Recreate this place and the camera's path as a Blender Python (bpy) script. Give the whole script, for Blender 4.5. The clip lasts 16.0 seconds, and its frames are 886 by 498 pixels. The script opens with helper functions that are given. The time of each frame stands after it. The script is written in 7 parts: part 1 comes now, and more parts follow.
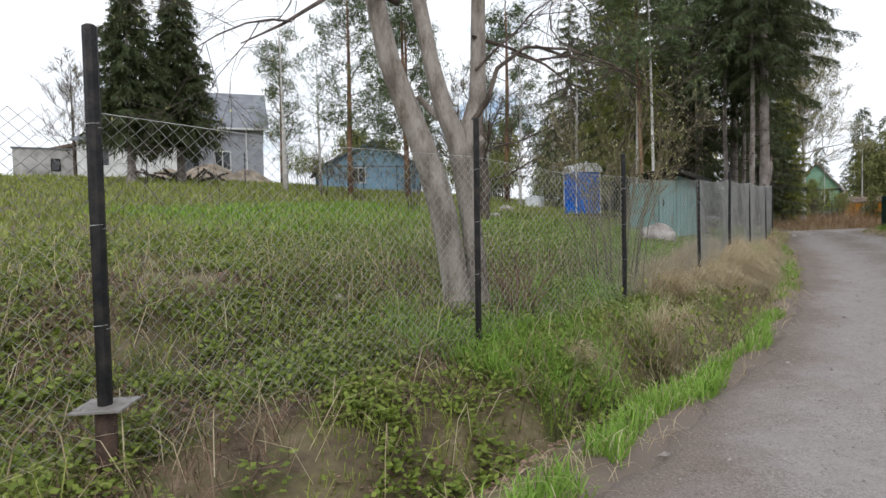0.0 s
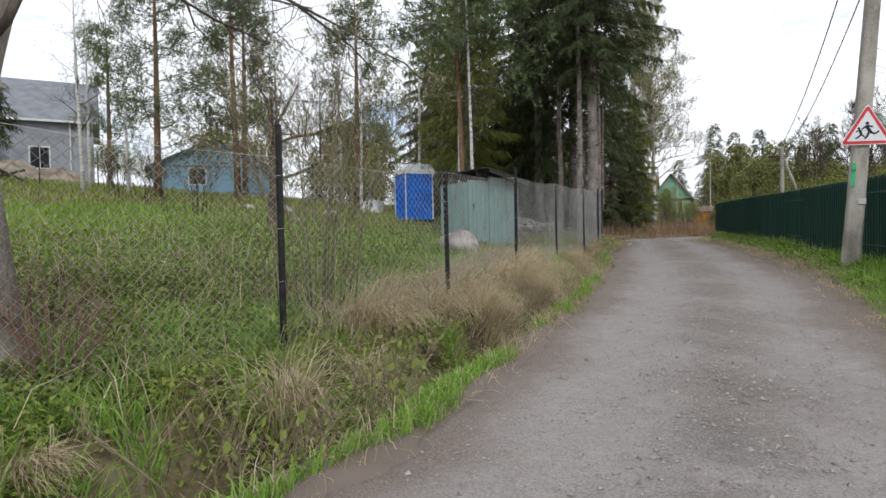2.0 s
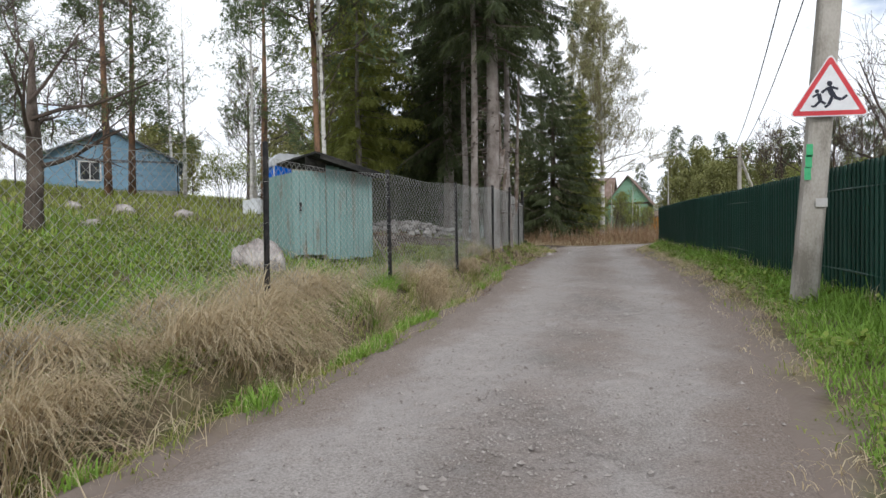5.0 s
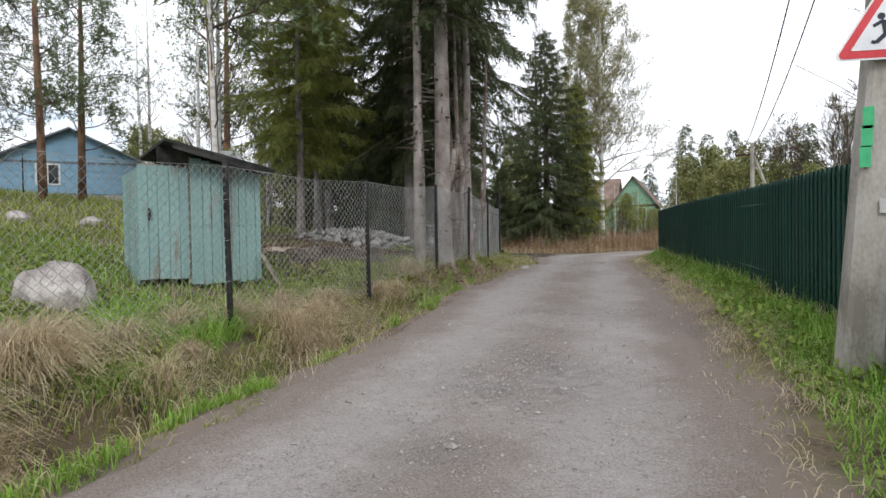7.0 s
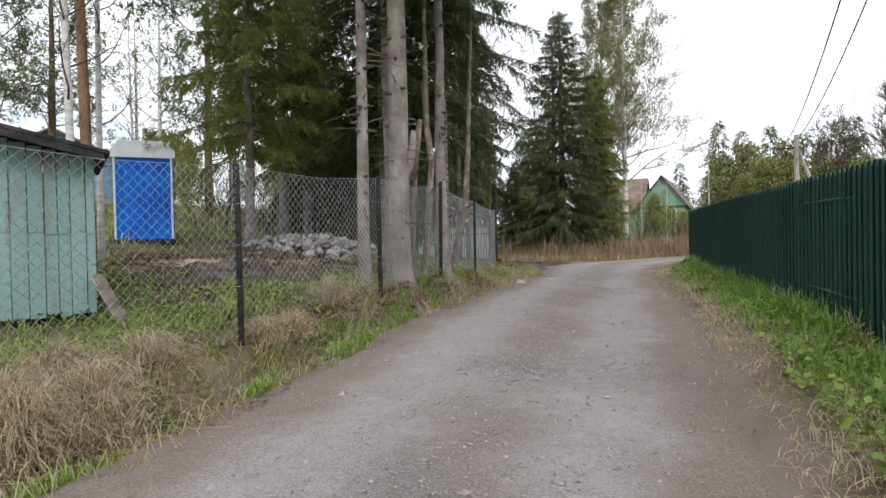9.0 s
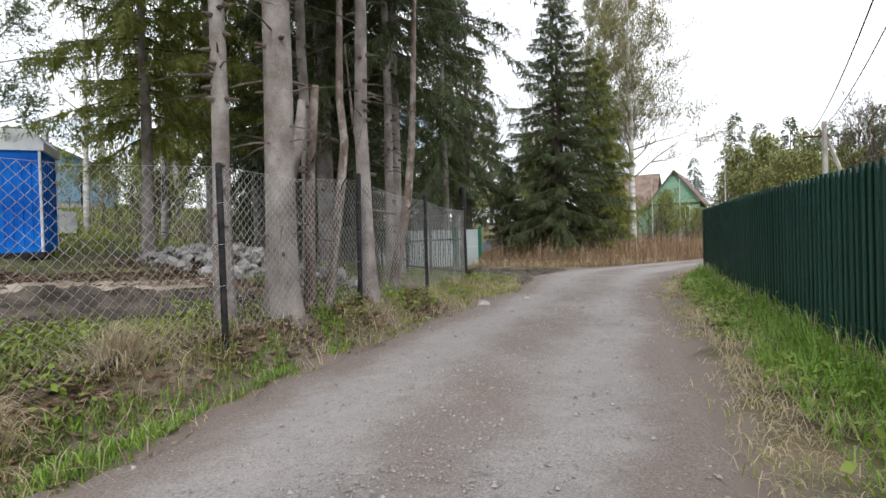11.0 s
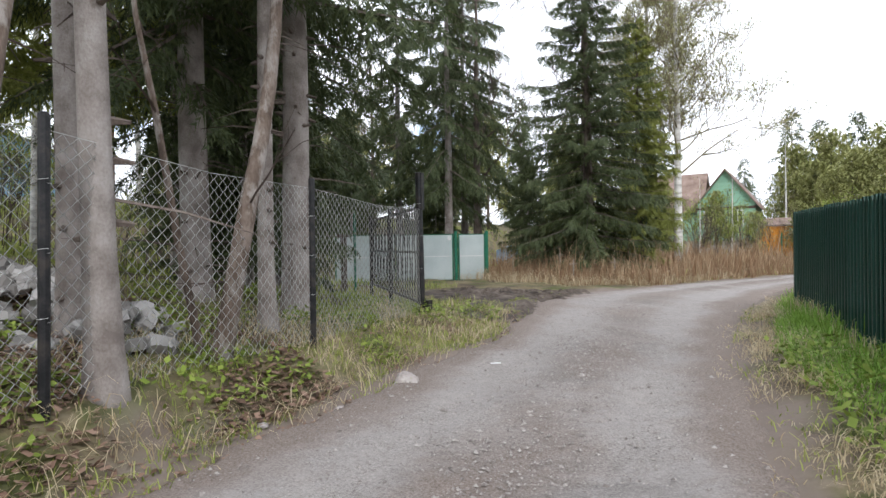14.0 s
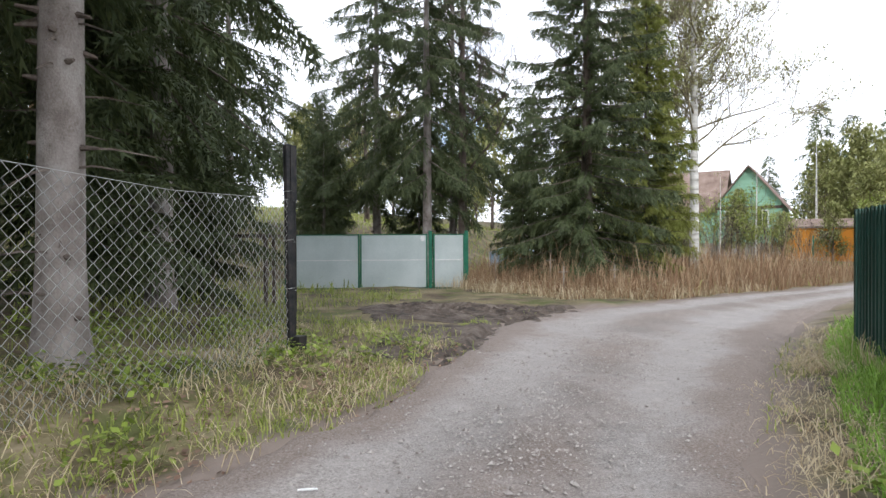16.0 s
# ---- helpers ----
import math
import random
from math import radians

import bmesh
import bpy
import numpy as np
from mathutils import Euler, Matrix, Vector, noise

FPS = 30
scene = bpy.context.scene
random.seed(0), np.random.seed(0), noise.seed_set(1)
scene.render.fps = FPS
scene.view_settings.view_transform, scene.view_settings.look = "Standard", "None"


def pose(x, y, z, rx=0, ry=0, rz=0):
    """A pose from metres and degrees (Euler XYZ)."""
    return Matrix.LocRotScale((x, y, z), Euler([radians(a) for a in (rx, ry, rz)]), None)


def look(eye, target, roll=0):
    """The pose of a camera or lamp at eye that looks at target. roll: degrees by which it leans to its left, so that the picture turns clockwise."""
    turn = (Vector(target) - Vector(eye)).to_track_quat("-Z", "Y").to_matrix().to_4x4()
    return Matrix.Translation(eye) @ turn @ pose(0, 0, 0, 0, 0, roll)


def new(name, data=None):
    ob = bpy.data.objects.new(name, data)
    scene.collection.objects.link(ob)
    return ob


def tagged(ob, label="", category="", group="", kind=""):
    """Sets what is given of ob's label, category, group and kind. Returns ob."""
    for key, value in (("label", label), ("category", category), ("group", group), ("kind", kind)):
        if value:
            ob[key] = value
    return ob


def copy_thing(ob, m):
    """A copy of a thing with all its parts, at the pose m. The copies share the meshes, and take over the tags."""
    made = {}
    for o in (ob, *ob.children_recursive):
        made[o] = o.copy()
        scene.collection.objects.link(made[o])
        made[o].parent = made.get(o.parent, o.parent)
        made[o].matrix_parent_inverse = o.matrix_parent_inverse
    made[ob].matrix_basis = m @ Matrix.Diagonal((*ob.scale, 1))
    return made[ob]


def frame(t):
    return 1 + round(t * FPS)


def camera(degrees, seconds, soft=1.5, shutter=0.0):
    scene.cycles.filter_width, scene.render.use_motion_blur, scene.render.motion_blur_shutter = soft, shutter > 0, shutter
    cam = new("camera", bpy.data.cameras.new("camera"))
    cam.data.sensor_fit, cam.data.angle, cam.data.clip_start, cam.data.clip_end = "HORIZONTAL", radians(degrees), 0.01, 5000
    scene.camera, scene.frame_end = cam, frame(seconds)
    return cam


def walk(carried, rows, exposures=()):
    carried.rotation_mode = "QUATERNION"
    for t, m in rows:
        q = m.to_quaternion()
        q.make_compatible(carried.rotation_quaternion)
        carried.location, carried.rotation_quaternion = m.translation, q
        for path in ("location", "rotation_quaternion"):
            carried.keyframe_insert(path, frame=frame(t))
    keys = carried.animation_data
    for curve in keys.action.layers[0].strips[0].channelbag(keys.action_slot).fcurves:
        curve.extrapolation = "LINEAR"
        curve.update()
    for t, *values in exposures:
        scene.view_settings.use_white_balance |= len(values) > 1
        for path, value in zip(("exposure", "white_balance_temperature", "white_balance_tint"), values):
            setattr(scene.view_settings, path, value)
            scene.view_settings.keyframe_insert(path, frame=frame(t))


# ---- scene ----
cam = camera(72.9, 16.0)
PATH = [
    (0, (-1.138, -3.644, 1.335), (-2.224, -1.966, 1.265), -1.3),
    (0.5, (-0.918, -2.625, 1.31), (-1.927, -0.9, 1.239), -1.0),
    (1, (-0.605, -1.797, 1.248), (-1.525, -0.022, 1.192), -1.3),
    (1.5, (-0.348, -0.906, 1.247), (-1.241, 0.883, 1.191), -1.2),
    (2, (-0.073, -0.05, 1.262), (-0.851, 1.792, 1.21), -1.2),
    (2.5, (0.13, 0.749, 1.295), (-0.613, 2.605, 1.243), -1.1),
    (3, (0.38, 1.494, 1.312), (-0.331, 3.363, 1.26), -1.0),
    (3.5, (0.547, 2.299, 1.31), (-0.156, 4.171, 1.261), -1.0),
    (4, (0.707, 3.066, 1.335), (0.013, 4.941, 1.285), -0.8),
    (6.3, (1.223, 6.706, 1.423), (0.513, 8.575, 1.386), -0.9),
    (6.5, (1.267, 7.02, 1.484), (0.549, 8.886, 1.449), -1.1),
    (7, (1.309, 7.787, 1.51), (0.578, 9.649, 1.475), -1.0),
    (7.5, (1.304, 8.587, 1.527), (0.539, 10.434, 1.497), -1.1),
    (8, (1.287, 9.352, 1.586), (0.516, 11.197, 1.557), -1.0),
    (8.5, (1.26, 10.105, 1.572), (0.455, 11.936, 1.551), -1.3),
    (9, (1.248, 10.852, 1.582), (0.433, 12.678, 1.56), -1.2),
    (9.5, (1.208, 11.655, 1.598), (0.388, 13.479, 1.572), -0.8),
    (10, (1.25, 12.404, 1.653), (0.427, 14.226, 1.633), -1.1),
    (10.2, (1.281, 12.677, 1.674), (0.453, 14.498, 1.647), -1.7),
    (12.5, (0.795, 16.096, 1.815), (-0.112, 17.879, 1.798), -0.8),
    (13, (0.651, 16.83, 1.854), (-0.274, 18.603, 1.838), -0.9),
    (13.5, (0.496, 17.582, 1.865), (-0.457, 19.341, 1.849), -0.8),
    (14, (0.441, 18.341, 1.88), (-0.523, 20.094, 1.867), -0.9),
    (14.5, (0.363, 19.091, 1.903), (-0.615, 20.836, 1.888), -0.7),
    (15, (0.319, 19.838, 1.913), (-0.665, 21.579, 1.9), -0.7),
    (15.5, (0.244, 20.598, 1.928), (-0.764, 22.326, 1.914), -0.4),
    (16, (0.212, 21.335, 1.965), (-0.803, 23.058, 1.947), -0.3),
]
walk(cam, [(t, look(eye, target, roll)) for t, eye, target, roll in PATH],
     [(0, 0.1, 6150, 10), (4, 0.2, 6150, 10), (7, 0.4, 6150, 10), (10, 0.55, 6150, 10), (12.5, 0.82, 6080, 10), (16, 0.95, 5980, 10)])
# ---------------------------------------------------------------- world and light
SUN_ELEVATION, SUN_ROTATION = 48, 120
world = bpy.data.worlds.new("world")
scene.world = world
world.use_nodes = True
wt = world.node_tree
for n in list(wt.nodes):
    wt.nodes.remove(n)
sky = wt.nodes.new("ShaderNodeTexSky")
sky.sky_type = "NISHITA"
sky.sun_disc = False
sky.sun_elevation, sky.sun_rotation = radians(SUN_ELEVATION), radians(SUN_ROTATION)
sky_gain = wt.nodes.new("ShaderNodeMixRGB")
sky_gain.blend_type = "MULTIPLY"
sky_gain.inputs[0].default_value = 1
sky_gain.inputs[2].default_value = (0.12, 0.12, 0.12, 1)
wt.links.new(sky.outputs[0], sky_gain.inputs[1])
where = wt.nodes.new("ShaderNodeTexCoord")
stretch = wt.nodes.new("ShaderNodeMapping")
stretch.inputs["Scale"].default_value = (1.6, 1.6, 4.0)
cloud = wt.nodes.new("ShaderNodeTexNoise")
cloud.inputs["Scale"].default_value = 2.2
cloud.inputs["Detail"].default_value = 7
cloud.inputs["Roughness"].default_value = 0.55
ramp = wt.nodes.new("ShaderNodeValToRGB")
ramp.color_ramp.elements[0].position, ramp.color_ramp.elements[1].position = 0.28, 0.42
tone = wt.nodes.new("ShaderNodeValToRGB")
tone.color_ramp.elements[0].position, tone.color_ramp.elements[1].position = 0.35, 0.6
tone.color_ramp.elements[0].color, tone.color_ramp.elements[1].color = (0.95, 0.97, 1.0, 1), (1.12, 1.12, 1.13, 1)
cover = wt.nodes.new("ShaderNodeMixRGB")
back = wt.nodes.new("ShaderNodeBackground")
back.inputs[1].default_value = 1.0
out = wt.nodes.new("ShaderNodeOutputWorld")
wt.links.new(where.outputs["Generated"], stretch.inputs[0])
wt.links.new(stretch.outputs[0], cloud.inputs["Vector"])
wt.links.new(cloud.outputs["Fac"], ramp.inputs[0])
wt.links.new(cloud.outputs["Fac"], tone.inputs[0])
wt.links.new(ramp.outputs[0], cover.inputs[0])
wt.links.new(sky_gain.outputs[0], cover.inputs[1])
wt.links.new(tone.outputs[0], cover.inputs[2])
wt.links.new(cover.outputs[0], back.inputs[0])
wt.links.new(back.outputs[0], out.inputs[0])

sun = new("sun", bpy.data.lights.new("sun", "SUN"))
sun.data.energy, sun.data.angle, sun.data.color = 1.0, radians(14), (1.0, 0.95, 0.88)
sun.matrix_world = look((9, -5, 14), (0, 12, 0))


# ---------------------------------------------------------------- materials
def mat(name, stops, scale=6.0, rough=0.85, fine=60.0, bump=0.3, metal=0.0, mode="noise", vary=0.0, dirt=None, spec=0.3, stretch_xyz=None, dist=0.01):
    """Two scales of noise over a colour ramp, with relief. mode: noise, island (a shade for each blade) or object (a shade for each piece)."""
    m = bpy.data.materials.new(name)
    m.use_nodes = True
    t = m.node_tree
    b = t.nodes["Principled BSDF"]
    b.inputs["Roughness"].default_value = rough
    b.inputs["Metallic"].default_value = metal
    b.inputs["Specular IOR Level"].default_value = spec
    co = t.nodes.new("ShaderNodeTexCoord")
    src = co.outputs["Object"]
    if stretch_xyz:
        mp = t.nodes.new("ShaderNodeMapping")
        mp.inputs["Scale"].default_value = stretch_xyz
        t.links.new(src, mp.inputs[0])
        src = mp.outputs[0]
    big, small = t.nodes.new("ShaderNodeTexNoise"), t.nodes.new("ShaderNodeTexNoise")
    big.inputs["Scale"].default_value, big.inputs["Detail"].default_value = scale, 5
    small.inputs["Scale"].default_value, small.inputs["Detail"].default_value = fine, 4
    t.links.new(src, big.inputs["Vector"])
    t.links.new(src, small.inputs["Vector"])
    add = t.nodes.new("ShaderNodeMath")
    add.operation = "MULTIPLY_ADD"
    add.inputs[1].default_value = 0.45
    t.links.new(small.outputs["Fac"], add.inputs[0])
    half = t.nodes.new("ShaderNodeMath")
    half.operation = "MULTIPLY_ADD"
    half.inputs[1].default_value, half.inputs[2].default_value = 1.3, -0.38
    t.links.new(big.outputs["Fac"], half.inputs[0])
    t.links.new(half.outputs[0], add.inputs[2])
    fac = add.outputs[0]
    if mode in ("island", "object"):
        if mode == "island":
            rnd = t.nodes.new("ShaderNodeNewGeometry").outputs["Random Per Island"]
        else:
            rnd = t.nodes.new("ShaderNodeObjectInfo").outputs["Random"]
        mix = t.nodes.new("ShaderNodeMath")
        mix.operation = "MULTIPLY_ADD"
        mix.inputs[1].default_value = vary or 0.8
        sub = t.nodes.new("ShaderNodeMath")
        sub.operation = "MULTIPLY_ADD"
        sub.inputs[1].default_value, sub.inputs[2].default_value = 1 - (vary or 0.8), 0.0
        t.links.new(fac, sub.inputs[0])
        t.links.new(rnd, mix.inputs[0])
        t.links.new(sub.outputs[0], mix.inputs[2])
        fac = mix.outputs[0]
    r = t.nodes.new("ShaderNodeValToRGB")
    els = r.color_ramp.elements
    for k, c in enumerate(stops):
        e = els[k] if k < 2 else els.new(0.5)
        e.color = (*c, 1)
    for k in range(len(stops)):
        els[k].position = k / (len(stops) - 1) if mode in ("island", "object") else 0.28 + 0.44 * k / (len(stops) - 1)
    for k, c in enumerate(stops):
        els[k].color = (*c, 1)
    t.links.new(fac, r.inputs[0])
    colour = r.outputs[0]
    if dirt:
        d = t.nodes.new("ShaderNodeTexNoise")
        d.inputs["Scale"].default_value, d.inputs["Detail"].default_value, d.inputs["Roughness"].default_value = dirt[1], 8, 0.65
        t.links.new(src, d.inputs["Vector"])
        dr = t.nodes.new("ShaderNodeValToRGB")
        dr.color_ramp.elements[0].position, dr.color_ramp.elements[1].position = dirt[2], dirt[2] + 0.12
        t.links.new(d.outputs["Fac"], dr.inputs[0])
        mx = t.nodes.new("ShaderNodeMixRGB")
        mx.inputs[2].default_value = (*dirt[0], 1)
        t.links.new(dr.outputs[0], mx.inputs[0])
        t.links.new(colour, mx.inputs[1])
        colour = mx.outputs[0]
    t.links.new(colour, b.inputs["Base Color"])
    if bump:
        bp = t.nodes.new("ShaderNodeBump")
        bp.inputs["Strength"].default_value, bp.inputs["Distance"].default_value = bump, dist
        t.links.new(add.outputs[0], bp.inputs["Height"])
        t.links.new(bp.outputs[0], b.inputs["Normal"])
    return m


def leafy(m, colour=(0.5, 0.6, 0.1), amount=0.25):
    """Lets some light through thin blades and leaves."""
    b = m.node_tree.nodes["Principled BSDF"]
    tr = m.node_tree.nodes.new("ShaderNodeBsdfTranslucent")
    mixer = m.node_tree.nodes.new("ShaderNodeMixShader")
    mixer.inputs[0].default_value = amount
    src = b.inputs["Base Color"].links[0].from_socket
    m.node_tree.links.new(src, tr.inputs[0])
    o = m.node_tree.nodes["Material Output"]
    m.node_tree.links.new(b.outputs[0], mixer.inputs[1])
    m.node_tree.links.new(tr.outputs[0], mixer.inputs[2])
    m.node_tree.links.new(mixer.outputs[0], o.inputs[0])
    return m


def gravel_mat():
    """Packed grit: pale fines, dark and light grains, damp and dusty areas, brown earth where the sheet is earthy."""
    m = bpy.data.materials.new("gravel_road")
    m.use_nodes = True
    t = m.node_tree
    b = t.nodes["Principled BSDF"]
    b.inputs["Roughness"].default_value, b.inputs["Specular IOR Level"].default_value = 0.95, 0.2
    co = t.nodes.new("ShaderNodeTexCoord").outputs["Object"]

    def grain(scale, detail, rough, lo, hi):
        n_ = t.nodes.new("ShaderNodeTexNoise")
        n_.inputs["Scale"].default_value, n_.inputs["Detail"].default_value, n_.inputs["Roughness"].default_value = scale, detail, rough
        t.links.new(co, n_.inputs["Vector"])
        r_ = t.nodes.new("ShaderNodeMapRange")
        r_.inputs["From Min"].default_value, r_.inputs["From Max"].default_value = lo, hi
        t.links.new(n_.outputs["Fac"], r_.inputs["Value"])
        return n_.outputs["Fac"], r_.outputs["Result"]

    def mix(fac, c0, c1, k=1.0):
        q = t.nodes.new("ShaderNodeMixRGB")
        f_ = t.nodes.new("ShaderNodeMath")
        f_.operation = "MULTIPLY"
        f_.inputs[1].default_value = k
        t.links.new(fac, f_.inputs[0])
        t.links.new(f_.outputs[0], q.inputs[0])
        for i, c in ((1, c0), (2, c1)):
            if isinstance(c, tuple):
                q.inputs[i].default_value = (*c, 1)
            else:
                t.links.new(c, q.inputs[i])
        return q.outputs[0]

    fine, f1 = grain(64, 9, 0.85, 0.39, 0.61)
    _, f2 = grain(1.1, 5, 0.6, 0.42, 0.62)
    mid, f3 = grain(15, 8, 0.8, 0.54, 0.66)
    _, f4 = grain(5, 6, 0.7, 0.5, 0.7)
    earthy_ = t.nodes.new("ShaderNodeAttribute")
    earthy_.attribute_name = "earthy"
    broken_ = t.nodes.new("ShaderNodeAttribute")
    broken_.attribute_name = "broken"
    c = mix(f1, (0.16, 0.143, 0.13), (0.42, 0.385, 0.362))
    c = mix(f2, c, (0.3, 0.275, 0.262), 0.5)
    c = mix(f3, c, (0.14, 0.122, 0.11), 0.6)
    c = mix(f4, c, (0.39, 0.35, 0.325), 0.5)
    dark = mix(f1, (0.07, 0.062, 0.056), (0.29, 0.265, 0.245))
    c = mix(broken_.outputs["Fac"], c, dark, 0.9)
    earth = mix(f1, (0.115, 0.09, 0.074), (0.3, 0.25, 0.22))
    c = mix(earthy_.outputs["Fac"], c, earth)
    t.links.new(c, b.inputs["Base Color"])
    h = t.nodes.new("ShaderNodeMath")
    h.operation = "ADD"
    t.links.new(fine, h.inputs[0])
    t.links.new(mid, h.inputs[1])
    bp = t.nodes.new("ShaderNodeBump")
    bp.inputs["Strength"].default_value, bp.inputs["Distance"].default_value = 0.5, 0.012
    t.links.new(h.outputs[0], bp.inputs["Height"])
    t.links.new(bp.outputs[0], b.inputs["Normal"])
    return m


GRAVEL = gravel_mat()
STONE_M = mat("gravel_stone", [(0.14, 0.12, 0.11), (0.26, 0.23, 0.21), (0.4, 0.37, 0.34)], 8, 0.9, 40, 0.2, mode="island", vary=0.9)
SOIL = mat("soil_litter", [(0.06, 0.043, 0.029), (0.12, 0.092, 0.058), (0.15, 0.125, 0.065), (0.23, 0.185, 0.12)], 1.4, 0.95, 22, 0.8, dirt=((0.075, 0.085, 0.025), 1.6, 0.5), dist=0.03)
st_ = SOIL.node_tree
s_old = st_.nodes["Principled BSDF"].inputs["Base Color"].links[0].from_socket
s_attr, s_mix = st_.nodes.new("ShaderNodeAttribute"), st_.nodes.new("ShaderNodeMixRGB")
s_attr.attribute_name = "bare"
s_mix.inputs[2].default_value = (0.19, 0.152, 0.128, 1)
st_.links.new(s_attr.outputs["Fac"], s_mix.inputs[0])
st_.links.new(s_old, s_mix.inputs[1])
st_.links.new(s_mix.outputs[0], st_.nodes["Principled BSDF"].inputs["Base Color"])
MUD = mat("dark_mud", [(0.032, 0.024, 0.018), (0.075, 0.057, 0.045), (0.13, 0.105, 0.085)], 4, 0.8, 30, 0.8, dist=0.03)
GRASS = leafy(mat("green_grass", [(0.13, 0.16, 0.035), (0.23, 0.285, 0.05), (0.33, 0.37, 0.085), (0.44, 0.43, 0.19)], 2, 0.7, 30, 0, mode="island", vary=0.75), amount=0.3)
FRESH = leafy(mat("fresh_grass", [(0.15, 0.26, 0.04), (0.24, 0.4, 0.06), (0.34, 0.5, 0.1)], 2, 0.65, 30, 0, mode="island", vary=0.75), amount=0.3)
WEED = leafy(mat("weed_leaf", [(0.1, 0.14, 0.024), (0.195, 0.255, 0.04), (0.31, 0.37, 0.075)], 3, 0.6, 30, 0, mode="island", vary=0.75), amount=0.25)
DRY = leafy(mat("dry_grass", [(0.32, 0.24, 0.14), (0.52, 0.42, 0.27), (0.66, 0.56, 0.38), (0.76, 0.67, 0.5)], 2, 0.85, 30, 0, mode="island", vary=0.75), amount=0.45)
REED = leafy(mat("dry_reed", [(0.16, 0.088, 0.048), (0.27, 0.165, 0.095), (0.37, 0.26, 0.155), (0.47, 0.38, 0.25)], 2, 0.85, 30, 0, mode="island", vary=0.8), amount=0.2)
DEAD_LEAF = mat("dead_leaf", [(0.08, 0.05, 0.033), (0.19, 0.115, 0.08), (0.31, 0.21, 0.155)], 6, 0.8, 60, 0, mode="island", vary=0.85)
BARK_GREY = mat("grey_bark", [(0.15, 0.125, 0.105), (0.27, 0.235, 0.205), (0.37, 0.33, 0.295)], 7, 0.9, 45, 1.0, dirt=((0.09, 0.075, 0.05), 5, 0.58), stretch_xyz=(1, 1, 0.35), dist=0.03)
BARK_SPRUCE = mat("spruce_bark", [(0.15, 0.125, 0.11), (0.235, 0.204, 0.184), (0.315, 0.284, 0.262)], 5, 0.95, 70, 0.7, dirt=((0.12, 0.095, 0.08), 9, 0.61), stretch_xyz=(1, 1, 0.8), dist=0.02)
BARK_PEEL = mat("peeling_bark", [(0.07, 0.05, 0.038), (0.135, 0.1, 0.078), (0.2, 0.16, 0.135)], 6, 0.95, 45, 0.9, dirt=((0.27, 0.24, 0.215), 9, 0.5), stretch_xyz=(1, 1, 0.45), dist=0.03)
BARK_DARK = mat("dark_bark", [(0.05, 0.04, 0.032), (0.11, 0.085, 0.07), (0.17, 0.14, 0.12)], 6, 0.95, 50, 0.8, stretch_xyz=(1, 1, 0.4), dist=0.02)
BARK_PINE = mat("pine_bark", [(0.09, 0.06, 0.045), (0.2, 0.12, 0.075), (0.3, 0.17, 0.1)], 5, 0.95, 40, 0.8, stretch_xyz=(1, 1, 0.4), dist=0.02)
BARK_BIRCH = mat("birch_bark", [(0.3, 0.28, 0.25), (0.55, 0.53, 0.5), (0.68, 0.66, 0.62)], 4, 0.8, 30, 0.4, dirt=((0.06, 0.05, 0.045), 7, 0.62), stretch_xyz=(0.4, 0.4, 2.2))
TWIG = mat("twig", [(0.055, 0.042, 0.035), (0.12, 0.09, 0.075)], 5, 0.9, 30, 0, mode="noise")
TWIG_OLIVE = mat("olive_twig", [(0.14, 0.12, 0.075), (0.26, 0.22, 0.14)], 5, 0.9, 30, 0, mode="noise")
NEEDLE = leafy(mat("spruce_needles", [(0.038, 0.052, 0.022), (0.066, 0.085, 0.033), (0.115, 0.135, 0.05)], 1.5, 0.6, 12, 0, mode="island", vary=0.6), amount=0.22)
# yellow-green needles, their colour raised further to look sunlit
NEEDLE_LIGHT = leafy(mat("pale_lit_needles", [(0.12, 0.14, 0.03), (0.21, 0.23, 0.05), (0.31, 0.32, 0.085)], 1.5, 0.6, 12, 0, mode="island", vary=0.6), amount=0.35)
NEEDLE_PINE = leafy(mat("pine_needles", [(0.06, 0.09, 0.04), (0.11, 0.15, 0.065), (0.18, 0.21, 0.09)], 1.5, 0.6, 12, 0, mode="island", vary=0.6), amount=0.15)
SPRING = leafy(mat("spring_leaves", [(0.14, 0.18, 0.03), (0.23, 0.28, 0.05), (0.32, 0.35, 0.1)], 2, 0.6, 20, 0, mode="island", vary=0.8), amount=0.35)
SPRING_GREY = leafy(mat("dull_spring_leaves", [(0.14, 0.15, 0.05), (0.23, 0.24, 0.08), (0.33, 0.32, 0.14)], 2, 0.7, 20, 0, mode="island", vary=0.8), amount=0.3)
BUD = leafy(mat("buds", [(0.22, 0.22, 0.09), (0.38, 0.37, 0.17), (0.5, 0.48, 0.28)], 2, 0.7, 20, 0, mode="island", vary=0.8), amount=0.3)
BLACK_PAINT = mat("black_paint", [(0.008, 0.008, 0.009), (0.02, 0.019, 0.02), (0.04, 0.034, 0.03)], 12, 0.5, 70, 0.15, metal=0.2)
RUSTY = mat("rusty_steel", [(0.05, 0.033, 0.027), (0.09, 0.06, 0.05), (0.13, 0.085, 0.06)], 10, 0.8, 60, 0.3, metal=0.2)
ZINC = mat("galvanised_wire", [(0.36, 0.36, 0.35), (0.52, 0.52, 0.5)], 4, 0.6, 50, 0, metal=0.15)
PLATE_GREY = mat("grey_plate", [(0.2, 0.185, 0.17), (0.36, 0.34, 0.32)], 9, 0.7, 60, 0.2, metal=0.3)
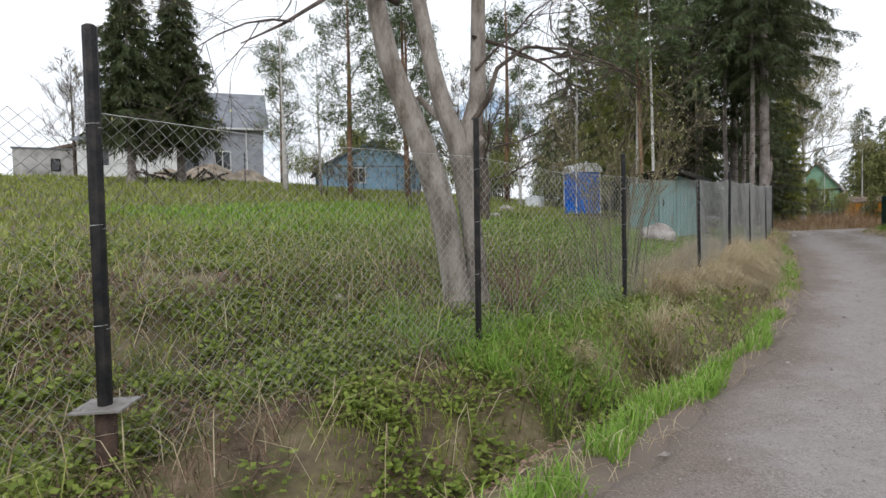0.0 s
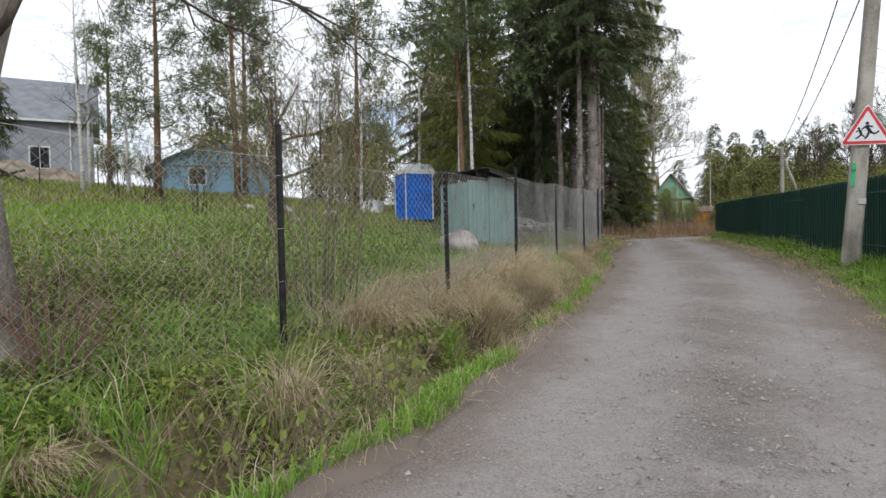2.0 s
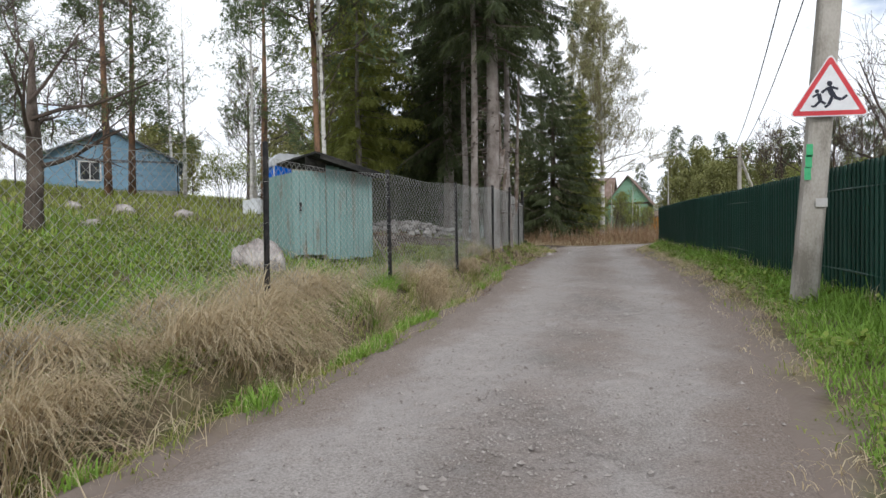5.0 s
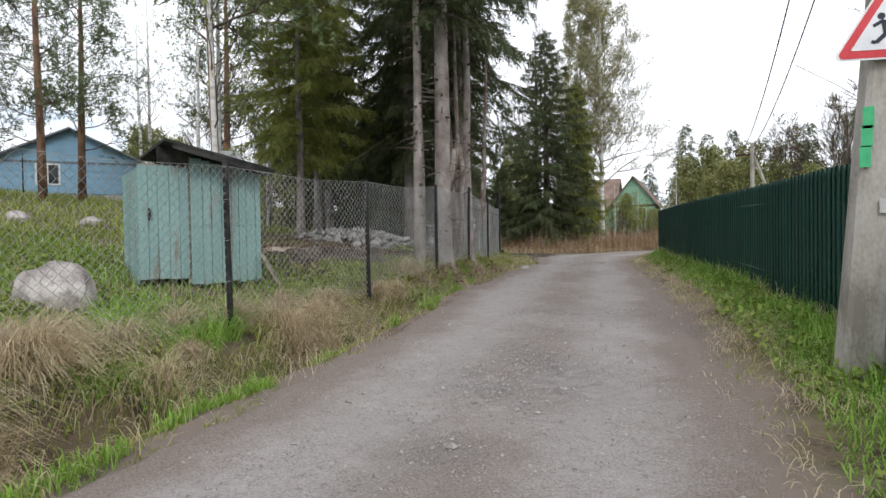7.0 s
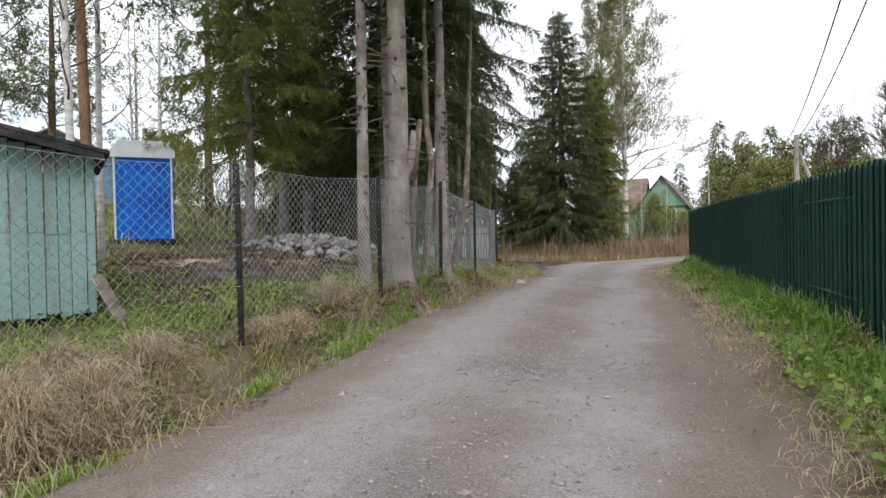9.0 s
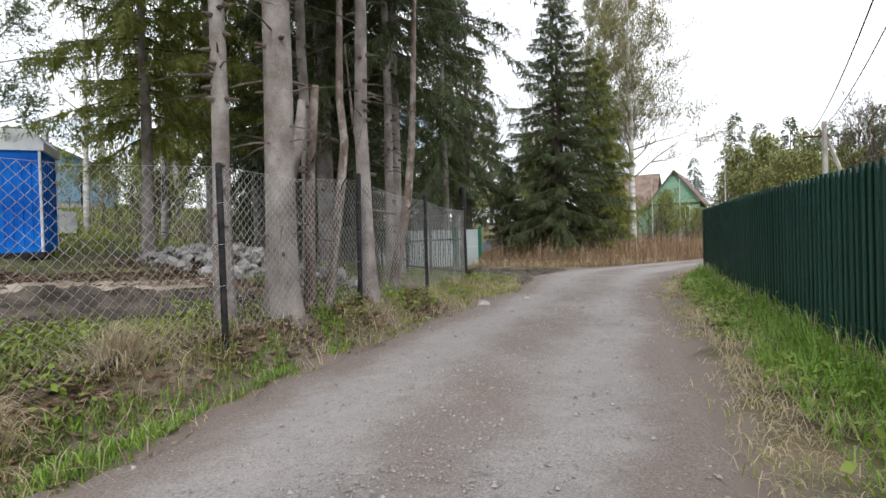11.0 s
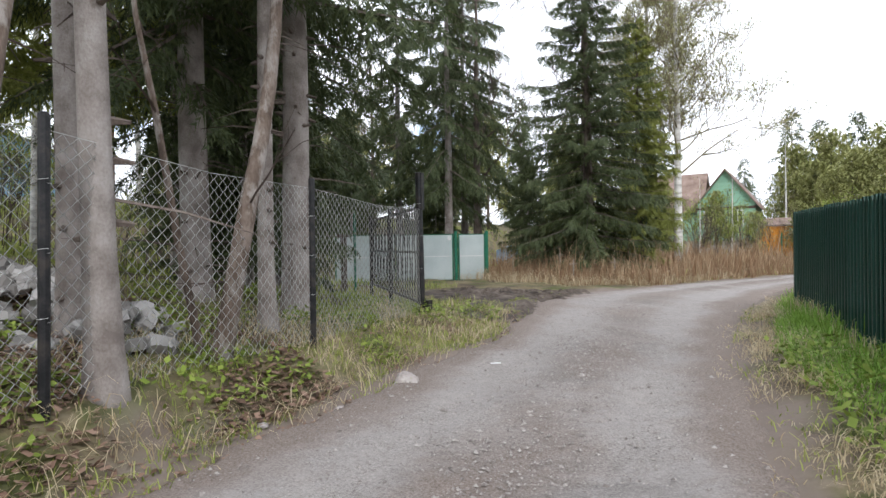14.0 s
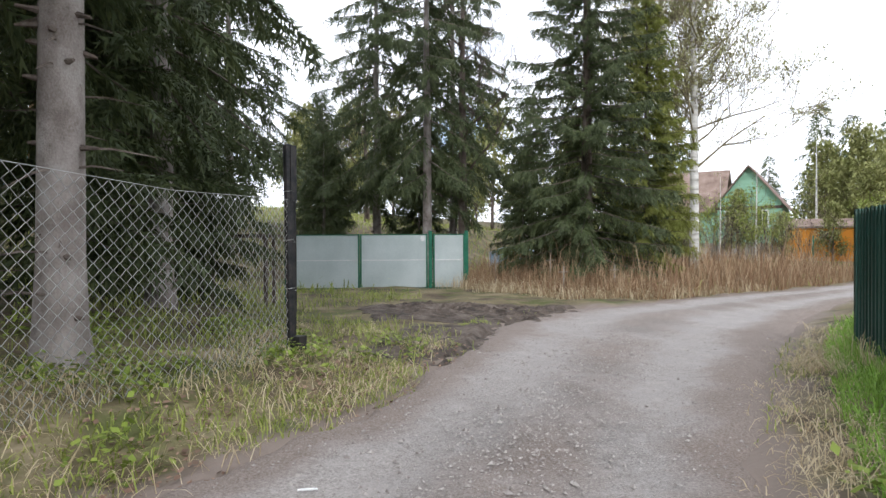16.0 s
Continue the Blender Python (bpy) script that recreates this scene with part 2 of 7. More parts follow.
GREEN_METAL = mat("dark_green_metal", [(0.008, 0.036, 0.026), (0.012, 0.052, 0.037), (0.018, 0.07, 0.05)], 3, 0.45, 40, 0.05, mode="object", vary=0.5, spec=0.4)
GREEN_POST = mat("green_frame_paint", [(0.01, 0.09, 0.05), (0.02, 0.14, 0.08)], 6, 0.5, 50, 0.1)
TEAL = mat("faded_teal_boards", [(0.15, 0.25, 0.235), (0.205, 0.325, 0.31), (0.27, 0.39, 0.37)], 3.5, 0.85, 30, 0.4, mode="object", vary=0.35, dirt=((0.19, 0.195, 0.165), 7, 0.54), stretch_xyz=(1, 1, 0.16))
FELT = mat("roofing_felt", [(0.015, 0.015, 0.015), (0.035, 0.034, 0.032), (0.06, 0.057, 0.052)], 5, 0.95, 40, 0.6)
RAW_WOOD = mat("grey_wood", [(0.14, 0.115, 0.09), (0.26, 0.22, 0.175), (0.36, 0.31, 0.26)], 6, 0.9, 40, 0.4, stretch_xyz=(0.3, 1, 1))
BLUE_PLASTIC = mat("blue_plastic", [(0.002, 0.1, 0.5), (0.003, 0.14, 0.62), (0.004, 0.18, 0.7)], 2, 0.6, 30, 0.05, spec=0.2)
WHITE_PLASTIC = mat("white_plastic", [(0.6, 0.62, 0.64), (0.78, 0.8, 0.82)], 3, 0.45, 40, 0.05)
CONCRETE = mat("weathered_concrete", [(0.22, 0.2, 0.17), (0.36, 0.335, 0.295), (0.46, 0.43, 0.39)], 3, 0.9, 50, 0.5, dirt=((0.5, 0.48, 0.44), 4, 0.62), stretch_xyz=(1, 1, 0.5))
SIGN_WHITE = mat("sign_white", [(0.66, 0.66, 0.68), (0.78, 0.78, 0.8)], 5, 0.4, 60, 0)
SIGN_RED = mat("sign_red", [(0.5, 0.03, 0.04), (0.62, 0.06, 0.07)], 5, 0.4, 60, 0)
SIGN_BLACK = mat("sign_black", [(0.012, 0.014, 0.03), (0.022, 0.024, 0.04)], 5, 0.4, 60, 0)
GREEN_STICKER = mat("green_sticker", [(0.05, 0.36, 0.15), (0.08, 0.45, 0.2)], 9, 0.5, 60, 0)
CABLE = mat("cable", [(0.012, 0.012, 0.012), (0.03, 0.03, 0.03)], 5, 0.6, 50, 0)
GREY_SIDING = mat("grey_siding", [(0.27, 0.28, 0.31), (0.34, 0.355, 0.39), (0.4, 0.41, 0.44)], 1.2, 0.8, 20, 0.1)
GREY_ROOF = mat("grey_roof", [(0.17, 0.18, 0.2), (0.25, 0.26, 0.28)], 2, 0.8, 30, 0.2)
WHITE_PAINT = mat("white_paint", [(0.62, 0.62, 0.61), (0.8, 0.8, 0.79)], 3, 0.6, 40, 0.05)
DIRTY_WHITE = mat("dirty_white", [(0.3, 0.29, 0.27), (0.47, 0.46, 0.44), (0.56, 0.55, 0.53)], 1.5, 0.8, 20, 0.1, dirt=((0.3, 0.26, 0.2), 1.5, 0.6))
GLASS = mat("dark_glass", [(0.02, 0.022, 0.025), (0.05, 0.055, 0.06)], 1, 0.08, 5, 0, spec=0.6)
BLUE_BOARD = mat("blue_house_boards", [(0.17, 0.3, 0.42), (0.235, 0.39, 0.52), (0.3, 0.46, 0.58)], 2, 0.85, 30, 0.3, mode="object", vary=0.3)
SLATE = mat("slate_roof", [(0.13, 0.15, 0.17), (0.22, 0.245, 0.27)], 2, 0.9, 20, 0.3)
GREEN_BOARD = mat("green_house_boards", [(0.2, 0.37, 0.26), (0.27, 0.46, 0.33), (0.35, 0.54, 0.41)], 2, 0.8, 30, 0.3, mode="object", vary=0.35)
BROWN_ROOF = mat("brown_roof", [(0.14, 0.095, 0.075), (0.22, 0.155, 0.125), (0.28, 0.21, 0.175)], 1.5, 0.85, 20, 0.3)
ORANGE = mat("orange_boards", [(0.5, 0.19, 0.02), (0.64, 0.27, 0.035)], 2, 0.8, 30, 0.2, mode="object", vary=0.35)
SAND = mat("sand_heap", [(0.24, 0.19, 0.14), (0.37, 0.3, 0.23), (0.46, 0.39, 0.31)], 1.5, 0.95, 20, 0.6, dist=0.05)
BOULDER = mat("grey_boulder", [(0.2, 0.175, 0.16), (0.36, 0.32, 0.3), (0.5, 0.46, 0.43)], 4, 0.9, 40, 0.7, dirt=((0.1, 0.085, 0.075), 3, 0.6), dist=0.02)
RUBBLE = mat("broken_concrete", [(0.12, 0.11, 0.1), (0.25, 0.235, 0.22), (0.42, 0.4, 0.38)], 4, 0.9, 40, 0.5, mode="island", vary=0.8)
PALE_BLUE = mat("pale_blue_tarpaulin", [(0.25, 0.38, 0.55), (0.45, 0.56, 0.68)], 2, 0.5, 20, 0.2)


def poly_mat():
    """Hollow translucent greenhouse sheet: milky, with faint vertical ribs."""
    m = mat("milky_polycarbonate", [(0.5, 0.56, 0.55), (0.62, 0.67, 0.66)], 1.2, 0.3, 20, 0.05, spec=0.5)
    return leafy(m, amount=0.35)


POLY = poly_mat()


# ---------------------------------------------------------------- mesh helpers
class Mesh:
    def __init__(self):
        self.v, self.f = [], []

    def add(self, verts, faces):
        n = len(self.v)
        self.v += [tuple(p) for p in verts]
        self.f += [tuple(n + i for i in f) for f in faces]
        return self

    def box(self, x0, y0, z0, x1, y1, z1, m=None, bevel=0.0):
        """A box, with its upright edges cut when bevel is given."""
        b = min(bevel, (x1 - x0) / 3, (y1 - y0) / 3)
        if b > 0:
            ring = [(x0 + b, y0), (x1 - b, y0), (x1, y0 + b), (x1, y1 - b), (x1 - b, y1), (x0 + b, y1), (x0, y1 - b), (x0, y0 + b)]
        else:
            ring = [(x0, y0), (x1, y0), (x1, y1), (x0, y1)]
        n = len(ring)
        vs = [Vector((x, y, z0)) for x, y in ring] + [Vector((x, y, z1)) for x, y in ring]
        if m:
            vs = [m @ p for p in vs]
        fs = [tuple(range(n - 1, -1, -1)), tuple(range(n, 2 * n))] + [(i, (i + 1) % n, n + (i + 1) % n, n + i) for i in range(n)]
        return self.add(vs, fs)

    def tube(self, pts, radii, sides=6, cap=True):
        pts = [Vector(p) for p in pts]
        vs, fs = [], []
        for i, p in enumerate(pts):
            d = (pts[min(i + 1, len(pts) - 1)] - pts[max(i - 1, 0)])
            d = d.normalized() if d.length > 1e-9 else Vector((0, 0, 1))
            u = d.cross(Vector((0.31, 0.95, 0.05)))
            u = u.normalized() if u.length > 1e-4 else Vector((1, 0, 0))
            w = d.cross(u)
            r = radii[i] if hasattr(radii, "__len__") else radii
            for k in range(sides):
                a = 2 * math.pi * k / sides
                vs.append(p + r * (math.cos(a) * u + math.sin(a) * w))
        for i in range(len(pts) - 1):
            for k in range(sides):
                a, b = i * sides + k, i * sides + (k + 1) % sides
                fs.append((a, b, b + sides, a + sides))
        if cap:
            fs.append(tuple(range(sides - 1, -1, -1)))
            fs.append(tuple(range((len(pts) - 1) * sides, len(pts) * sides)))
        return self.add(vs, fs)

    def prism(self, outline, y0, y1, m=None):
        """An outline in x and z, drawn out along y."""
        n = len(outline)
        vs = [Vector((x, y0, z)) for x, z in outline] + [Vector((x, y1, z)) for x, z in outline]
        if m:
            vs = [m @ p for p in vs]
        return self.add(vs, [tuple(range(n)), tuple(range(2 * n - 1, n - 1, -1))] + [(i, n + i, n + (i + 1) % n, (i + 1) % n) for i in range(n)])


def data_of(name, v, f, material, smooth=False):
    me = bpy.data.meshes.new(name)
    me.from_pydata([tuple(p) for p in v] if not isinstance(v, np.ndarray) else v.tolist(), [], f if not isinstance(f, np.ndarray) else f.tolist())
    me.materials.append(material)
    if smooth:
        me.polygons.foreach_set("use_smooth", [True] * len(me.polygons))
    me.update()
    return me


def thing(name, label, category, at=(0, 0, 0), group="", kind=""):
    e = new(name)
    e.empty_display_size = 0.2
    e.matrix_basis = at if isinstance(at, Matrix) else Matrix.Translation(at)
    return tagged(e, label, category, group, kind)


def part(name, bm, material, parent, label="", smooth=False):
    """One mesh under a thing or a part, in the parent's own coordinates."""
    ob = new(name, bm if isinstance(bm, bpy.types.Mesh) else data_of(name, bm.v, bm.f, material, smooth))
    ob.parent = parent
    return tagged(ob, label)


def single(name, bm, material, label, category, group="", kind="", smooth=False, at=(0, 0, 0)):
    ob = new(name, data_of(name, bm.v, bm.f, material, smooth))
    ob.matrix_basis = at if isinstance(at, Matrix) else Matrix.Translation(at)
    return tagged(ob, label, category, group, kind)


rng = np.random.default_rng(7)
R = random.Random(11)


# ---------------------------------------------------------------- the lie of the land
def road_z(y):
    y = np.asarray(y, float)
    a = -0.05 + 0.0385 * 1.5 * np.logaddexp(0, (y - 2.3) / 1.5)
    return -np.logaddexp(-a * 25, -0.75 * 25) / 25


LEFT_Y = [-40, -4, 0, 3, 5.5, 9, 14, 16, 18, 23, 25.3, 28.1, 29.8, 31.9, 33.2, 34.9, 36.7, 38.5, 42, 46, 60]
LEFT_X = [-3.6, -2.5, -2.14, -1.75, -1.64, -1.66, -1.92, -2.15, -2.45, -2.55, -2.6, -3.3, -3.7, -3.5, -2.7, -1.96, -1.0, 0.1, 1.5, 3.5, 14]
RIGHT_Y = [-40, 0, 6.5, 9, 12, 13.5, 17, 20, 23, 25, 28.3, 31, 33.3, 36, 40, 46, 60]
RIGHT_X = [2.2, 1.9, 1.66, 1.72, 1.8, 1.65, 1.3, 0.85, 0.35, 0.05, 0.02, 0.2, 0.47, 1.1, 2.5, 7.0, 20]
POSTS = [(-4.72, -1.8), (-4.044, 1.447), (-3.405, 4.214), (-2.95, 6.91), (-2.872, 9.742), (-2.771, 12.475), (-2.64, 15.049), (-2.68, 17.63), (-2.926, 20.078), (-3.259, 22.573), (-3.735, 25.328)]
POST_Z = [-0.12, 0.1, 0.19, 0.2, 0.5, 0.55, 0.68, 0.96, 1.02, 1.0, 0.95]


def left_x(y):
    return np.interp(y, LEFT_Y, LEFT_X)


def right_x(y):
    return np.interp(y, RIGHT_Y, RIGHT_X)


def fence_x(y):
    return np.interp(y, [-40, -8] + [p[1] for p in POSTS] + [30, 33, 36, 60], [-9, -5.8] + [p[0] for p in POSTS] + [-5.5, -8, -9, -9])


def fence_z(y):
    return np.interp(y, [-40, -8] + [p[1] for p in POSTS] + [30, 36], [-0.1, -0.1] + POST_Z + [0.8, 0.75])


def lumps(x, y):
    return 0.035 * np.sin(1.7 * x + 0.6 * y) * np.sin(0.9 * y - 1.1 * x) + 0.02 * np.sin(4.3 * x + 1.3) * np.sin(3.7 * y + 2 * x) + 0.012 * np.sin(9.1 * x + 3.1 * y) * np.sin(8.3 * y)


def ground_z(x, y):
    x, y = np.asarray(x, float), np.asarray(y, float)
    rz = road_z(y)
    lx, rx, fx, fz = left_x(y), right_x(y), fence_x(y), fence_z(y)
    ditch = np.interp(y, [-20, 0, 3, 7, 12, 16, 18.5], [0.42, 0.46, 0.58, 0.5, 0.36, 0.2, 0.0])
    # between road and fence: a low verge, the ditch, then the bank
    w = np.maximum(lx - fx, 0.3)
    s = np.clip((lx - x) / w, 0, 1)
    bank = rz + (fz - rz) * np.clip((s - 0.35) / 0.65, 0, 1) ** 0.9 - ditch * np.exp(-((s - 0.42) / 0.16) ** 2)
    # the rising field beyond the fence
    u = np.clip(fx - x, 0, None)
    rise = 0.115 * np.minimum(u, 34) + 0.02 * np.clip(u - 34, 0, 60)
    level = rz + 0.35 + 0.115 * (-x - 3)
    level = np.where(-x > 37, rz + 0.35 + 0.115 * 34 + 0.02 * (-x - 37), level)
    k = np.clip(u / 3.5, 0, 1)
    k = k * k * (3 - 2 * k)
    north = np.clip((y - 23) / 6, 0, 1) * np.clip((17.5 + x) / 5, 0, 1)
    field = (fz + 0.08 * u) * (1 - k) + level * k
    field = field * (1 - north) + 0.78 * north
    far_y = np.clip((y - 34) / 8, 0, 1) * np.clip((16 + x) / 6, 0, 1)
    field = field * (1 - far_y) + 0.8 * far_y
    # the right-hand verge
    v = np.clip(x - rx, 0, None)
    right = rz + 0.12 * np.clip(v / 0.8, 0, 1) + 0.01 * np.clip(v - 3, 0, 40)
    inside = rz - 0.05
    z = np.where(x > rx, right, np.where(x > lx, inside, np.where(x > fx, bank, field)))
    near = np.where((x > lx - 0.05) & (x < rx + 0.05), 0.2, 1.0)
    return z + lumps(x, y) * near


def gz(x, y):
    return float(ground_z(x, y))


# ---------------------------------------------------------------- fast meshes for what grows in masses
def flat_mesh(name, verts, size, material):
    """Loose polygons of the same size, each with its own corners."""
    n = len(verts)
    me = bpy.data.meshes.new(name)
    me.vertices.add(n)
    me.vertices.foreach_set("co", np.ascontiguousarray(verts, dtype=np.float32).ravel())
    me.loops.add(n)
    me.loops.foreach_set("vertex_index", np.arange(n, dtype=np.int32))
    me.polygons.add(n // size)
    me.polygons.foreach_set("loop_start", np.arange(0, n, size, dtype=np.int32))
    me.polygons.foreach_set("loop_total", np.full(n // size, size, dtype=np.int32))
    me.materials.append(material)
    me.update(calc_edges=True)
    me.validate()
    return me


def grid_mesh(name, xs, ys, zs, material, smooth=True):
    """A sheet of ny rows and nx columns of points."""
    ny, nx = xs.shape
    me = bpy.data.meshes.new(name)
    i = np.arange(ny * nx).reshape(ny, nx)
    q = np.stack([i[:-1, :-1], i[:-1, 1:], i[1:, 1:], i[1:, :-1]], -1).reshape(-1, 4)
    me.vertices.add(nx * ny)
    me.vertices.foreach_set("co", np.stack([xs, ys, zs], -1).astype(np.float32).ravel())
    me.loops.add(q.size)
    me.loops.foreach_set("vertex_index", q.astype(np.int32).ravel())
    me.polygons.add(len(q))
    me.polygons.foreach_set("loop_start", np.arange(0, q.size, 4, dtype=np.int32))
    me.polygons.foreach_set("loop_total", np.full(len(q), 4, dtype=np.int32))
    me.polygons.foreach_set("use_smooth", np.full(len(q), smooth))
    me.materials.append(material)
    me.update(calc_edges=True)
    return me


def blades(name, x, y, h, width, bend, material, label, category, toward=None, z=None, parent=None):
    """Grass: each blade a bent strip of two quads and a tip. bend: how far it leans, for its height."""
    n = len(x)
    z = ground_z(x, y) - 0.01 if z is None else z
    a = rng.uniform(0, 2 * np.pi, n)
    dx, dy = np.cos(a), np.sin(a)
    if toward is not None:
        dx, dy = dx * 0.6 + toward[0], dy * 0.6 + toward[1]
        k = np.hypot(dx, dy) + 1e-6
        dx, dy = dx / k, dy / k
    f = a + rng.normal(0, 0.6, n) + np.pi / 2
    sx, sy = np.cos(f) * width, np.sin(f) * width
    b = bend * rng.uniform(0.3, 1.0, n)
    p0 = np.stack([x, y, z], -1)
    p1 = p0 + np.stack([dx * b * h * 0.28, dy * b * h * 0.28, h * (0.55 - 0.05 * b)], -1)
    p2 = p0 + np.stack([dx * b * h * 0.75, dy * b * h * 0.75, h * (0.9 - 0.28 * b)], -1)
    p3 = p0 + np.stack([dx * b * h * 1.15, dy * b * h * 1.15, h * (1.0 - 0.62 * b)], -1)
    s = np.stack([sx, sy, np.zeros(n)], -1)
    if bend > 1.0:
        v = np.stack([p0 - s, p0 + s, p1 - s * 0.85, p1 + s * 0.85, p2 - s * 0.55, p2 + s * 0.55, p3], 1).reshape(-1, 3)
        quad, tip, each = [(0, 1, 3, 2), (2, 3, 5, 4)], (4, 5, 6), 7
    else:
        pm_ = (p1 + p2) / 2
        v = np.stack([p0 - s, p0 + s, pm_ - s * 0.75, pm_ + s * 0.75, p3], 1).reshape(-1, 3)
        quad, tip, each = [(0, 1, 3, 2)], (2, 3, 4), 5
    o = (np.arange(n) * each)[:, None]
    loops = np.concatenate([o + np.array(q)[None] for q in quad] + [o + np.array(tip)[None]], 1).astype(np.int32)
    sizes = np.tile(np.array([4] * len(quad) + [3], dtype=np.int32), n)
    me = bpy.data.meshes.new(name)
    me.vertices.add(len(v))
    me.vertices.foreach_set("co", v.astype(np.float32).ravel())
    me.loops.add(loops.size)
    me.loops.foreach_set("vertex_index", loops.ravel())
    me.polygons.add(len(sizes))
    me.polygons.foreach_set("loop_start", np.concatenate([[0], np.cumsum(sizes)[:-1]]).astype(np.int32))
    me.polygons.foreach_set("loop_total", sizes)
    me.materials.append(material)
    me.update(calc_edges=True)
    return tagged(new(name, me), label, category, kind="stuff")


def leaves(name, x, y, z, size, material, label, category, flatness=0.6):
    """Small four-cornered leaves at points in space."""
    n = len(x)
    a = rng.uniform(0, 2 * np.pi, n)
    d = np.stack([np.cos(a), np.sin(a), rng.normal(0, 1 - flatness, n)], -1)
    s = np.stack([-np.sin(a), np.cos(a), rng.normal(0, 1 - flatness, n)], -1)
    size = np.asarray(size)[:, None] if hasattr(size, "__len__") else size
    c = np.stack([x, y, z], -1)
    v = np.stack([c, c + d * size * 0.5 + s * size * 0.36, c + d * size, c + d * size * 0.5 - s * size * 0.36], 1).reshape(-1, 3)
    me = flat_mesh(name, v, 4, material)
    if not label:
        return me
    return tagged(new(name, me), label, category, kind="stuff")


def sprays(starts, dirs, lengths, widths, down=0.3, teeth=5):
    """Needled twigs: each a row of small triangles to both sides of its spine. Returns corners, three for each triangle."""
    d = dirs / (np.linalg.norm(dirs, axis=1, keepdims=True) + 1e-9)
    up = np.array([0.0, 0.0, 1.0]) + rng.normal(0, 0.9, d.shape)
    s = np.cross(d, up)
    s /= np.linalg.norm(s, axis=1, keepdims=True) + 1e-9
    tris = []
    for k in range(teeth):
        for sign in (-1, 1):
            a0, a1, a2 = k / teeth, (k + 0.62) / teeth, (k + 1.35) / teeth
            taper = 1.0 - 0.45 * k / teeth
            j = rng.uniform(0.35, 1.35, (len(d), 1))
            q0 = starts + d * lengths * a0
            q1 = starts + d * lengths * a1
            q2 = starts + d * lengths * a2 + s * sign * widths * taper * j
            for q, aa in ((q0, a0), (q1, a1), (q2, a2)):
                q[:, 2] -= (down * lengths * aa * aa)[:, 0]
            tris.append(np.stack([q0, q1, q2], 1))
    return np.stack(tris, 1).reshape(-1, 3)


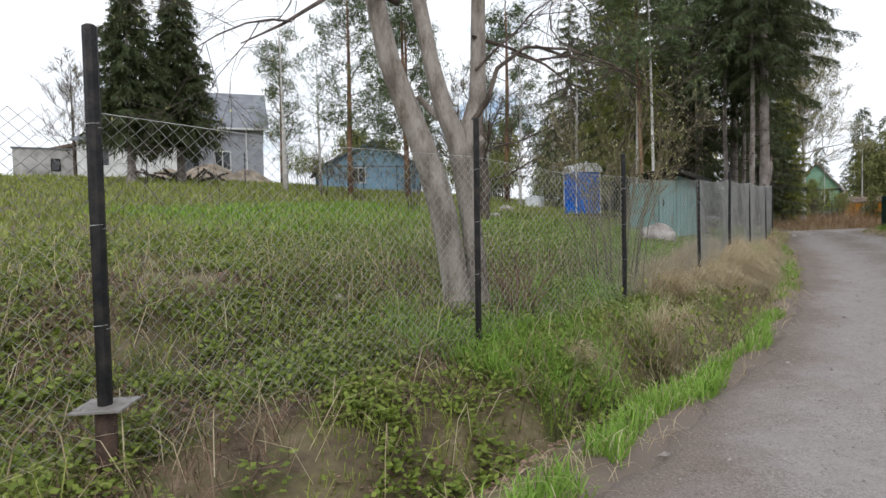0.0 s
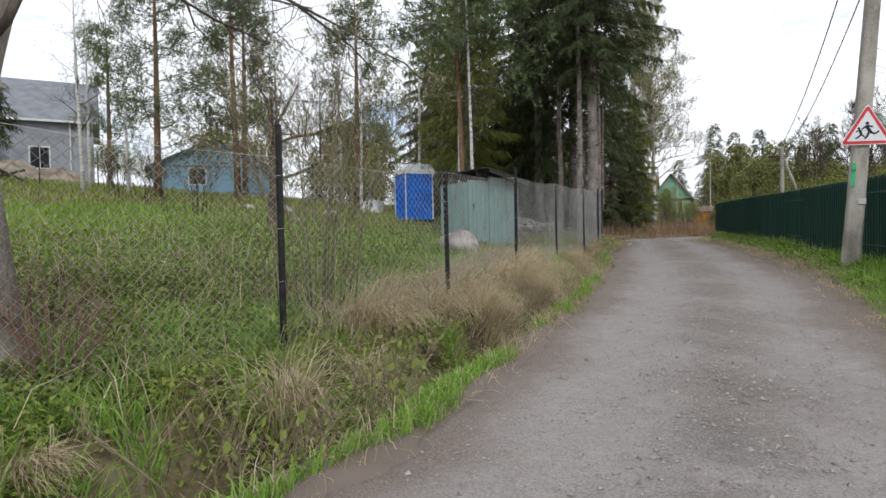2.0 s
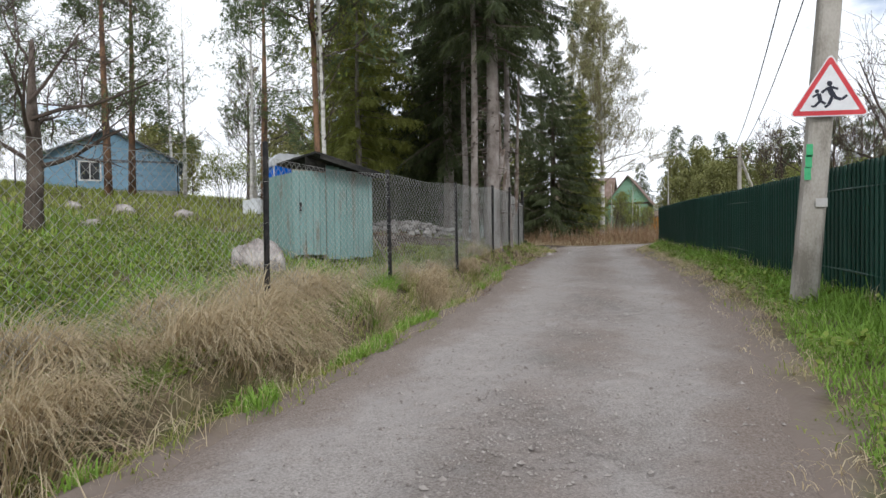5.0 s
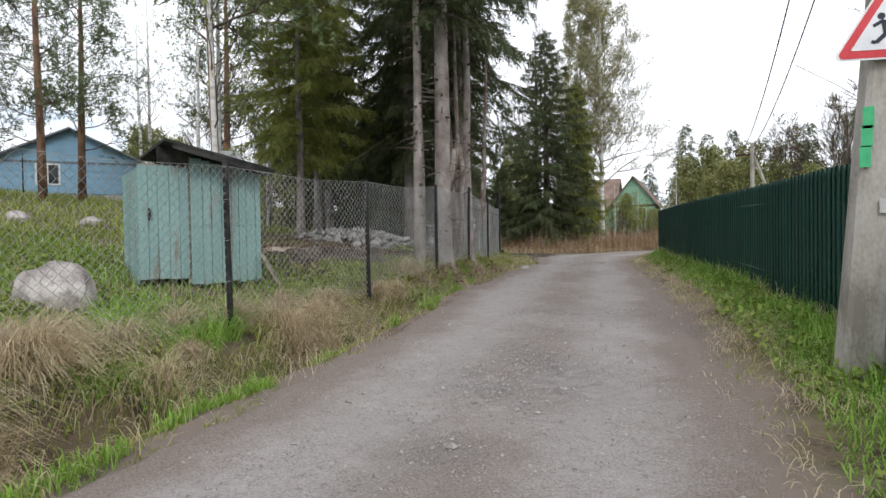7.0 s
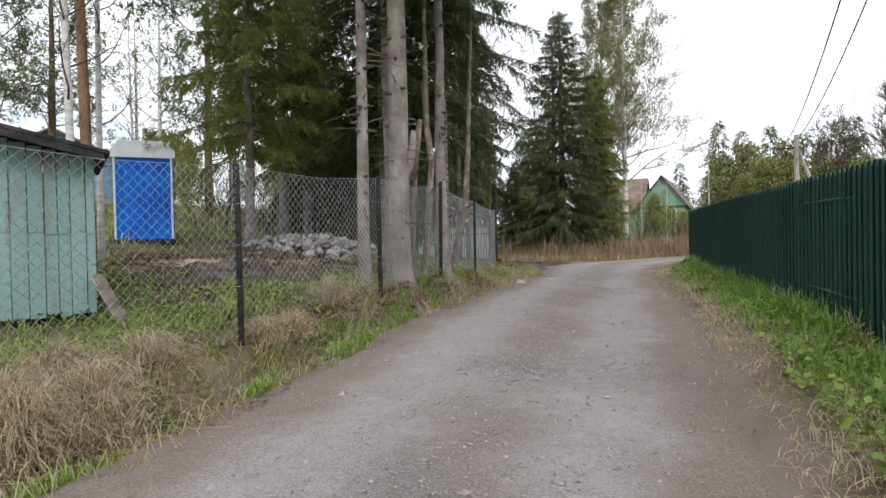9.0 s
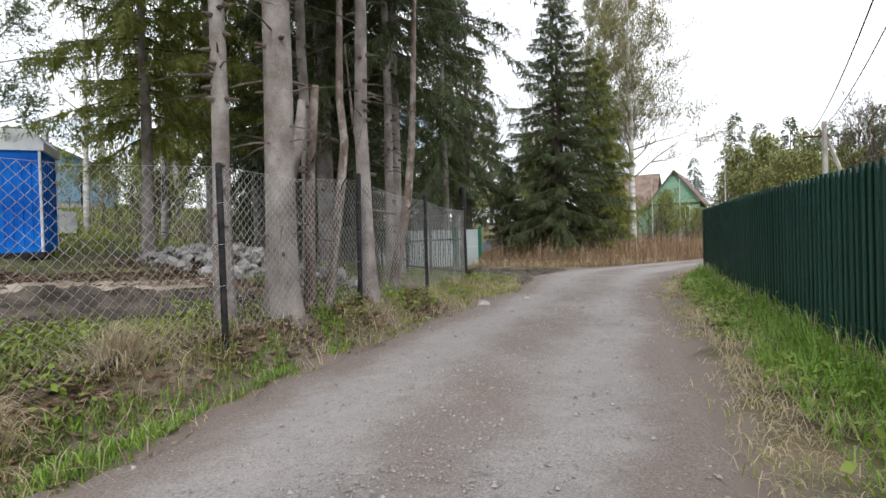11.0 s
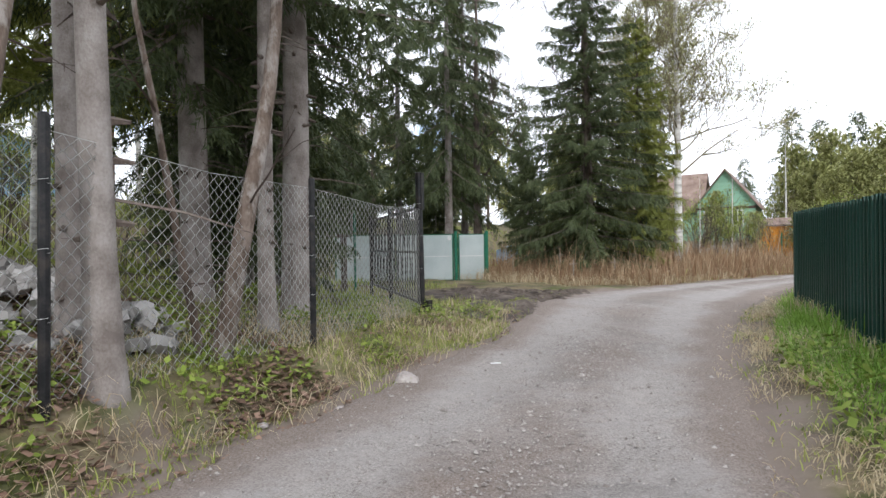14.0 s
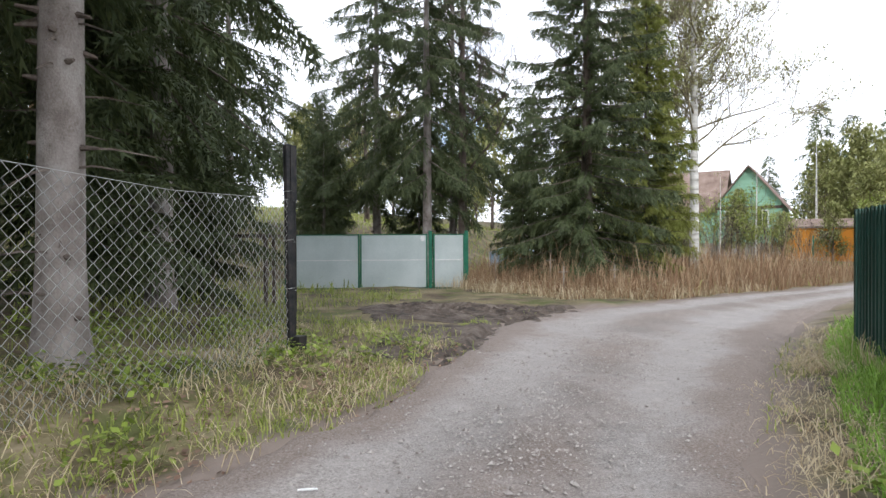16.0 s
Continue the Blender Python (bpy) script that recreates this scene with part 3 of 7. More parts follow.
def spruce(name, h, r, clear, width, label, needles=NEEDLE, bark=BARK_SPRUCE, branches=80, twigs=36, twig_len=0.34, droop=0.45, lean=(0, 0), dead=14, seed=1, group="spruces", sides=10, teeth=4):
    """A Norway spruce, built at the origin: trunk, dead lower limbs, limbs and needled crown."""
    g = np.random.default_rng(seed)
    e = thing(name, label, "spruce tree", group=group)
    zs = [-0.25, 0.0, 0.25, 0.8] + [0.8 + (h - 0.8) * k / 9 for k in range(1, 10)]
    rs = [r * 1.5, r * 1.35, r * 1.12] + [max(0.012, r * (1 - (z / h) ** 1.1)) for z in zs[3:]]
    trunk = Mesh().tube([(lean[0] * z + 0.02 * math.sin(z * 1.3 + seed), lean[1] * z + 0.02 * math.cos(z * 1.7 + seed), z) for z in zs], rs, sides)
    part("trunk", trunk, bark, e, smooth=True)
    limbs = Mesh()
    st, di, le, wi = [], [], [], []
    n = branches
    twigs = int(twigs * 2.3)
    for i in range(n):
        f = (i + g.uniform(0, 0.9)) / n
        z = clear + (h - clear - 0.15) * f ** 0.92
        L = width * (1 - f) ** 0.75 * g.uniform(0.65, 1.15) + 0.18
        if f < 0.12:
            L *= 0.6 + 3 * f
        a = i * 2.399 + g.uniform(-0.5, 0.5)
        dx, dy = math.cos(a), math.sin(a)
        dr = droop * (1 - f) ** 0.7 * g.uniform(0.6, 1.3)
        base = np.array([lean[0] * z, lean[1] * z, z])
        pts = []
        for q in (0, 0.25, 0.5, 0.75, 1.0):
            drop = -dr * L * (q ** 1.3) + 0.16 * L * max(0, q - 0.55) + (0.22 * L * q * f)
            pts.append(base + np.array([dx * L * q, dy * L * q, drop]))
        rad = 0.012 + 0.02 * r / 0.2 * (1 - f)
        limbs.tube(pts, [rad, rad * 0.8, rad * 0.6, rad * 0.4, 0.003], 3, cap=False)
        m = max(6, int(twigs * (L / width) ** 0.9))
        q = g.uniform(0.05, 1.0, m) ** 0.85
        idx = np.clip((q * 4).astype(int), 0, 3)
        P = np.array(pts)
        fr = (q * 4 - idx)[:, None]
        s0 = P[idx] * (1 - fr) + P[idx + 1] * fr
        side = np.where(g.random(m) < 0.5, -1, 1)[:, None]
        along, across = np.array([dx, dy, 0.0]), np.array([-dy, dx, 0.0])
        d = along * g.uniform(0.3, 1.0, (m, 1)) + side * across * g.uniform(0.2, 1.0, (m, 1))
        d[:, 2] -= g.uniform(0.1, 1.3, m) * (0.5 + droop)
        st.append(s0)
        di.append(d)
        le.append(1.2 * twig_len * g.uniform(0.6, 1.3, (m, 1)) * (0.55 + 0.45 * (1 - f)) * (1.15 - 0.45 * q[:, None]))
        wi.append(np.full((m, 1), 0.085) * g.uniform(0.6, 1.4, (m, 1)) * (twig_len / 0.34))
    for i in range(dead):
        z = g.uniform(0.12, 1.0) * clear
        a = g.uniform(0, 6.28)
        L = g.uniform(0.15, 0.9)
        b = np.array([lean[0] * z, lean[1] * z, z])
        k = np.array([math.cos(a), math.sin(a), g.uniform(-0.3, 0.25)])
        limbs.tube([b, b + k * L * 0.5, b + k * L + np.array([0, 0, -0.06])], [0.014, 0.009, 0.003], 3, cap=False)
    for i in range(dead):
        z = g.uniform(0.05, 1.0) * clear
        a = g.uniform(0, 6.28)
        b = np.array([lean[0] * z, lean[1] * z, z])
        k = np.array([math.cos(a), math.sin(a), g.uniform(-0.3, 0.1)])
        limbs.tube([b + k * r * 0.7, b + k * (r + 0.03), b + k * (r + g.uniform(0.04, 0.12))], [0.03, 0.02, 0.012], 5)
    tagged(part("limb_work", limbs, BARK_DARK, e), kind="stuff")
    v = sprays(np.concatenate(st), np.concatenate(di), np.concatenate(le), np.concatenate(wi), teeth=teeth)
    part("crown", flat_mesh("crown", v, 3, needles), needles, e)
    return e


THIN = [0.0022]


def grow(wood, tips, p, d, length, r, depth, g, spread=0.7, kids=4, up=0.1, ratio=0.62, wander=0.18, sides=5):
    """A limb that bends and forks; the ends of the last twigs go into tips."""
    pts, rs = [p.copy()], [r]
    segs = 4 if depth > 0 else 2
    step = length / segs
    for i in range(segs):
        d = d + np.array([g.normal(0, wander), g.normal(0, wander), g.normal(0, wander) + up * 0.25])
        d = d / np.linalg.norm(d)
        p = p + d * step
        pts.append(p.copy())
        rs.append(max(THIN[0], r * (1 - 0.64 / segs * (i + 1))))
    wood.tube(pts, rs, max(3, sides) if depth > 1 else 3, cap=False)
    if depth == 0:
        tips += pts[1:]
        return
    for k in range(kids):
        q = g.uniform(0.35, 1.0)
        i = min(3, int(q * 4))
        s = pts[i] + (pts[i + 1] - pts[i]) * (q * 4 - i)
        t = d + g.normal(0, spread, 3)
        t[2] += up
        grow(wood, tips, s, t / np.linalg.norm(t), length * ratio * g.uniform(0.7, 1.2), max(THIN[0], rs[i] * 0.55), depth - 1, g, spread, kids, up, ratio, wander, sides - 1)


def broadleaf(name, label, category, trunk_pts, trunk_r, limbs, bark, twig, leaf=None, leaf_size=0.03, leaf_share=1.0, seed=1, depth=2, kids=4, spread=0.6, up=0.15, ratio=0.62, group="", per_tip=1, jitter=0.08, wander=0.16):
    """A tree or shrub. trunk_pts: paths of its stems; limbs: (start, direction, length, radius) of the main limbs."""
    g = np.random.default_rng(seed)
    e = thing(name, label, category, group=group)
    for pts, rad in zip(trunk_pts, trunk_r):
        part("trunk" if len(trunk_pts) < 4 else "stem", Mesh().tube(pts, rad, 12 if rad[0] > 0.05 else 5), bark, e, smooth=True)
    wood, tips = Mesh(), []
    for s, d, L, r in limbs:
        d = np.array(d, float)
        grow(wood, tips, np.array(s, float), d / np.linalg.norm(d), L, r, depth, g, spread, kids, up, ratio, wander)
    tagged(part("twig_work", wood, twig, e), kind="stuff")
    if leaf:
        t = np.array(tips)
        t = t[g.random(len(t)) < leaf_share]
        t = np.repeat(t, per_tip, 0) + g.normal(0, jitter, (len(t) * per_tip, 3))
        me = leaves("foliage", t[:, 0], t[:, 1], t[:, 2], leaf_size * g.uniform(0.6, 1.3, len(t)), leaf, "", "", 0.2)
        part("foliage", me, leaf, e)
    return e


def round_tree(name, label, h, r, crown_r, bark, twig, leaf, leaf_size, seed, clear=0.3, n=16, share=1.0, per_tip=1, depth=2, kids=4, group="", lean=(0, 0), up=0.25, jitter=0.1, category="tree", ratio=0.62):
    """A slender tree with limbs all the way up."""
    g = np.random.default_rng(seed)
    pts = [(lean[0] * h * q + 0.05 * math.sin(3 * q + seed), lean[1] * h * q + 0.05 * math.cos(4 * q), h * q - 0.15 * (q == 0)) for q in (0, 0.12, 0.3, 0.5, 0.7, 0.85, 1)]
    rad = [r * 1.25, r, r * 0.85, r * 0.65, r * 0.42, r * 0.25, 0.008]
    limbs = []
    for i in range(n):
        q = clear + (1 - clear) * (i + g.uniform(0, 1)) / n * 0.97
        a = i * 2.4 + g.uniform(-0.6, 0.6)
        L = crown_r * (1.1 - 0.7 * (q - clear) / (1 - clear)) * g.uniform(0.6, 1.0)
        j = min(5, max(0, np.searchsorted([0, 0.12, 0.3, 0.5, 0.7, 0.85, 1], q) - 1))
        qs = [0, 0.12, 0.3, 0.5, 0.7, 0.85, 1]
        f = (q - qs[j]) / (qs[j + 1] - qs[j])
        s = np.array(pts[j]) * (1 - f) + np.array(pts[j + 1]) * f
        limbs.append((s, (math.cos(a), math.sin(a), 0.35 + up), L, max(0.006, r * 0.35 * (1.1 - q))))
    return broadleaf(name, label, category, [pts], [rad], limbs, bark, twig, leaf, leaf_size, share, seed, depth, kids, 0.55, up, ratio, group, per_tip, jitter)


def pine(name, label, h, r, clear, crown_r, seed, n=16, group="pines", lean=(0, 0)):
    """A Scots pine: bare trunk, few limbs, clumps of long needles."""
    g = np.random.default_rng(seed)
    e = thing(name, label, "pine tree", group=group)
    pts = [(lean[0] * h * q + 0.06 * math.sin(4 * q + seed), lean[1] * h * q, h * q - 0.2 * (q == 0)) for q in (0, 0.2, 0.4, 0.6, 0.8, 1)]
    part("trunk", Mesh().tube(pts, [r * 1.2, r, r * 0.85, r * 0.65, r * 0.4, 0.015], 10), BARK_PINE, e, smooth=True)
    wood, tips = Mesh(), []
    for i in range(n):
        q = clear + (1 - clear) * (i + g.uniform(0, 1)) / n * 0.98
        a = i * 2.4 + g.uniform(-0.6, 0.6)
        z = h * q
        grow(wood, tips, np.array([lean[0] * z, lean[1] * z, z]), np.array([math.cos(a), math.sin(a), 0.25]), crown_r * g.uniform(0.5, 1.0) * (1.15 - 0.6 * (q - clear) / (1 - clear)), 0.03, 1, g, 0.7, 8, 0.12, 0.6, 0.18)
    tagged(part("limb_work", wood, BARK_DARK, e), kind="stuff")
    t = np.repeat(np.array(tips), 11, 0)
    t = t + g.normal(0, 0.13, t.shape)
    d = g.normal(0, 1, t.shape)
    d[:, 2] += 0.4
    n2 = len(t)
    v = sprays(t, d, np.full((n2, 1), 0.27) * g.uniform(0.6, 1.3, (n2, 1)), np.full((n2, 1), 0.085), 0.1, 2)
    part("crown", flat_mesh("crown", v, 3, NEEDLE_PINE), NEEDLE_PINE, e)
    return e


def stand(e, x, y, turn=0.0, scale=1.0, dz=0.0):
    """Stands a thing that was built at the origin on the ground."""
    e.matrix_basis = pose(x, y, gz(x, y) + dz, 0, 0, turn) @ Matrix.Scale(scale, 4)
    return e


def again(e, x, y, turn=0.0, scale=1.0, dz=0.0):
    c = copy_thing(e, pose(x, y, gz(x, y) + dz, 0, 0, turn))
    c.scale = (scale,) * 3
    return c


# ---------------------------------------------------------------- ground and road
def spaced(*runs):
    return np.concatenate([np.arange(a, b, s) for a, b, s in runs])


gx = spaced((-420, -80, 40), (-80, -40, 5), (-40, -12, 0.7), (-12, -5, 0.25), (-5, 4, 0.11), (4, 8, 0.3), (8, 40, 2), (40, 400, 40), (400, 441, 40))
gy = spaced((-300, -40, 40), (-40, -6, 2), (-6, 32, 0.16), (32, 44, 0.3), (44, 90, 2.5), (90, 480, 40))
GX, GY = np.meshgrid(gx, gy)
ground = tagged(new("ground", grid_mesh("ground", GX, GY, ground_z(GX, GY) + 0.012 * np.sin(13 * GX + 5 * GY) * np.sin(11 * GY - 7 * GX), SOIL)), "uneven earth with moss, litter and sparse grass", "ground", kind="structure")

off_road = np.maximum(left_x(GY) - GX, GX - right_x(GY))
bare = np.clip(1.15 - off_road / (0.3 + 0.12 * np.sin(3.1 * GY) + 0.1 * np.sin(7.7 * GY + 2 * GX)) + rng.normal(0, 0.15, GX.shape), 0, 1)
ground.data.attributes.new("bare", "FLOAT", "POINT").data.foreach_set("value", bare.astype(np.float32).ravel())
ry = np.concatenate([np.arange(-40, -6, 1.0), np.arange(-6, 46, 0.08)])
rs = np.linspace(0, 1, 46)
RS, RY = np.meshgrid(rs, ry)
ragged = lambda y, k: 0.05 * np.sin(2.3 * y + k) + 0.04 * np.sin(6.1 * y + 2 * k) + 0.025 * np.sin(15.7 * y + 3 * k)  # noqa: E731
lo, hi = left_x(RY) - 0.02 + ragged(RY, 1.0), right_x(RY) + 0.05 + ragged(RY, 4.0)
RX = lo + (hi - lo) * RS
crown = 0.03 * np.sin(np.pi * RS)
ruts = -0.025 * (np.exp(-((RS - 0.3) / 0.09) ** 2) + np.exp(-((RS - 0.74) / 0.09) ** 2))
edge = -0.075 * (np.exp(-(RS / 0.03) ** 2) + np.exp(-((1 - RS) / 0.03) ** 2))
holes = np.zeros_like(RX)
for hx, hy, hw, hd in ((0.55, 8.2, 0.5, 0.03), (0.2, 12.6, 0.55, 0.05), (-0.4, 21.4, 0.35, 0.04), (0.9, 18.5, 0.45, 0.03), (0.1, 16.0, 0.6, 0.03), (-1.2, 25.0, 0.7, 0.04), (0.6, 5.0, 0.6, 0.025)):
    holes -= hd * np.exp(-(((RX - hx) / (hw * 1.3)) ** 2 + ((RY - hy) / hw) ** 2))
rough = 0.006 * np.sin(7.3 * RX + 2.1 * RY) * np.sin(5.9 * RY - RX) + 0.004 * np.sin(17 * RX + 9 * RY) * np.sin(15 * RY) + 0.003 * rng.normal(0, 1, RX.shape)
RZ = road_z(RY) + crown + ruts + edge + holes + rough
road_me = grid_mesh("road", RX, RY, RZ, GRAVEL)
worn = np.exp(-((RS - 0.3) / 0.13) ** 2) + np.exp(-((RS - 0.74) / 0.11) ** 2)
side = np.exp(-(RS / 0.13) ** 2) + np.exp(-((1 - RS) / 0.12) ** 2)
drift = np.sin(2.1 * RX + 0.9 * RY + np.sin(1.3 * RY)) * np.sin(1.1 * RY - 0.7 * RX) + 0.6 * np.sin(4.7 * RX + 1.9 * RY) * np.sin(3.3 * RY + RX) + 0.4 * np.sin(9.1 * RX + 2.2 * np.sin(2.9 * RY)) * np.sin(7.3 * RY)
earthy = np.clip((0.85 - 1.15 * worn) * np.interp(RY, [-6, 4, 9, 15], [0.15, 0.3, 0.55, 0.8]) + 1.05 * side + 0.3 * drift + rng.normal(0, 0.1, RX.shape), 0, 1)
road_me.attributes.new("earthy", "FLOAT", "POINT").data.foreach_set("value", earthy.astype(np.float32).ravel())
# darker down the middle, with depth in the potholes, and along the right edge
broken = np.exp(-((RS - 0.52) / 0.1) ** 2) * np.clip(0.45 + 0.55 * np.sin(1.9 * RY + 0.7) + 0.5 * np.sin(5.3 * RY + 3 * RX) + rng.normal(0, 0.25, RX.shape), 0, 1)
broken = np.clip(broken + 0.8 * np.clip(-holes / 0.03, 0, 1) * np.clip(0.5 + rng.normal(0, 0.35, RX.shape), 0, 1) + np.exp(-((RS - 0.93) / 0.05) ** 2) * np.interp(RY, [3, 7, 16, 18], [0, 0.6, 0.5, 0]), 0, 1)
road_me.attributes.new("broken", "FLOAT", "POINT").data.foreach_set("value", broken.astype(np.float32).ravel())
road = tagged(new("road", road_me), "worn unpaved grey gravel lane with wheel ruts", "road", kind="structure")


def road_top(x, y):
    s = np.clip((x - left_x(y)) / np.maximum(right_x(y) - left_x(y), 0.1), 0, 1)
    return road_z(y) + 0.03 * np.sin(np.pi * s) - 0.025 * (np.exp(-((s - 0.3) / 0.09) ** 2) + np.exp(-((s - 0.74) / 0.09) ** 2)) - 0.075 * (np.exp(-(s / 0.03) ** 2) + np.exp(-((1 - s) / 0.03) ** 2))


def pebbles(name, x, y, z, size, material, label, category):
    """Loose stones, each a squashed eight-faced lump."""
    n = len(x)
    a = rng.uniform(0, 6.28, n)
    s = size
    c = np.stack([x, y, z], -1)
    ux = np.stack([np.cos(a), np.sin(a), np.zeros(n)], -1) * (s * rng.uniform(0.7, 1.2, n))[:, None]
    uy = np.stack([-np.sin(a), np.cos(a), np.zeros(n)], -1) * (s * rng.uniform(0.5, 0.9, n))[:, None]
    uz = np.zeros((n, 3))
    uz[:, 2] = s * rng.uniform(0.35, 0.7, n)
    p = [c + ux, c + uy, c - ux, c - uy, c + uz]
    v = np.stack([p[0], p[1], p[4], p[1], p[2], p[4], p[2], p[3], p[4], p[3], p[0], p[4]], 1).reshape(-1, 3)
    return tagged(new(name, flat_mesh(name, v, 3, material)), label, category, kind="stuff")


n = 60000
py = rng.uniform(-4, 30, n)
ps = np.where(rng.random(n) < 0.5, rng.uniform(0.0, 1.0, n), np.clip(rng.normal(0.52, 0.12, n), 0, 1))
px = left_x(py) + (right_x(py) - left_x(py)) * ps
pebbles("gravel", px, py, road_top(px, py), rng.gamma(1.7, 0.0034, n) + 0.002, STONE_M, "loose pale and dark stones on the lane", "gravel")

# churned mud where vehicles turn in at the gate, and a dug strip behind the wire fence
def mound_sheet(name, cx, cy, rx_, ry_, height, material, label, category, turn=0.0, rough_=0.05, n=44, kind="structure"):
    a = np.linspace(-1, 1, n)
    U, V = np.meshgrid(a, a)
    rr = np.sqrt(U ** 2 + V ** 2)
    c, s = math.cos(radians(turn)), math.sin(radians(turn))
    X, Y = cx + (U * rx_) * c - (V * ry_) * s, cy + (U * rx_) * s + (V * ry_) * c
    edge_ = np.clip(1.05 - rr + 0.12 * np.sin(5 * np.arctan2(V, U)) + 0.06 * np.sin(11 * np.arctan2(V, U)), -0.35, 1)
    Z = ground_z(X, Y) + height * np.sign(edge_) * np.abs(edge_) ** 0.7 + rough_ * np.clip(edge_, 0, 1) * (np.sin(9 * X + 4 * Y) * np.sin(8 * Y - 3 * X) + 0.6 * rng.normal(0, 1, X.shape))
    Z = np.where(edge_ < 0, ground_z(X, Y) - 0.15, Z)
    return tagged(new(name, grid_mesh(name, X, Y, Z, material, smooth=False)), label, category, kind=kind)


mound_sheet("mud_patch", -4.6, 30.6, 2.1, 1.5, 0.10, MUD, "churned dark wet mud beside the lane", "mud", 25, 0.05, 60)
mound_sheet("mud_patch", -3.4, 28.0, 0.9, 1.6, 0.05, MUD, "churned dark wet mud beside the lane", "mud", 10, 0.02, 40)
mound_sheet("dug_earth", -5.0, 17.7, 2.1, 0.7, 0.2, MUD, "low ridge of freshly dug dark earth", "earth", 64, 0.04, 54)
mound_sheet("sand_patch", -6.15, 18.9, 1.7, 0.5, 0.06, SAND, "flattened patch of pale sand", "sand", 66, 0.01, 40)


# ---------------------------------------------------------------- wire fence along the lane
POST_TOP = [2.54, 2.38, 2.23, 2.05, 2.33, 2.30, 2.32, 2.45, 2.6, 2.5, 2.86]
WIRE_TOP = [2.05, 2.02, 1.95, 2.03, 2.18, 2.25, 2.3, 2.43, 2.53, 2.42, 2.37]
fence = thing("chain_link_fence", "sagging chain-link wire fence on black steel posts", "fence", (POSTS[0][0], POSTS[0][1], POST_Z[0]))
F0 = Vector((POSTS[0][0], POSTS[0][1], POST_Z[0]))
for i, (x, y) in enumerate(POSTS):
    base = Vector((x, y, gz(x, y) - 0.25)) - F0
    top = Vector((x + R.uniform(-0.03, 0.03), y + R.uniform(-0.02, 0.02), POST_TOP[i])) - F0
    rad = 0.042 if i == 0 else (0.045 if i == len(POSTS) - 1 else 0.03)
    m = Mesh().tube([base, base.lerp(top, 0.5), top, top + Vector((0, 0, 0.012))], [rad, rad, rad, rad * 0.6], 8)
    p = part("post", m, BLACK_PAINT, fence)
    # wraps of tie wire
    t = Mesh()
    for k in range(3):
        q = base.lerp(top, 0.4 + 0.2 * k)
        t.tube([q + Vector((rad * 1.15 * math.cos(a), rad * 1.15 * math.sin(a), 0.004 * a)) for a in np.linspace(0, 6.4, 9)], 0.0022, 3)
    tagged(part("tie_wire", t, ZINC, p), kind="stuff")
    if i == 0:
        pl = Mesh().box(-0.15, -0.13, 0.0, 0.15, 0.13, 0.012, Matrix.Translation(Vector((x, y, 0.33)) - F0) @ Euler((radians(3), radians(-2), 0.6)).to_matrix().to_4x4())
        part("base_plate", pl, PLATE_GREY, p, "flat grey steel plate on a rusty pipe stub")
        part("pipe_stub", Mesh().tube([base, Vector((x, y, 0.33)) - F0], 0.06, 10), RUSTY, p)
    if i == len(POSTS) - 1:
        part("hinge_block", Mesh().box(0.05, -0.05, 0, 0.13, 0.05, 0.12, Matrix.Translation(Vector((x, y, gz(x, y) + 0.1)) - F0)), BLACK_PAINT, p)
        part("end_cap", Mesh().box(-0.035, -0.035, 0, 0.035, 0.035, 0.5, Matrix.Translation(Vector((x, y, POST_TOP[i] - 0.5)) - F0)), BLACK_PAINT, p)


def chain_link(a, b, za0, za1, zb0, zb1, pitch=0.045, r=0.0027):
    """Zigzag wires hooked into each other between two posts."""
    a, b = np.array(a), np.array(b)
    L = np.linalg.norm(b - a)
    cols = int(L / pitch)
    rows = int(max(za1 - za0, zb1 - zb0) / pitch) + 1
    nrm = np.array([-(b - a)[1], (b - a)[0]]) / L
    V, Fc = [], []
    k = np.arange(rows + 1)
    for c in range(cols):
        f = (c + 0.5 + 0.5 * np.where(((k + c) % 2) == 0, -1, 1)) / cols
        s = k / rows
        z0, z1 = za0 + (zb0 - za0) * f, za1 + (zb1 - za1) * f
        z = z0 + (z1 - z0) * s - 0.05 * np.sin(np.pi * f) * s
        bow = 0.03 * np.sin(np.pi * f * 2 + c * 0.01) * np.sin(np.pi * s) + 0.004 * np.where((k + c) % 2 == 0, -1, 1)
        P = np.stack([a[0] + (b - a)[0] * f + nrm[0] * bow, a[1] + (b - a)[1] * f + nrm[1] * bow, z], -1)
        n0 = len(V) * 3 * (rows + 1)
        ring = np.array([[1, 0, 0.5], [-1, 0, 0.5], [0, 0, -1.0]]) * r
        off = np.stack([ring[:, 0] * nrm[0] + ring[:, 1], ring[:, 0] * nrm[1], ring[:, 2]], -1)
        V.append((P[:, None, :] + off[None]).reshape(-1, 3))
        i = np.arange(rows)[:, None] * 3 + np.arange(3)[None]
        j = np.arange(rows)[:, None] * 3 + (np.arange(3)[None] + 1) % 3
        Fc.append(np.stack([i, j, j + 3, i + 3], -1).reshape(-1, 4) + n0)
    return np.concatenate(V), np.concatenate(Fc)


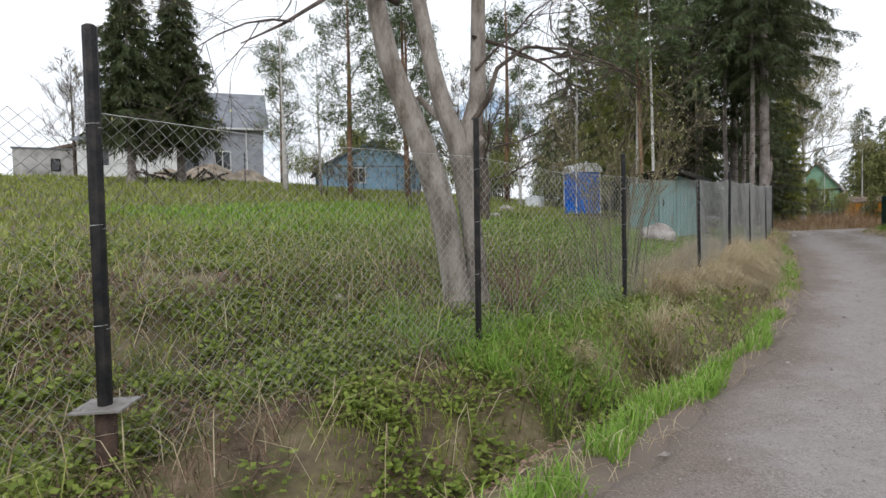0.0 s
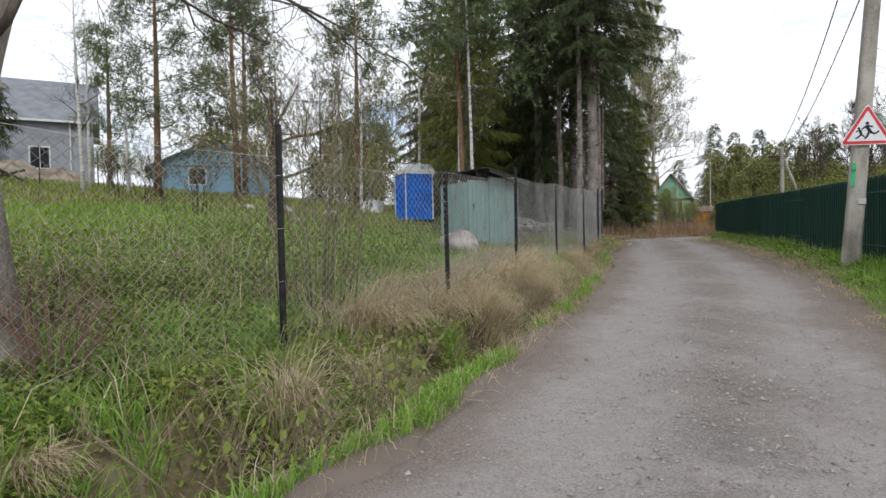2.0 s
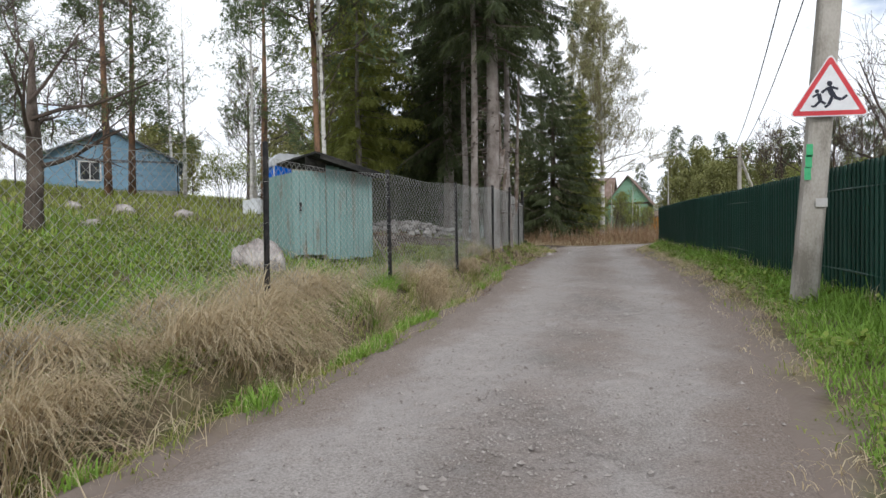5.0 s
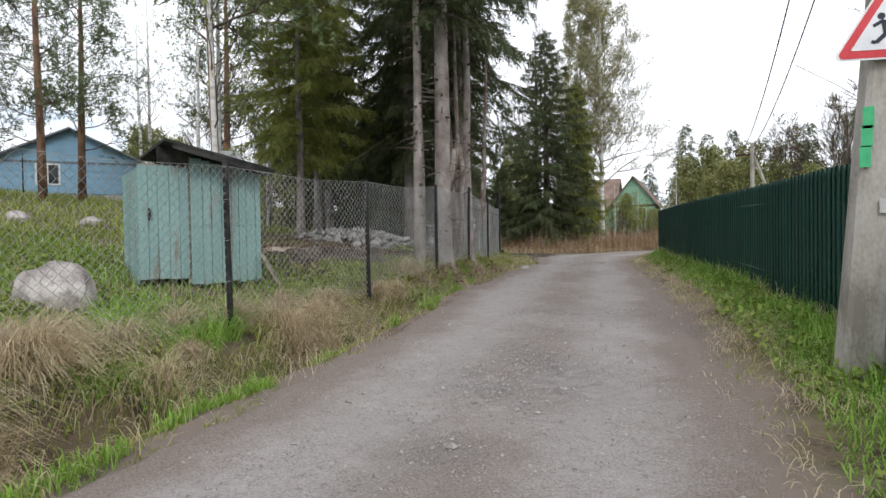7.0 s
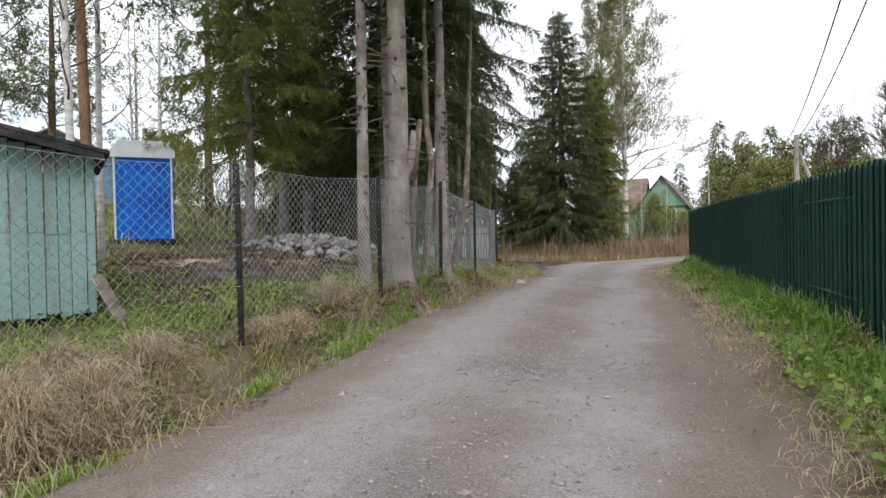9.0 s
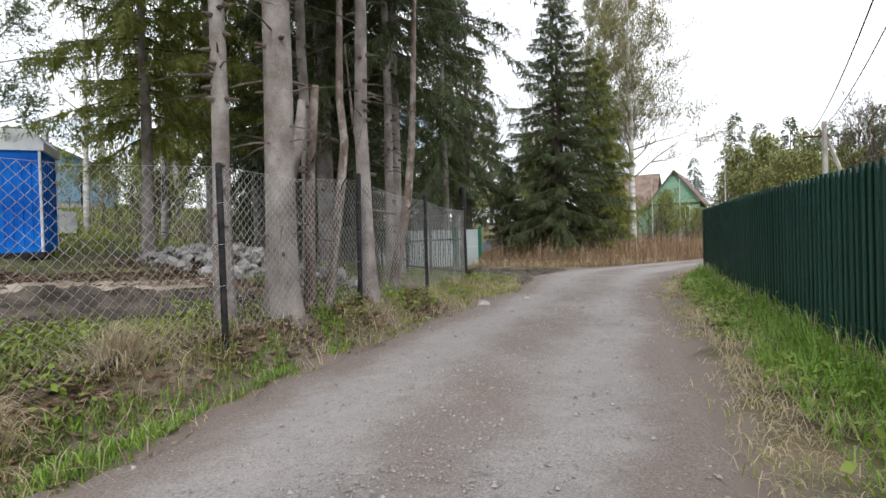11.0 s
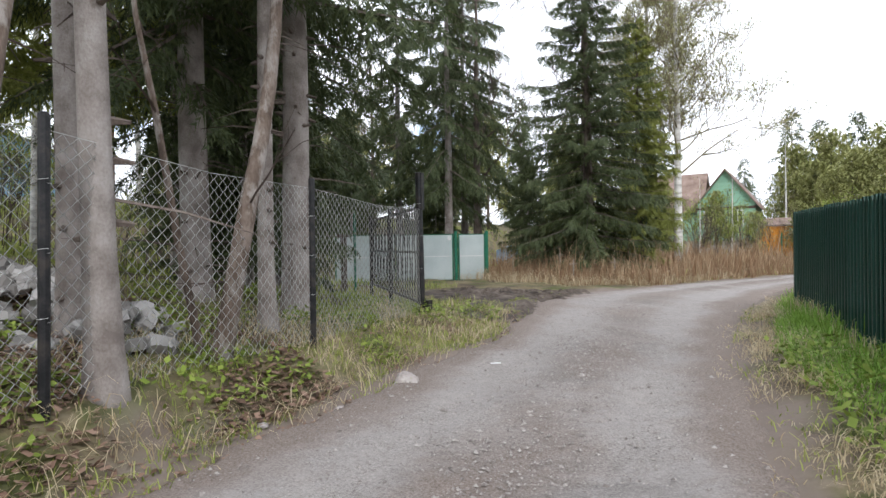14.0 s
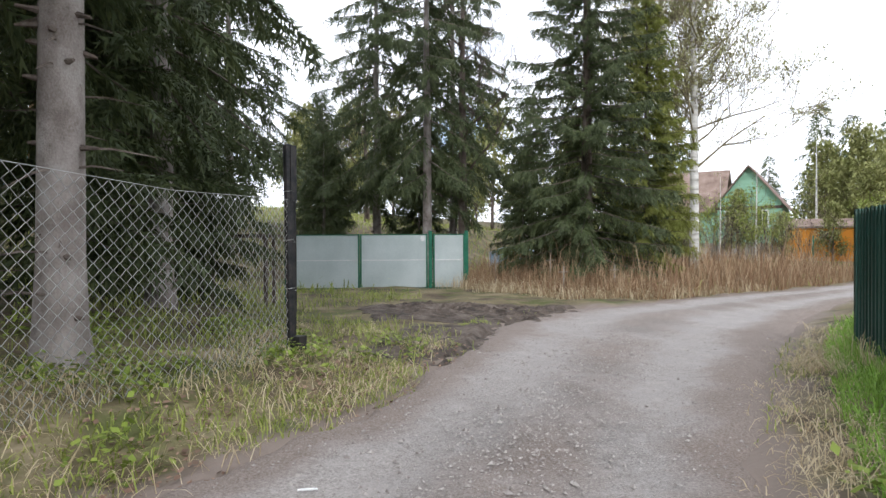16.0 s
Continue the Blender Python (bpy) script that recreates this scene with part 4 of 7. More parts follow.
def quads(name, v, q, material):
    me = bpy.data.meshes.new(name)
    me.vertices.add(len(v))
    me.vertices.foreach_set("co", v.astype(np.float32).ravel())
    me.loops.add(q.size)
    me.loops.foreach_set("vertex_index", q.astype(np.int32).ravel())
    me.polygons.add(len(q))
    me.polygons.foreach_set("loop_start", np.arange(0, q.size, 4, dtype=np.int32))
    me.polygons.foreach_set("loop_total", np.full(len(q), 4, dtype=np.int32))
    me.materials.append(material)
    me.update(calc_edges=True)
    return me


for i in range(len(POSTS) - 1):
    a, b = POSTS[i], POSTS[i + 1]
    v, q = chain_link(a, b, gz(*a) + 0.06, WIRE_TOP[i], gz(*b) + 0.06, WIRE_TOP[i + 1])
    part("wire_netting", quads("wire_netting", v - np.array(F0), q, ZINC), ZINC, fence, "diamond wire netting")
    tw = Mesh().tube([Vector((*a, WIRE_TOP[i])) - F0, Vector(((a[0] + b[0]) / 2, (a[1] + b[1]) / 2, (WIRE_TOP[i] + WIRE_TOP[i + 1]) / 2 - 0.05)) - F0, Vector((*b, WIRE_TOP[i + 1])) - F0], 0.0025, 3)
    part("top_wire", tw, ZINC, fence)
# the run before the first post, out of sight at the start
v, q = chain_link((-5.4, -4.6), POSTS[0], -0.1, 2.1, -0.05, WIRE_TOP[0])
part("wire_netting", quads("wire_netting", v - np.array(F0), q, ZINC), ZINC, fence, "diamond wire netting")

# forged gate standing open behind the last post
g0, g1 = Vector((-3.85, 25.45, 1.02)), Vector((-6.95, 28.65, 1.1))
gate = thing("metal_gate", "open black wrought-iron gate leaf with scrolled bars", "gate", g0)
gd = (g1 - g0)
gl = gd.length
gm = Matrix.Rotation(math.atan2(gd.y, gd.x), 4, "Z")
part("rail", Mesh().box(0, -0.02, 0.06, gl, 0.02, 0.1, gm), BLACK_PAINT, gate)
part("rail", Mesh().box(0, -0.02, 0.75, gl, 0.02, 0.78, gm), BLACK_PAINT, gate)
part("rail", Mesh().box(0, -0.02, 1.36, gl, 0.02, 1.4, gm), BLACK_PAINT, gate)
for x in (0.0, gl * 0.5, gl):
    part("gate_post", Mesh().box(x - 0.03, -0.03, -0.2, x + 0.03, 0.03, 1.5, gm, 0.008), BLACK_PAINT, gate)
nb = 26
for i in range(nb):
    x = gl * (i + 0.5) / nb
    wob = [(x + 0.035 * math.sin(q * 6.28 * (1 + i % 2)), 0, 0.1 + 1.28 * q) for q in np.linspace(0, 1, 9)]
    part("bar", Mesh().tube([gm @ Vector(p) for p in wob], 0.013, 4), BLACK_PAINT, gate)

# milky sheet gate at the end of the drive
pg_dir = Vector((0.83, 0.56, 0)).normalized()
pg0 = Vector((-7.64, 35.83, 0.72))
pgm = Matrix.Rotation(math.atan2(pg_dir.y, pg_dir.x), 4, "Z")


def sheet_panel(x0, x1, label, h=1.52, badge=False):
    w = x1 - x0
    e = thing("sheet_gate", label, "gate", Matrix.Translation(pg0 + pg_dir * x0) @ pgm, "sheet gates")
    part("sheet", Mesh().box(0.03, -0.006, 0.06, w - 0.03, 0.006, h - 0.03), POLY, e, "milky translucent polycarbonate sheet")
    for a, b, c, d in ((0, 0.04, 0, h), (w - 0.04, w, 0, h)):
        part("upright", Mesh().box(a, -0.022, c, b, 0.022, d, None, 0.005), GREEN_POST, e)
    for z in (0.02, h * 0.52, h - 0.04):
        part("rail", Mesh().box(0.04, -0.016, z, w - 0.04, -0.008, z + 0.025), GREEN_POST if z != h * 0.52 else WHITE_PAINT, e)
    if badge:
        n = 14
        vs = [(w - 0.13 + 0.06 * math.cos(6.283 * k / n), 0, h - 0.13 + 0.08 * math.sin(6.283 * k / n)) for k in range(n)]
        part("number_plate", Mesh().prism([(x, z) for x, _, z in vs], -0.03, -0.024), WHITE_PAINT, e, "small oval white number plate")
    return e


sheet_panel(-0.86, 0.0, "narrow wicket of milky sheet in a green frame")
sheet_panel(-2.85, -1.02, "wide gate leaf of milky sheet in a green frame", badge=True)
sheet_panel(-4.75, -2.87, "wide gate leaf of milky sheet in a green frame")
for x in (-0.94, 0.05):
    p = pg0 + pg_dir * x
    single("gate_post", Mesh().box(-0.05, -0.05, -0.3, 0.05, 0.05, 1.6, pgm, 0.012), GREEN_POST, "square green steel gate post", "post", at=p, group="gate posts")
plate = Mesh().tube([(0, 0, -0.2), (0, 0, 1.9)], 0.03, 8)
single("fence_post", plate, GREEN_POST, "thin green steel post", "post", at=(-8.1, 29.6, gz(-8.1, 29.6)))

# ---------------------------------------------------------------- dark green picket fence
PICKET = [(4.1, 3.0), (3.55, 9.0), (3.05, 13.2), (2.33, 17.9), (1.47, 22.6), (0.73, 28.4)]


def picket_len():
    out, acc = [0.0], 0.0
    for a, b in zip(PICKET, PICKET[1:]):
        acc += math.hypot(b[0] - a[0], b[1] - a[1])
        out.append(acc)
    return out


PL = picket_len()


def on_picket(s):
    x, y = float(np.interp(s, PL, [p[0] for p in PICKET])), float(np.interp(s, PL, [p[1] for p in PICKET]))
    i = min(len(PL) - 2, max(0, int(np.searchsorted(PL, s)) - 1))
    a, b = PICKET[i], PICKET[i + 1]
    return x, y, math.atan2(b[1] - a[1], b[0] - a[0])


def slat_mesh():
    """A pressed steel slat with folded edges and a rounded top."""
    w = 0.048
    ys = [(-w, 0.0), (-w, 0.012), (-w * 0.55, 0.012), (-w * 0.3, 0.003), (w * 0.3, 0.003), (w * 0.55, 0.012), (w, 0.012), (w, 0.0)]
    vs, fs = [], []
    for z, k in ((0, 1), (0.965, 1), (0.985, 0.86), (1.0, 0.5)):
        vs += [(x * k, y, z) for x, y in ys] + [(x * k, y - 0.004, z) for x, y in ys]
    n = 16
    for lev in range(3):
        for i in range(7):
            a = lev * n + i
            fs.append((a, a + 1, a + 1 + n, a + n))
            b = lev * n + 8 + i
            fs.append((b, b + n, b + n + 1, b + 1))
    return data_of("slat", vs, fs, GREEN_METAL)


picket = thing("picket_fence", "dark green steel picket fence beside the lane", "fence", (PICKET[-1][0], PICKET[-1][1], gz(*PICKET[-1])))
PK0 = picket.matrix_basis.translation.copy()
SLAT = slat_mesh()


def picket_top(y):
    return 2.15 + 0.008 * (y - 12)


def put_slat(x, y, a):
    z0 = gz(x, y) + 0.05
    ob = part("slat", SLAT, GREEN_METAL, picket)
    h = picket_top(y) - z0 + R.uniform(-0.008, 0.008)
    ob.matrix_basis = Matrix.Translation(Vector((x, y, z0)) - PK0) @ Matrix.Rotation(a + math.pi + R.uniform(-0.03, 0.03), 4, "Z") @ Matrix.Rotation(R.uniform(-0.004, 0.004), 4, "Y") @ Matrix.Diagonal((1, 1, h, 1))


s = 2.0
while s < PL[-1]:
    x, y, a = on_picket(s)
    put_slat(x, y, a)
    s += 0.118
# the corner and the return to the side of the lane
for k in range(34):
    q = k * 0.118
    ang = 1.7 - min(q / 0.5, 1.0) * 1.25
    if k == 0:
        cx, cy = PICKET[-1]
    cx, cy = cx + 0.118 * math.cos(ang), cy + 0.118 * math.sin(ang)
    put_slat(cx, cy, ang)
s = 1.9
while s < PL[-1]:
    s2 = min(s + 2.4, PL[-1])
    (x, y, a), (x2, y2, _) = on_picket(s), on_picket(s2)
    off = Vector((math.sin(a), -math.cos(a), 0)) * 0.035
    part("post", Mesh().box(-0.03, -0.03, gz(x, y) - 0.3, 0.03, 0.03, picket_top(y) - 0.05, Matrix.Translation(Vector((x, y, 0)) + off * 1.3 - PK0) @ Matrix.Rotation(a, 4, "Z")), GREEN_METAL, picket)
    for f in (0.22, 0.82):
        za, zb = gz(x, y) + f * (picket_top(y) - gz(x, y)), gz(x2, y2) + f * (picket_top(y2) - gz(x2, y2))
        part("rail", Mesh().tube([Vector((x, y, za)) + off * 0.7 - PK0, Vector((x2, y2, zb)) + off * 0.7 - PK0], 0.02, 4), GREEN_METAL, picket)
    s = s2 if s2 < PL[-1] else PL[-1] + 1

# ---------------------------------------------------------------- concrete pole, warning sign and cables
POLE_B, POLE_T = Vector((2.48, 12.9, gz(2.48, 12.9) - 0.4)), Vector((3.16, 12.95, 9.2))
pole = thing("utility_pole", "leaning weathered concrete power pole with scraps of paper", "utility pole", POLE_B)
pd = (POLE_T - POLE_B)
pm = Mesh()
for z0, z1, w0, w1 in ((0, pd.length, 0.135, 0.085),):
    q = pd.to_track_quat("Z", "Y").to_matrix().to_4x4()
    ring = [(-1, -0.75), (-0.75, -1), (0.75, -1), (1, -0.75), (1, 0.75), (0.75, 1), (-0.75, 1), (-1, 0.75)]
    vs = []
    for k in range(13):
        f = k / 12
        w = w0 + (w1 - w0) * f
        vs += [q @ Vector((a * w * 0.95, b * w, z1 * f)) for a, b in ring]
    fs = [(8 * k + i, 8 * k + (i + 1) % 8, 8 * k + 8 + (i + 1) % 8, 8 * k + 8 + i) for k in range(12) for i in range(8)]
    pm.add(vs, fs + [tuple(range(96, 104))])
part("shaft", pm, CONCRETE, pole)
part("crossarm", Mesh().box(-0.75, -0.04, 8.5, 0.55, 0.04, 8.58, Matrix.Translation((0.62, 0, 0))), RUSTY, pole)
for k, (zz, ww) in enumerate(((1.5, 0.035), (1.64, 0.04), (1.77, 0.03))):
    b = POLE_B.lerp(POLE_T, (zz + 0.4) / pd.length) - POLE_B
    part("sticker", Mesh().box(-0.128, -0.137, zz, -0.06, -0.132, zz + 0.15, Matrix.Translation((b.x, 0, 0.4))), GREEN_STICKER, pole, "torn green paper strip")
part("scrap", Mesh().box(-0.03, -0.137, 1.58, 0.09, -0.132, 1.68, Matrix.Translation((0.16, 0, 0))), DIRTY_WHITE, pole, "pale remains of a notice")

sign = thing("warning_sign", "triangular red-bordered white warning sign with running figures", "road sign", Matrix.Translation((2.735, 12.74, 2.68)) @ Euler((0, radians(1.5), radians(6))).to_matrix().to_4x4() @ Matrix.Scale(0.94, 4))


def rounded_tri(side, r, y0, y1):
    h = side * math.sqrt(3) / 2
    cs = [(-side / 2, 0, 210), (side / 2, 0, 330), (0, h, 90)]
    pts = []
    for x, z, mid in cs:
        ix, iz = x * (1 - 2 * r / side * 1.732), h / 3 + (z - h / 3) * (1 - 2 * r / side * 1.732)
        for a in (-60, -30, 0, 30, 60):
            t = radians(mid + a)
            pts.append((ix + r * math.cos(t), iz + r * math.sin(t)))
    return Mesh().prism(pts, y0, y1)


def shifted(m, dz):
    m.v = [(x, y, z + dz) for x, y, z in m.v]
    return m


part("panel", rounded_tri(0.9, 0.035, 0.0, 0.004), SIGN_WHITE, sign)
part("border", shifted(rounded_tri(0.85, 0.03, -0.003, 0.0), 0.014), SIGN_RED, sign)
part("field", shifted(rounded_tri(0.66, 0.008, -0.006, -0.003), 0.07), SIGN_WHITE, sign)


def bars(segments, name):
    m = Mesh()
    for x0, z0, x1, z1, w in segments:
        d = Vector((x1 - x0, 0, z1 - z0))
        nn = Vector((-d.z, 0, d.x)).normalized() * w * 1.4
        m.add([Vector((x0, -0.0085, z0)) + nn, Vector((x1, -0.0085, z1)) + nn, Vector((x1, -0.0085, z1)) - nn, Vector((x0, -0.0085, z0)) - nn], [(0, 1, 2, 3)])
    part(name, m, SIGN_BLACK, sign, "plain dark pictogram strokes")


def dot(cx, cz, r):
    m = Mesh()
    n = 12
    m.add([(cx + r * math.cos(6.283 * k / n), -0.0085, cz + r * math.sin(6.283 * k / n)) for k in range(n)], [tuple(range(n))])
    part("mark", m, SIGN_BLACK, sign)


bars([(-0.02, 0.36, 0.05, 0.23, 0.022), (0.05, 0.23, 0.13, 0.2, 0.014), (0.13, 0.2, 0.19, 0.25, 0.011), (0.03, 0.24, -0.01, 0.14, 0.014), (-0.01, 0.14, -0.05, 0.11, 0.011), (0.0, 0.36, 0.09, 0.33, 0.011), (-0.02, 0.35, -0.09, 0.29, 0.011)], "strokes")
bars([(-0.12, 0.28, -0.1, 0.19, 0.017), (-0.1, 0.19, -0.04, 0.15, 0.011), (-0.1, 0.19, -0.17, 0.12, 0.011), (-0.12, 0.28, -0.19, 0.24, 0.009), (-0.17, 0.12, -0.2, 0.13, 0.009)], "strokes")
dot(-0.005, 0.4, 0.032)
dot(-0.14, 0.31, 0.025)
part("bracket", Mesh().box(-0.2, 0.0, 0.2, 0.2, 0.03, 0.235), PLATE_GREY, sign)

FAR = Vector((5.0, 43.5, gz(5, 43.5)))
pole2 = thing("utility_pole", "distant braced concrete power pole", "utility pole", FAR)
part("shaft", Mesh().tube([(0, 0, -0.3), (0, 0, 5.6)], [0.13, 0.1], 8), CONCRETE, pole2)
part("brace", Mesh().tube([(1.9, 0.3, -0.2), (0.06, 0, 4.9)], [0.1, 0.08], 6), CONCRETE, pole2)
part("crossarm", Mesh().box(-0.8, -0.04, 4.95, 0.15, 0.04, 5.03), RUSTY, pole2)
for k, (ax, bx, az, bz) in enumerate(((0.1, -0.5, 8.65, 5.35), (0.75, -0.05, 8.9, 5.5))):
    a = Vector((POLE_T.x + ax, 12.95, az))
    b = Vector((FAR.x + bx, 43.5, FAR.z + bz - 0.2))
    far_on = a + (a - b) * 0.9
    pts = [a.lerp(b, q) - Vector((0, 0, 1.1 * 4 * q * (1 - q))) for q in np.linspace(0, 1, 17)]
    back_pts = [a.lerp(far_on, q) - Vector((0, 0, 0.8 * 4 * q * (1 - q) + 3.0 * q)) for q in np.linspace(0, 1, 9)]
    single("power_cable", Mesh().tube(back_pts[::-1] + pts[1:], 0.017, 5), CABLE, "black twisted overhead power cable", "cable", group="cables")

# ---------------------------------------------------------------- teal board shed
SH_L, SH_R = Vector((-5.12, 13.5, 0)), Vector((-4.26, 14.84, 0))
sd = (SH_R - SH_L)
sw = sd.length
sa = math.atan2(sd.y, sd.x)
sz = gz(-5.1, 14.4) - 0.02
shed = thing("shed", "small faded teal board shed with a sloping felt roof", "shed", Matrix.Translation((SH_L.x, SH_L.y, sz)) @ Matrix.Rotation(sa, 4, "Z"))
DOOR_W = 0.64


def roof_at(x, y=0.0):
    return 1.76 - (x - 0.5) * 0.21


def board(x0, x1, z0, z1, y=0.0, name="plank", turn=None):
    m = Mesh().box(x0 + 0.003, y - 0.011 + R.uniform(-0.003, 0.003), z0, x1 - 0.003, y + 0.011, z1, turn, 0.003)
    return part(name, m, TEAL, shed)


x = 0.0
while x < DOOR_W - 0.04:
    w = min(R.uniform(0.09, 0.15), DOOR_W - x)
    board(x, x + w, 0.06 + R.uniform(0, 0.03), 1.55 + R.uniform(-0.012, 0.012), -0.02)
    x += w
x = DOOR_W
while x < sw - 0.03:
    w = min(R.uniform(0.09, 0.16), sw - x)
    mid = 0.78 + R.uniform(-0.015, 0.015)
    board(x, x + w, 0.0 + R.uniform(-0.02, 0.03), mid - 0.004)
    board(x, x + w * 0.98, mid, roof_at(x + w) - 0.02, -0.008)
    x += w
for k in range(7):
    y0 = 0.02 + k * 0.16
    m = Mesh().box(sw - 0.02, y0 + 0.003, 0.0, sw, y0 + 0.155, roof_at(sw) - 0.02)
    part("plank", m, TEAL, shed)
    m = Mesh().box(0.0, y0 + 0.003, 0.0, 0.02, y0 + 0.155, 1.52)
    part("plank", m, TEAL, shed)
part("back_wall", Mesh().box(0, 1.14, 0, sw, 1.16, 1.5), TEAL, shed)
part("corner_post", Mesh().box(DOOR_W - 0.03, 0.012, 0, DOOR_W + 0.03, 0.07, 1.7), RAW_WOOD, shed)
part("lintel", Mesh().box(0.02, 0.02, 1.53, DOOR_W, 0.06, 1.58), RAW_WOOD, shed)
rs_ = Mesh()
x0, x1 = 0.26, sw + 0.12
rs_.add([(x0, -0.42, roof_at(x0) + 0.05), (x1, -0.3, roof_at(x1) + 0.05), (x1, 1.35, roof_at(x1) + 0.02), (x0, 1.35, roof_at(x0) + 0.02),
         (x0, -0.42, roof_at(x0) + 0.015), (x1, -0.3, roof_at(x1) + 0.015), (x1, 1.35, roof_at(x1) - 0.015), (x0, 1.35, roof_at(x0) - 0.015)],
        [(0, 1, 2, 3), (7, 6, 5, 4), (0, 4, 5, 1), (1, 5, 6, 2), (2, 6, 7, 3), (3, 7, 4, 0)])
roof = part("roof", rs_, FELT, shed, "black roofing felt, torn at the edge")
part("fascia", Mesh().add([(x0 + 0.1, -0.4, roof_at(x0) - 0.07), (x1 - 0.05, -0.3, roof_at(x1) - 0.05), (x1 - 0.05, -0.3, roof_at(x1) + 0.015), (x0 + 0.1, -0.4, roof_at(x0) + 0.012),
                          (x0 + 0.1, -0.38, roof_at(x0) - 0.07), (x1 - 0.05, -0.28, roof_at(x1) - 0.05), (x1 - 0.05, -0.28, roof_at(x1) + 0.015), (x0 + 0.1, -0.38, roof_at(x0) + 0.012)],
                         [(0, 1, 2, 3), (4, 7, 6, 5), (0, 4, 5, 1), (3, 2, 6, 7)]), FELT, shed)
# black sheet painted in for the shaded gap between door and roof
part("vent_panel", Mesh().add([(0.24, -0.035, 1.57), (DOOR_W - 0.02, -0.035, 1.57), (DOOR_W - 0.02, -0.035, roof_at(DOOR_W)), (0.24, -0.035, roof_at(0.24)), (0.24, -0.02, 1.57), (DOOR_W - 0.02, -0.02, 1.57), (DOOR_W - 0.02, -0.02, roof_at(DOOR_W)), (0.24, -0.02, roof_at(0.24))], [(0, 1, 2, 3), (7, 6, 5, 4), (0, 4, 5, 1), (1, 5, 6, 2), (2, 6, 7, 3), (3, 7, 4, 0)]), FELT, shed, "black sheet that stands for the dark gap under the eave")
part("door_handle", Mesh().box(0.12, -0.06, 0.85, 0.15, -0.03, 1.0), BLACK_PAINT, shed)
lean_b = Mesh()
lean_b.box(-0.12, -0.012, 0, 0.12, 0.012, 0.6, Matrix.Translation((0, 0, 0)) @ Euler((radians(-28), 0, 0)).to_matrix().to_4x4())
single("board", lean_b, RAW_WOOD, "weathered plank leaning against the shed", "board", at=Matrix.Translation((-3.98, 14.95, gz(-3.98, 14.95))) @ Matrix.Rotation(2.1, 4, "Z"))

# ---------------------------------------------------------------- portable toilet
TZ = gz(-9.15, 19.5)
toilet = thing("portable_toilet", "blue plastic portable toilet with a white roof", "portable toilet", Matrix.Translation((-9.56, 19.05, TZ)) @ Matrix.Rotation(radians(47), 4, "Z"))
TW, TD, TH = 1.12, 1.12, 1.74
body = Mesh()
body.box(0.03, 0.03, 0.08, TW - 0.03, TD - 0.03, TH, None, 0.03)
part("body", body, BLUE_PLASTIC, toilet)
part("base", Mesh().box(0, 0, 0, TW, TD, 0.1, None, 0.03), BLACK_PAINT, toilet, "dark skid base")
for a in range(4):
    cx, cy = (0.02 if a % 2 == 0 else TW - 0.06), (0.0 if a < 2 else TD - 0.04)
    part("corner_strip", Mesh().box(cx, cy, 0.1, cx + 0.04, cy + 0.04, TH, None, 0.008), WHITE_PLASTIC, toilet)
for k in range(7):
    xx = 0.12 + k * 0.13
    part("rib", Mesh().box(xx, 0.012, 0.2, xx + 0.06, 0.03, TH - 0.12, None, 0.01), BLUE_PLASTIC, toilet)
    part("rib", Mesh().box(TW - 0.03, xx, 0.2, TW - 0.012, xx + 0.06, TH - 0.12, None, 0.006), BLUE_PLASTIC, toilet)
    part("rib", Mesh().box(0.012, xx, 0.2, 0.03, xx + 0.06, TH - 0.12, None, 0.006), BLUE_PLASTIC, toilet)
part("band", Mesh().box(0.02, 0.006, 0.95, TW - 0.02, 0.03, 1.02), BLUE_PLASTIC, toilet)
rf = Mesh()
rf.prism([(-0.03, TH), (TW + 0.03, TH), (TW + 0.03, TH + 0.14), (TW * 0.86, TH + 0.34), (TW * 0.14, TH + 0.34), (-0.03, TH + 0.14)], -0.03, TD + 0.03)
part("roof", rf, WHITE_PLASTIC, toilet, "ribbed white plastic roof")
for k in range(4):
    xx = 0.22 + 0.22 * k
    part("roof_rib", Mesh().box(xx, 0.0, TH + 0.335, xx + 0.04, TD, TH + 0.355), WHITE_PLASTIC, toilet)
part("vent_pipe", Mesh().tube([(TW - 0.14, TD - 0.14, TH), (TW - 0.14, TD - 0.14, TH + 0.52)], 0.05, 10), WHITE_PLASTIC, toilet)


# ---------------------------------------------------------------- stones
def rock(name, size, seed, label, category="boulder", at=(0, 0, 0), material=BOULDER, group=""):
    bm = bmesh.new()
    bmesh.ops.create_icosphere(bm, subdivisions=4, radius=1)
    for v in bm.verts:
        c = v.co.copy()
        k = 1 + 0.22 * noise.noise(c * 1.1 + Vector((seed, 0, 0))) + 0.1 * noise.noise(c * 2.7 + Vector((0, seed, 0))) + 0.03 * noise.noise(c * 8)
        v.co = Vector((c.x * size[0] * k, c.y * size[1] * k, max(c.z, -0.5) * size[2] * k))
    me = bpy.data.meshes.new(name)
    bm.to_mesh(me)
    bm.free()
    me.materials.append(material)
    me.polygons.foreach_set("use_smooth", [True] * len(me.polygons))
    ob = new(name, me)
    ob.matrix_basis = at if isinstance(at, Matrix) else Matrix.Translation(at)
    return tagged(ob, label, category, group)


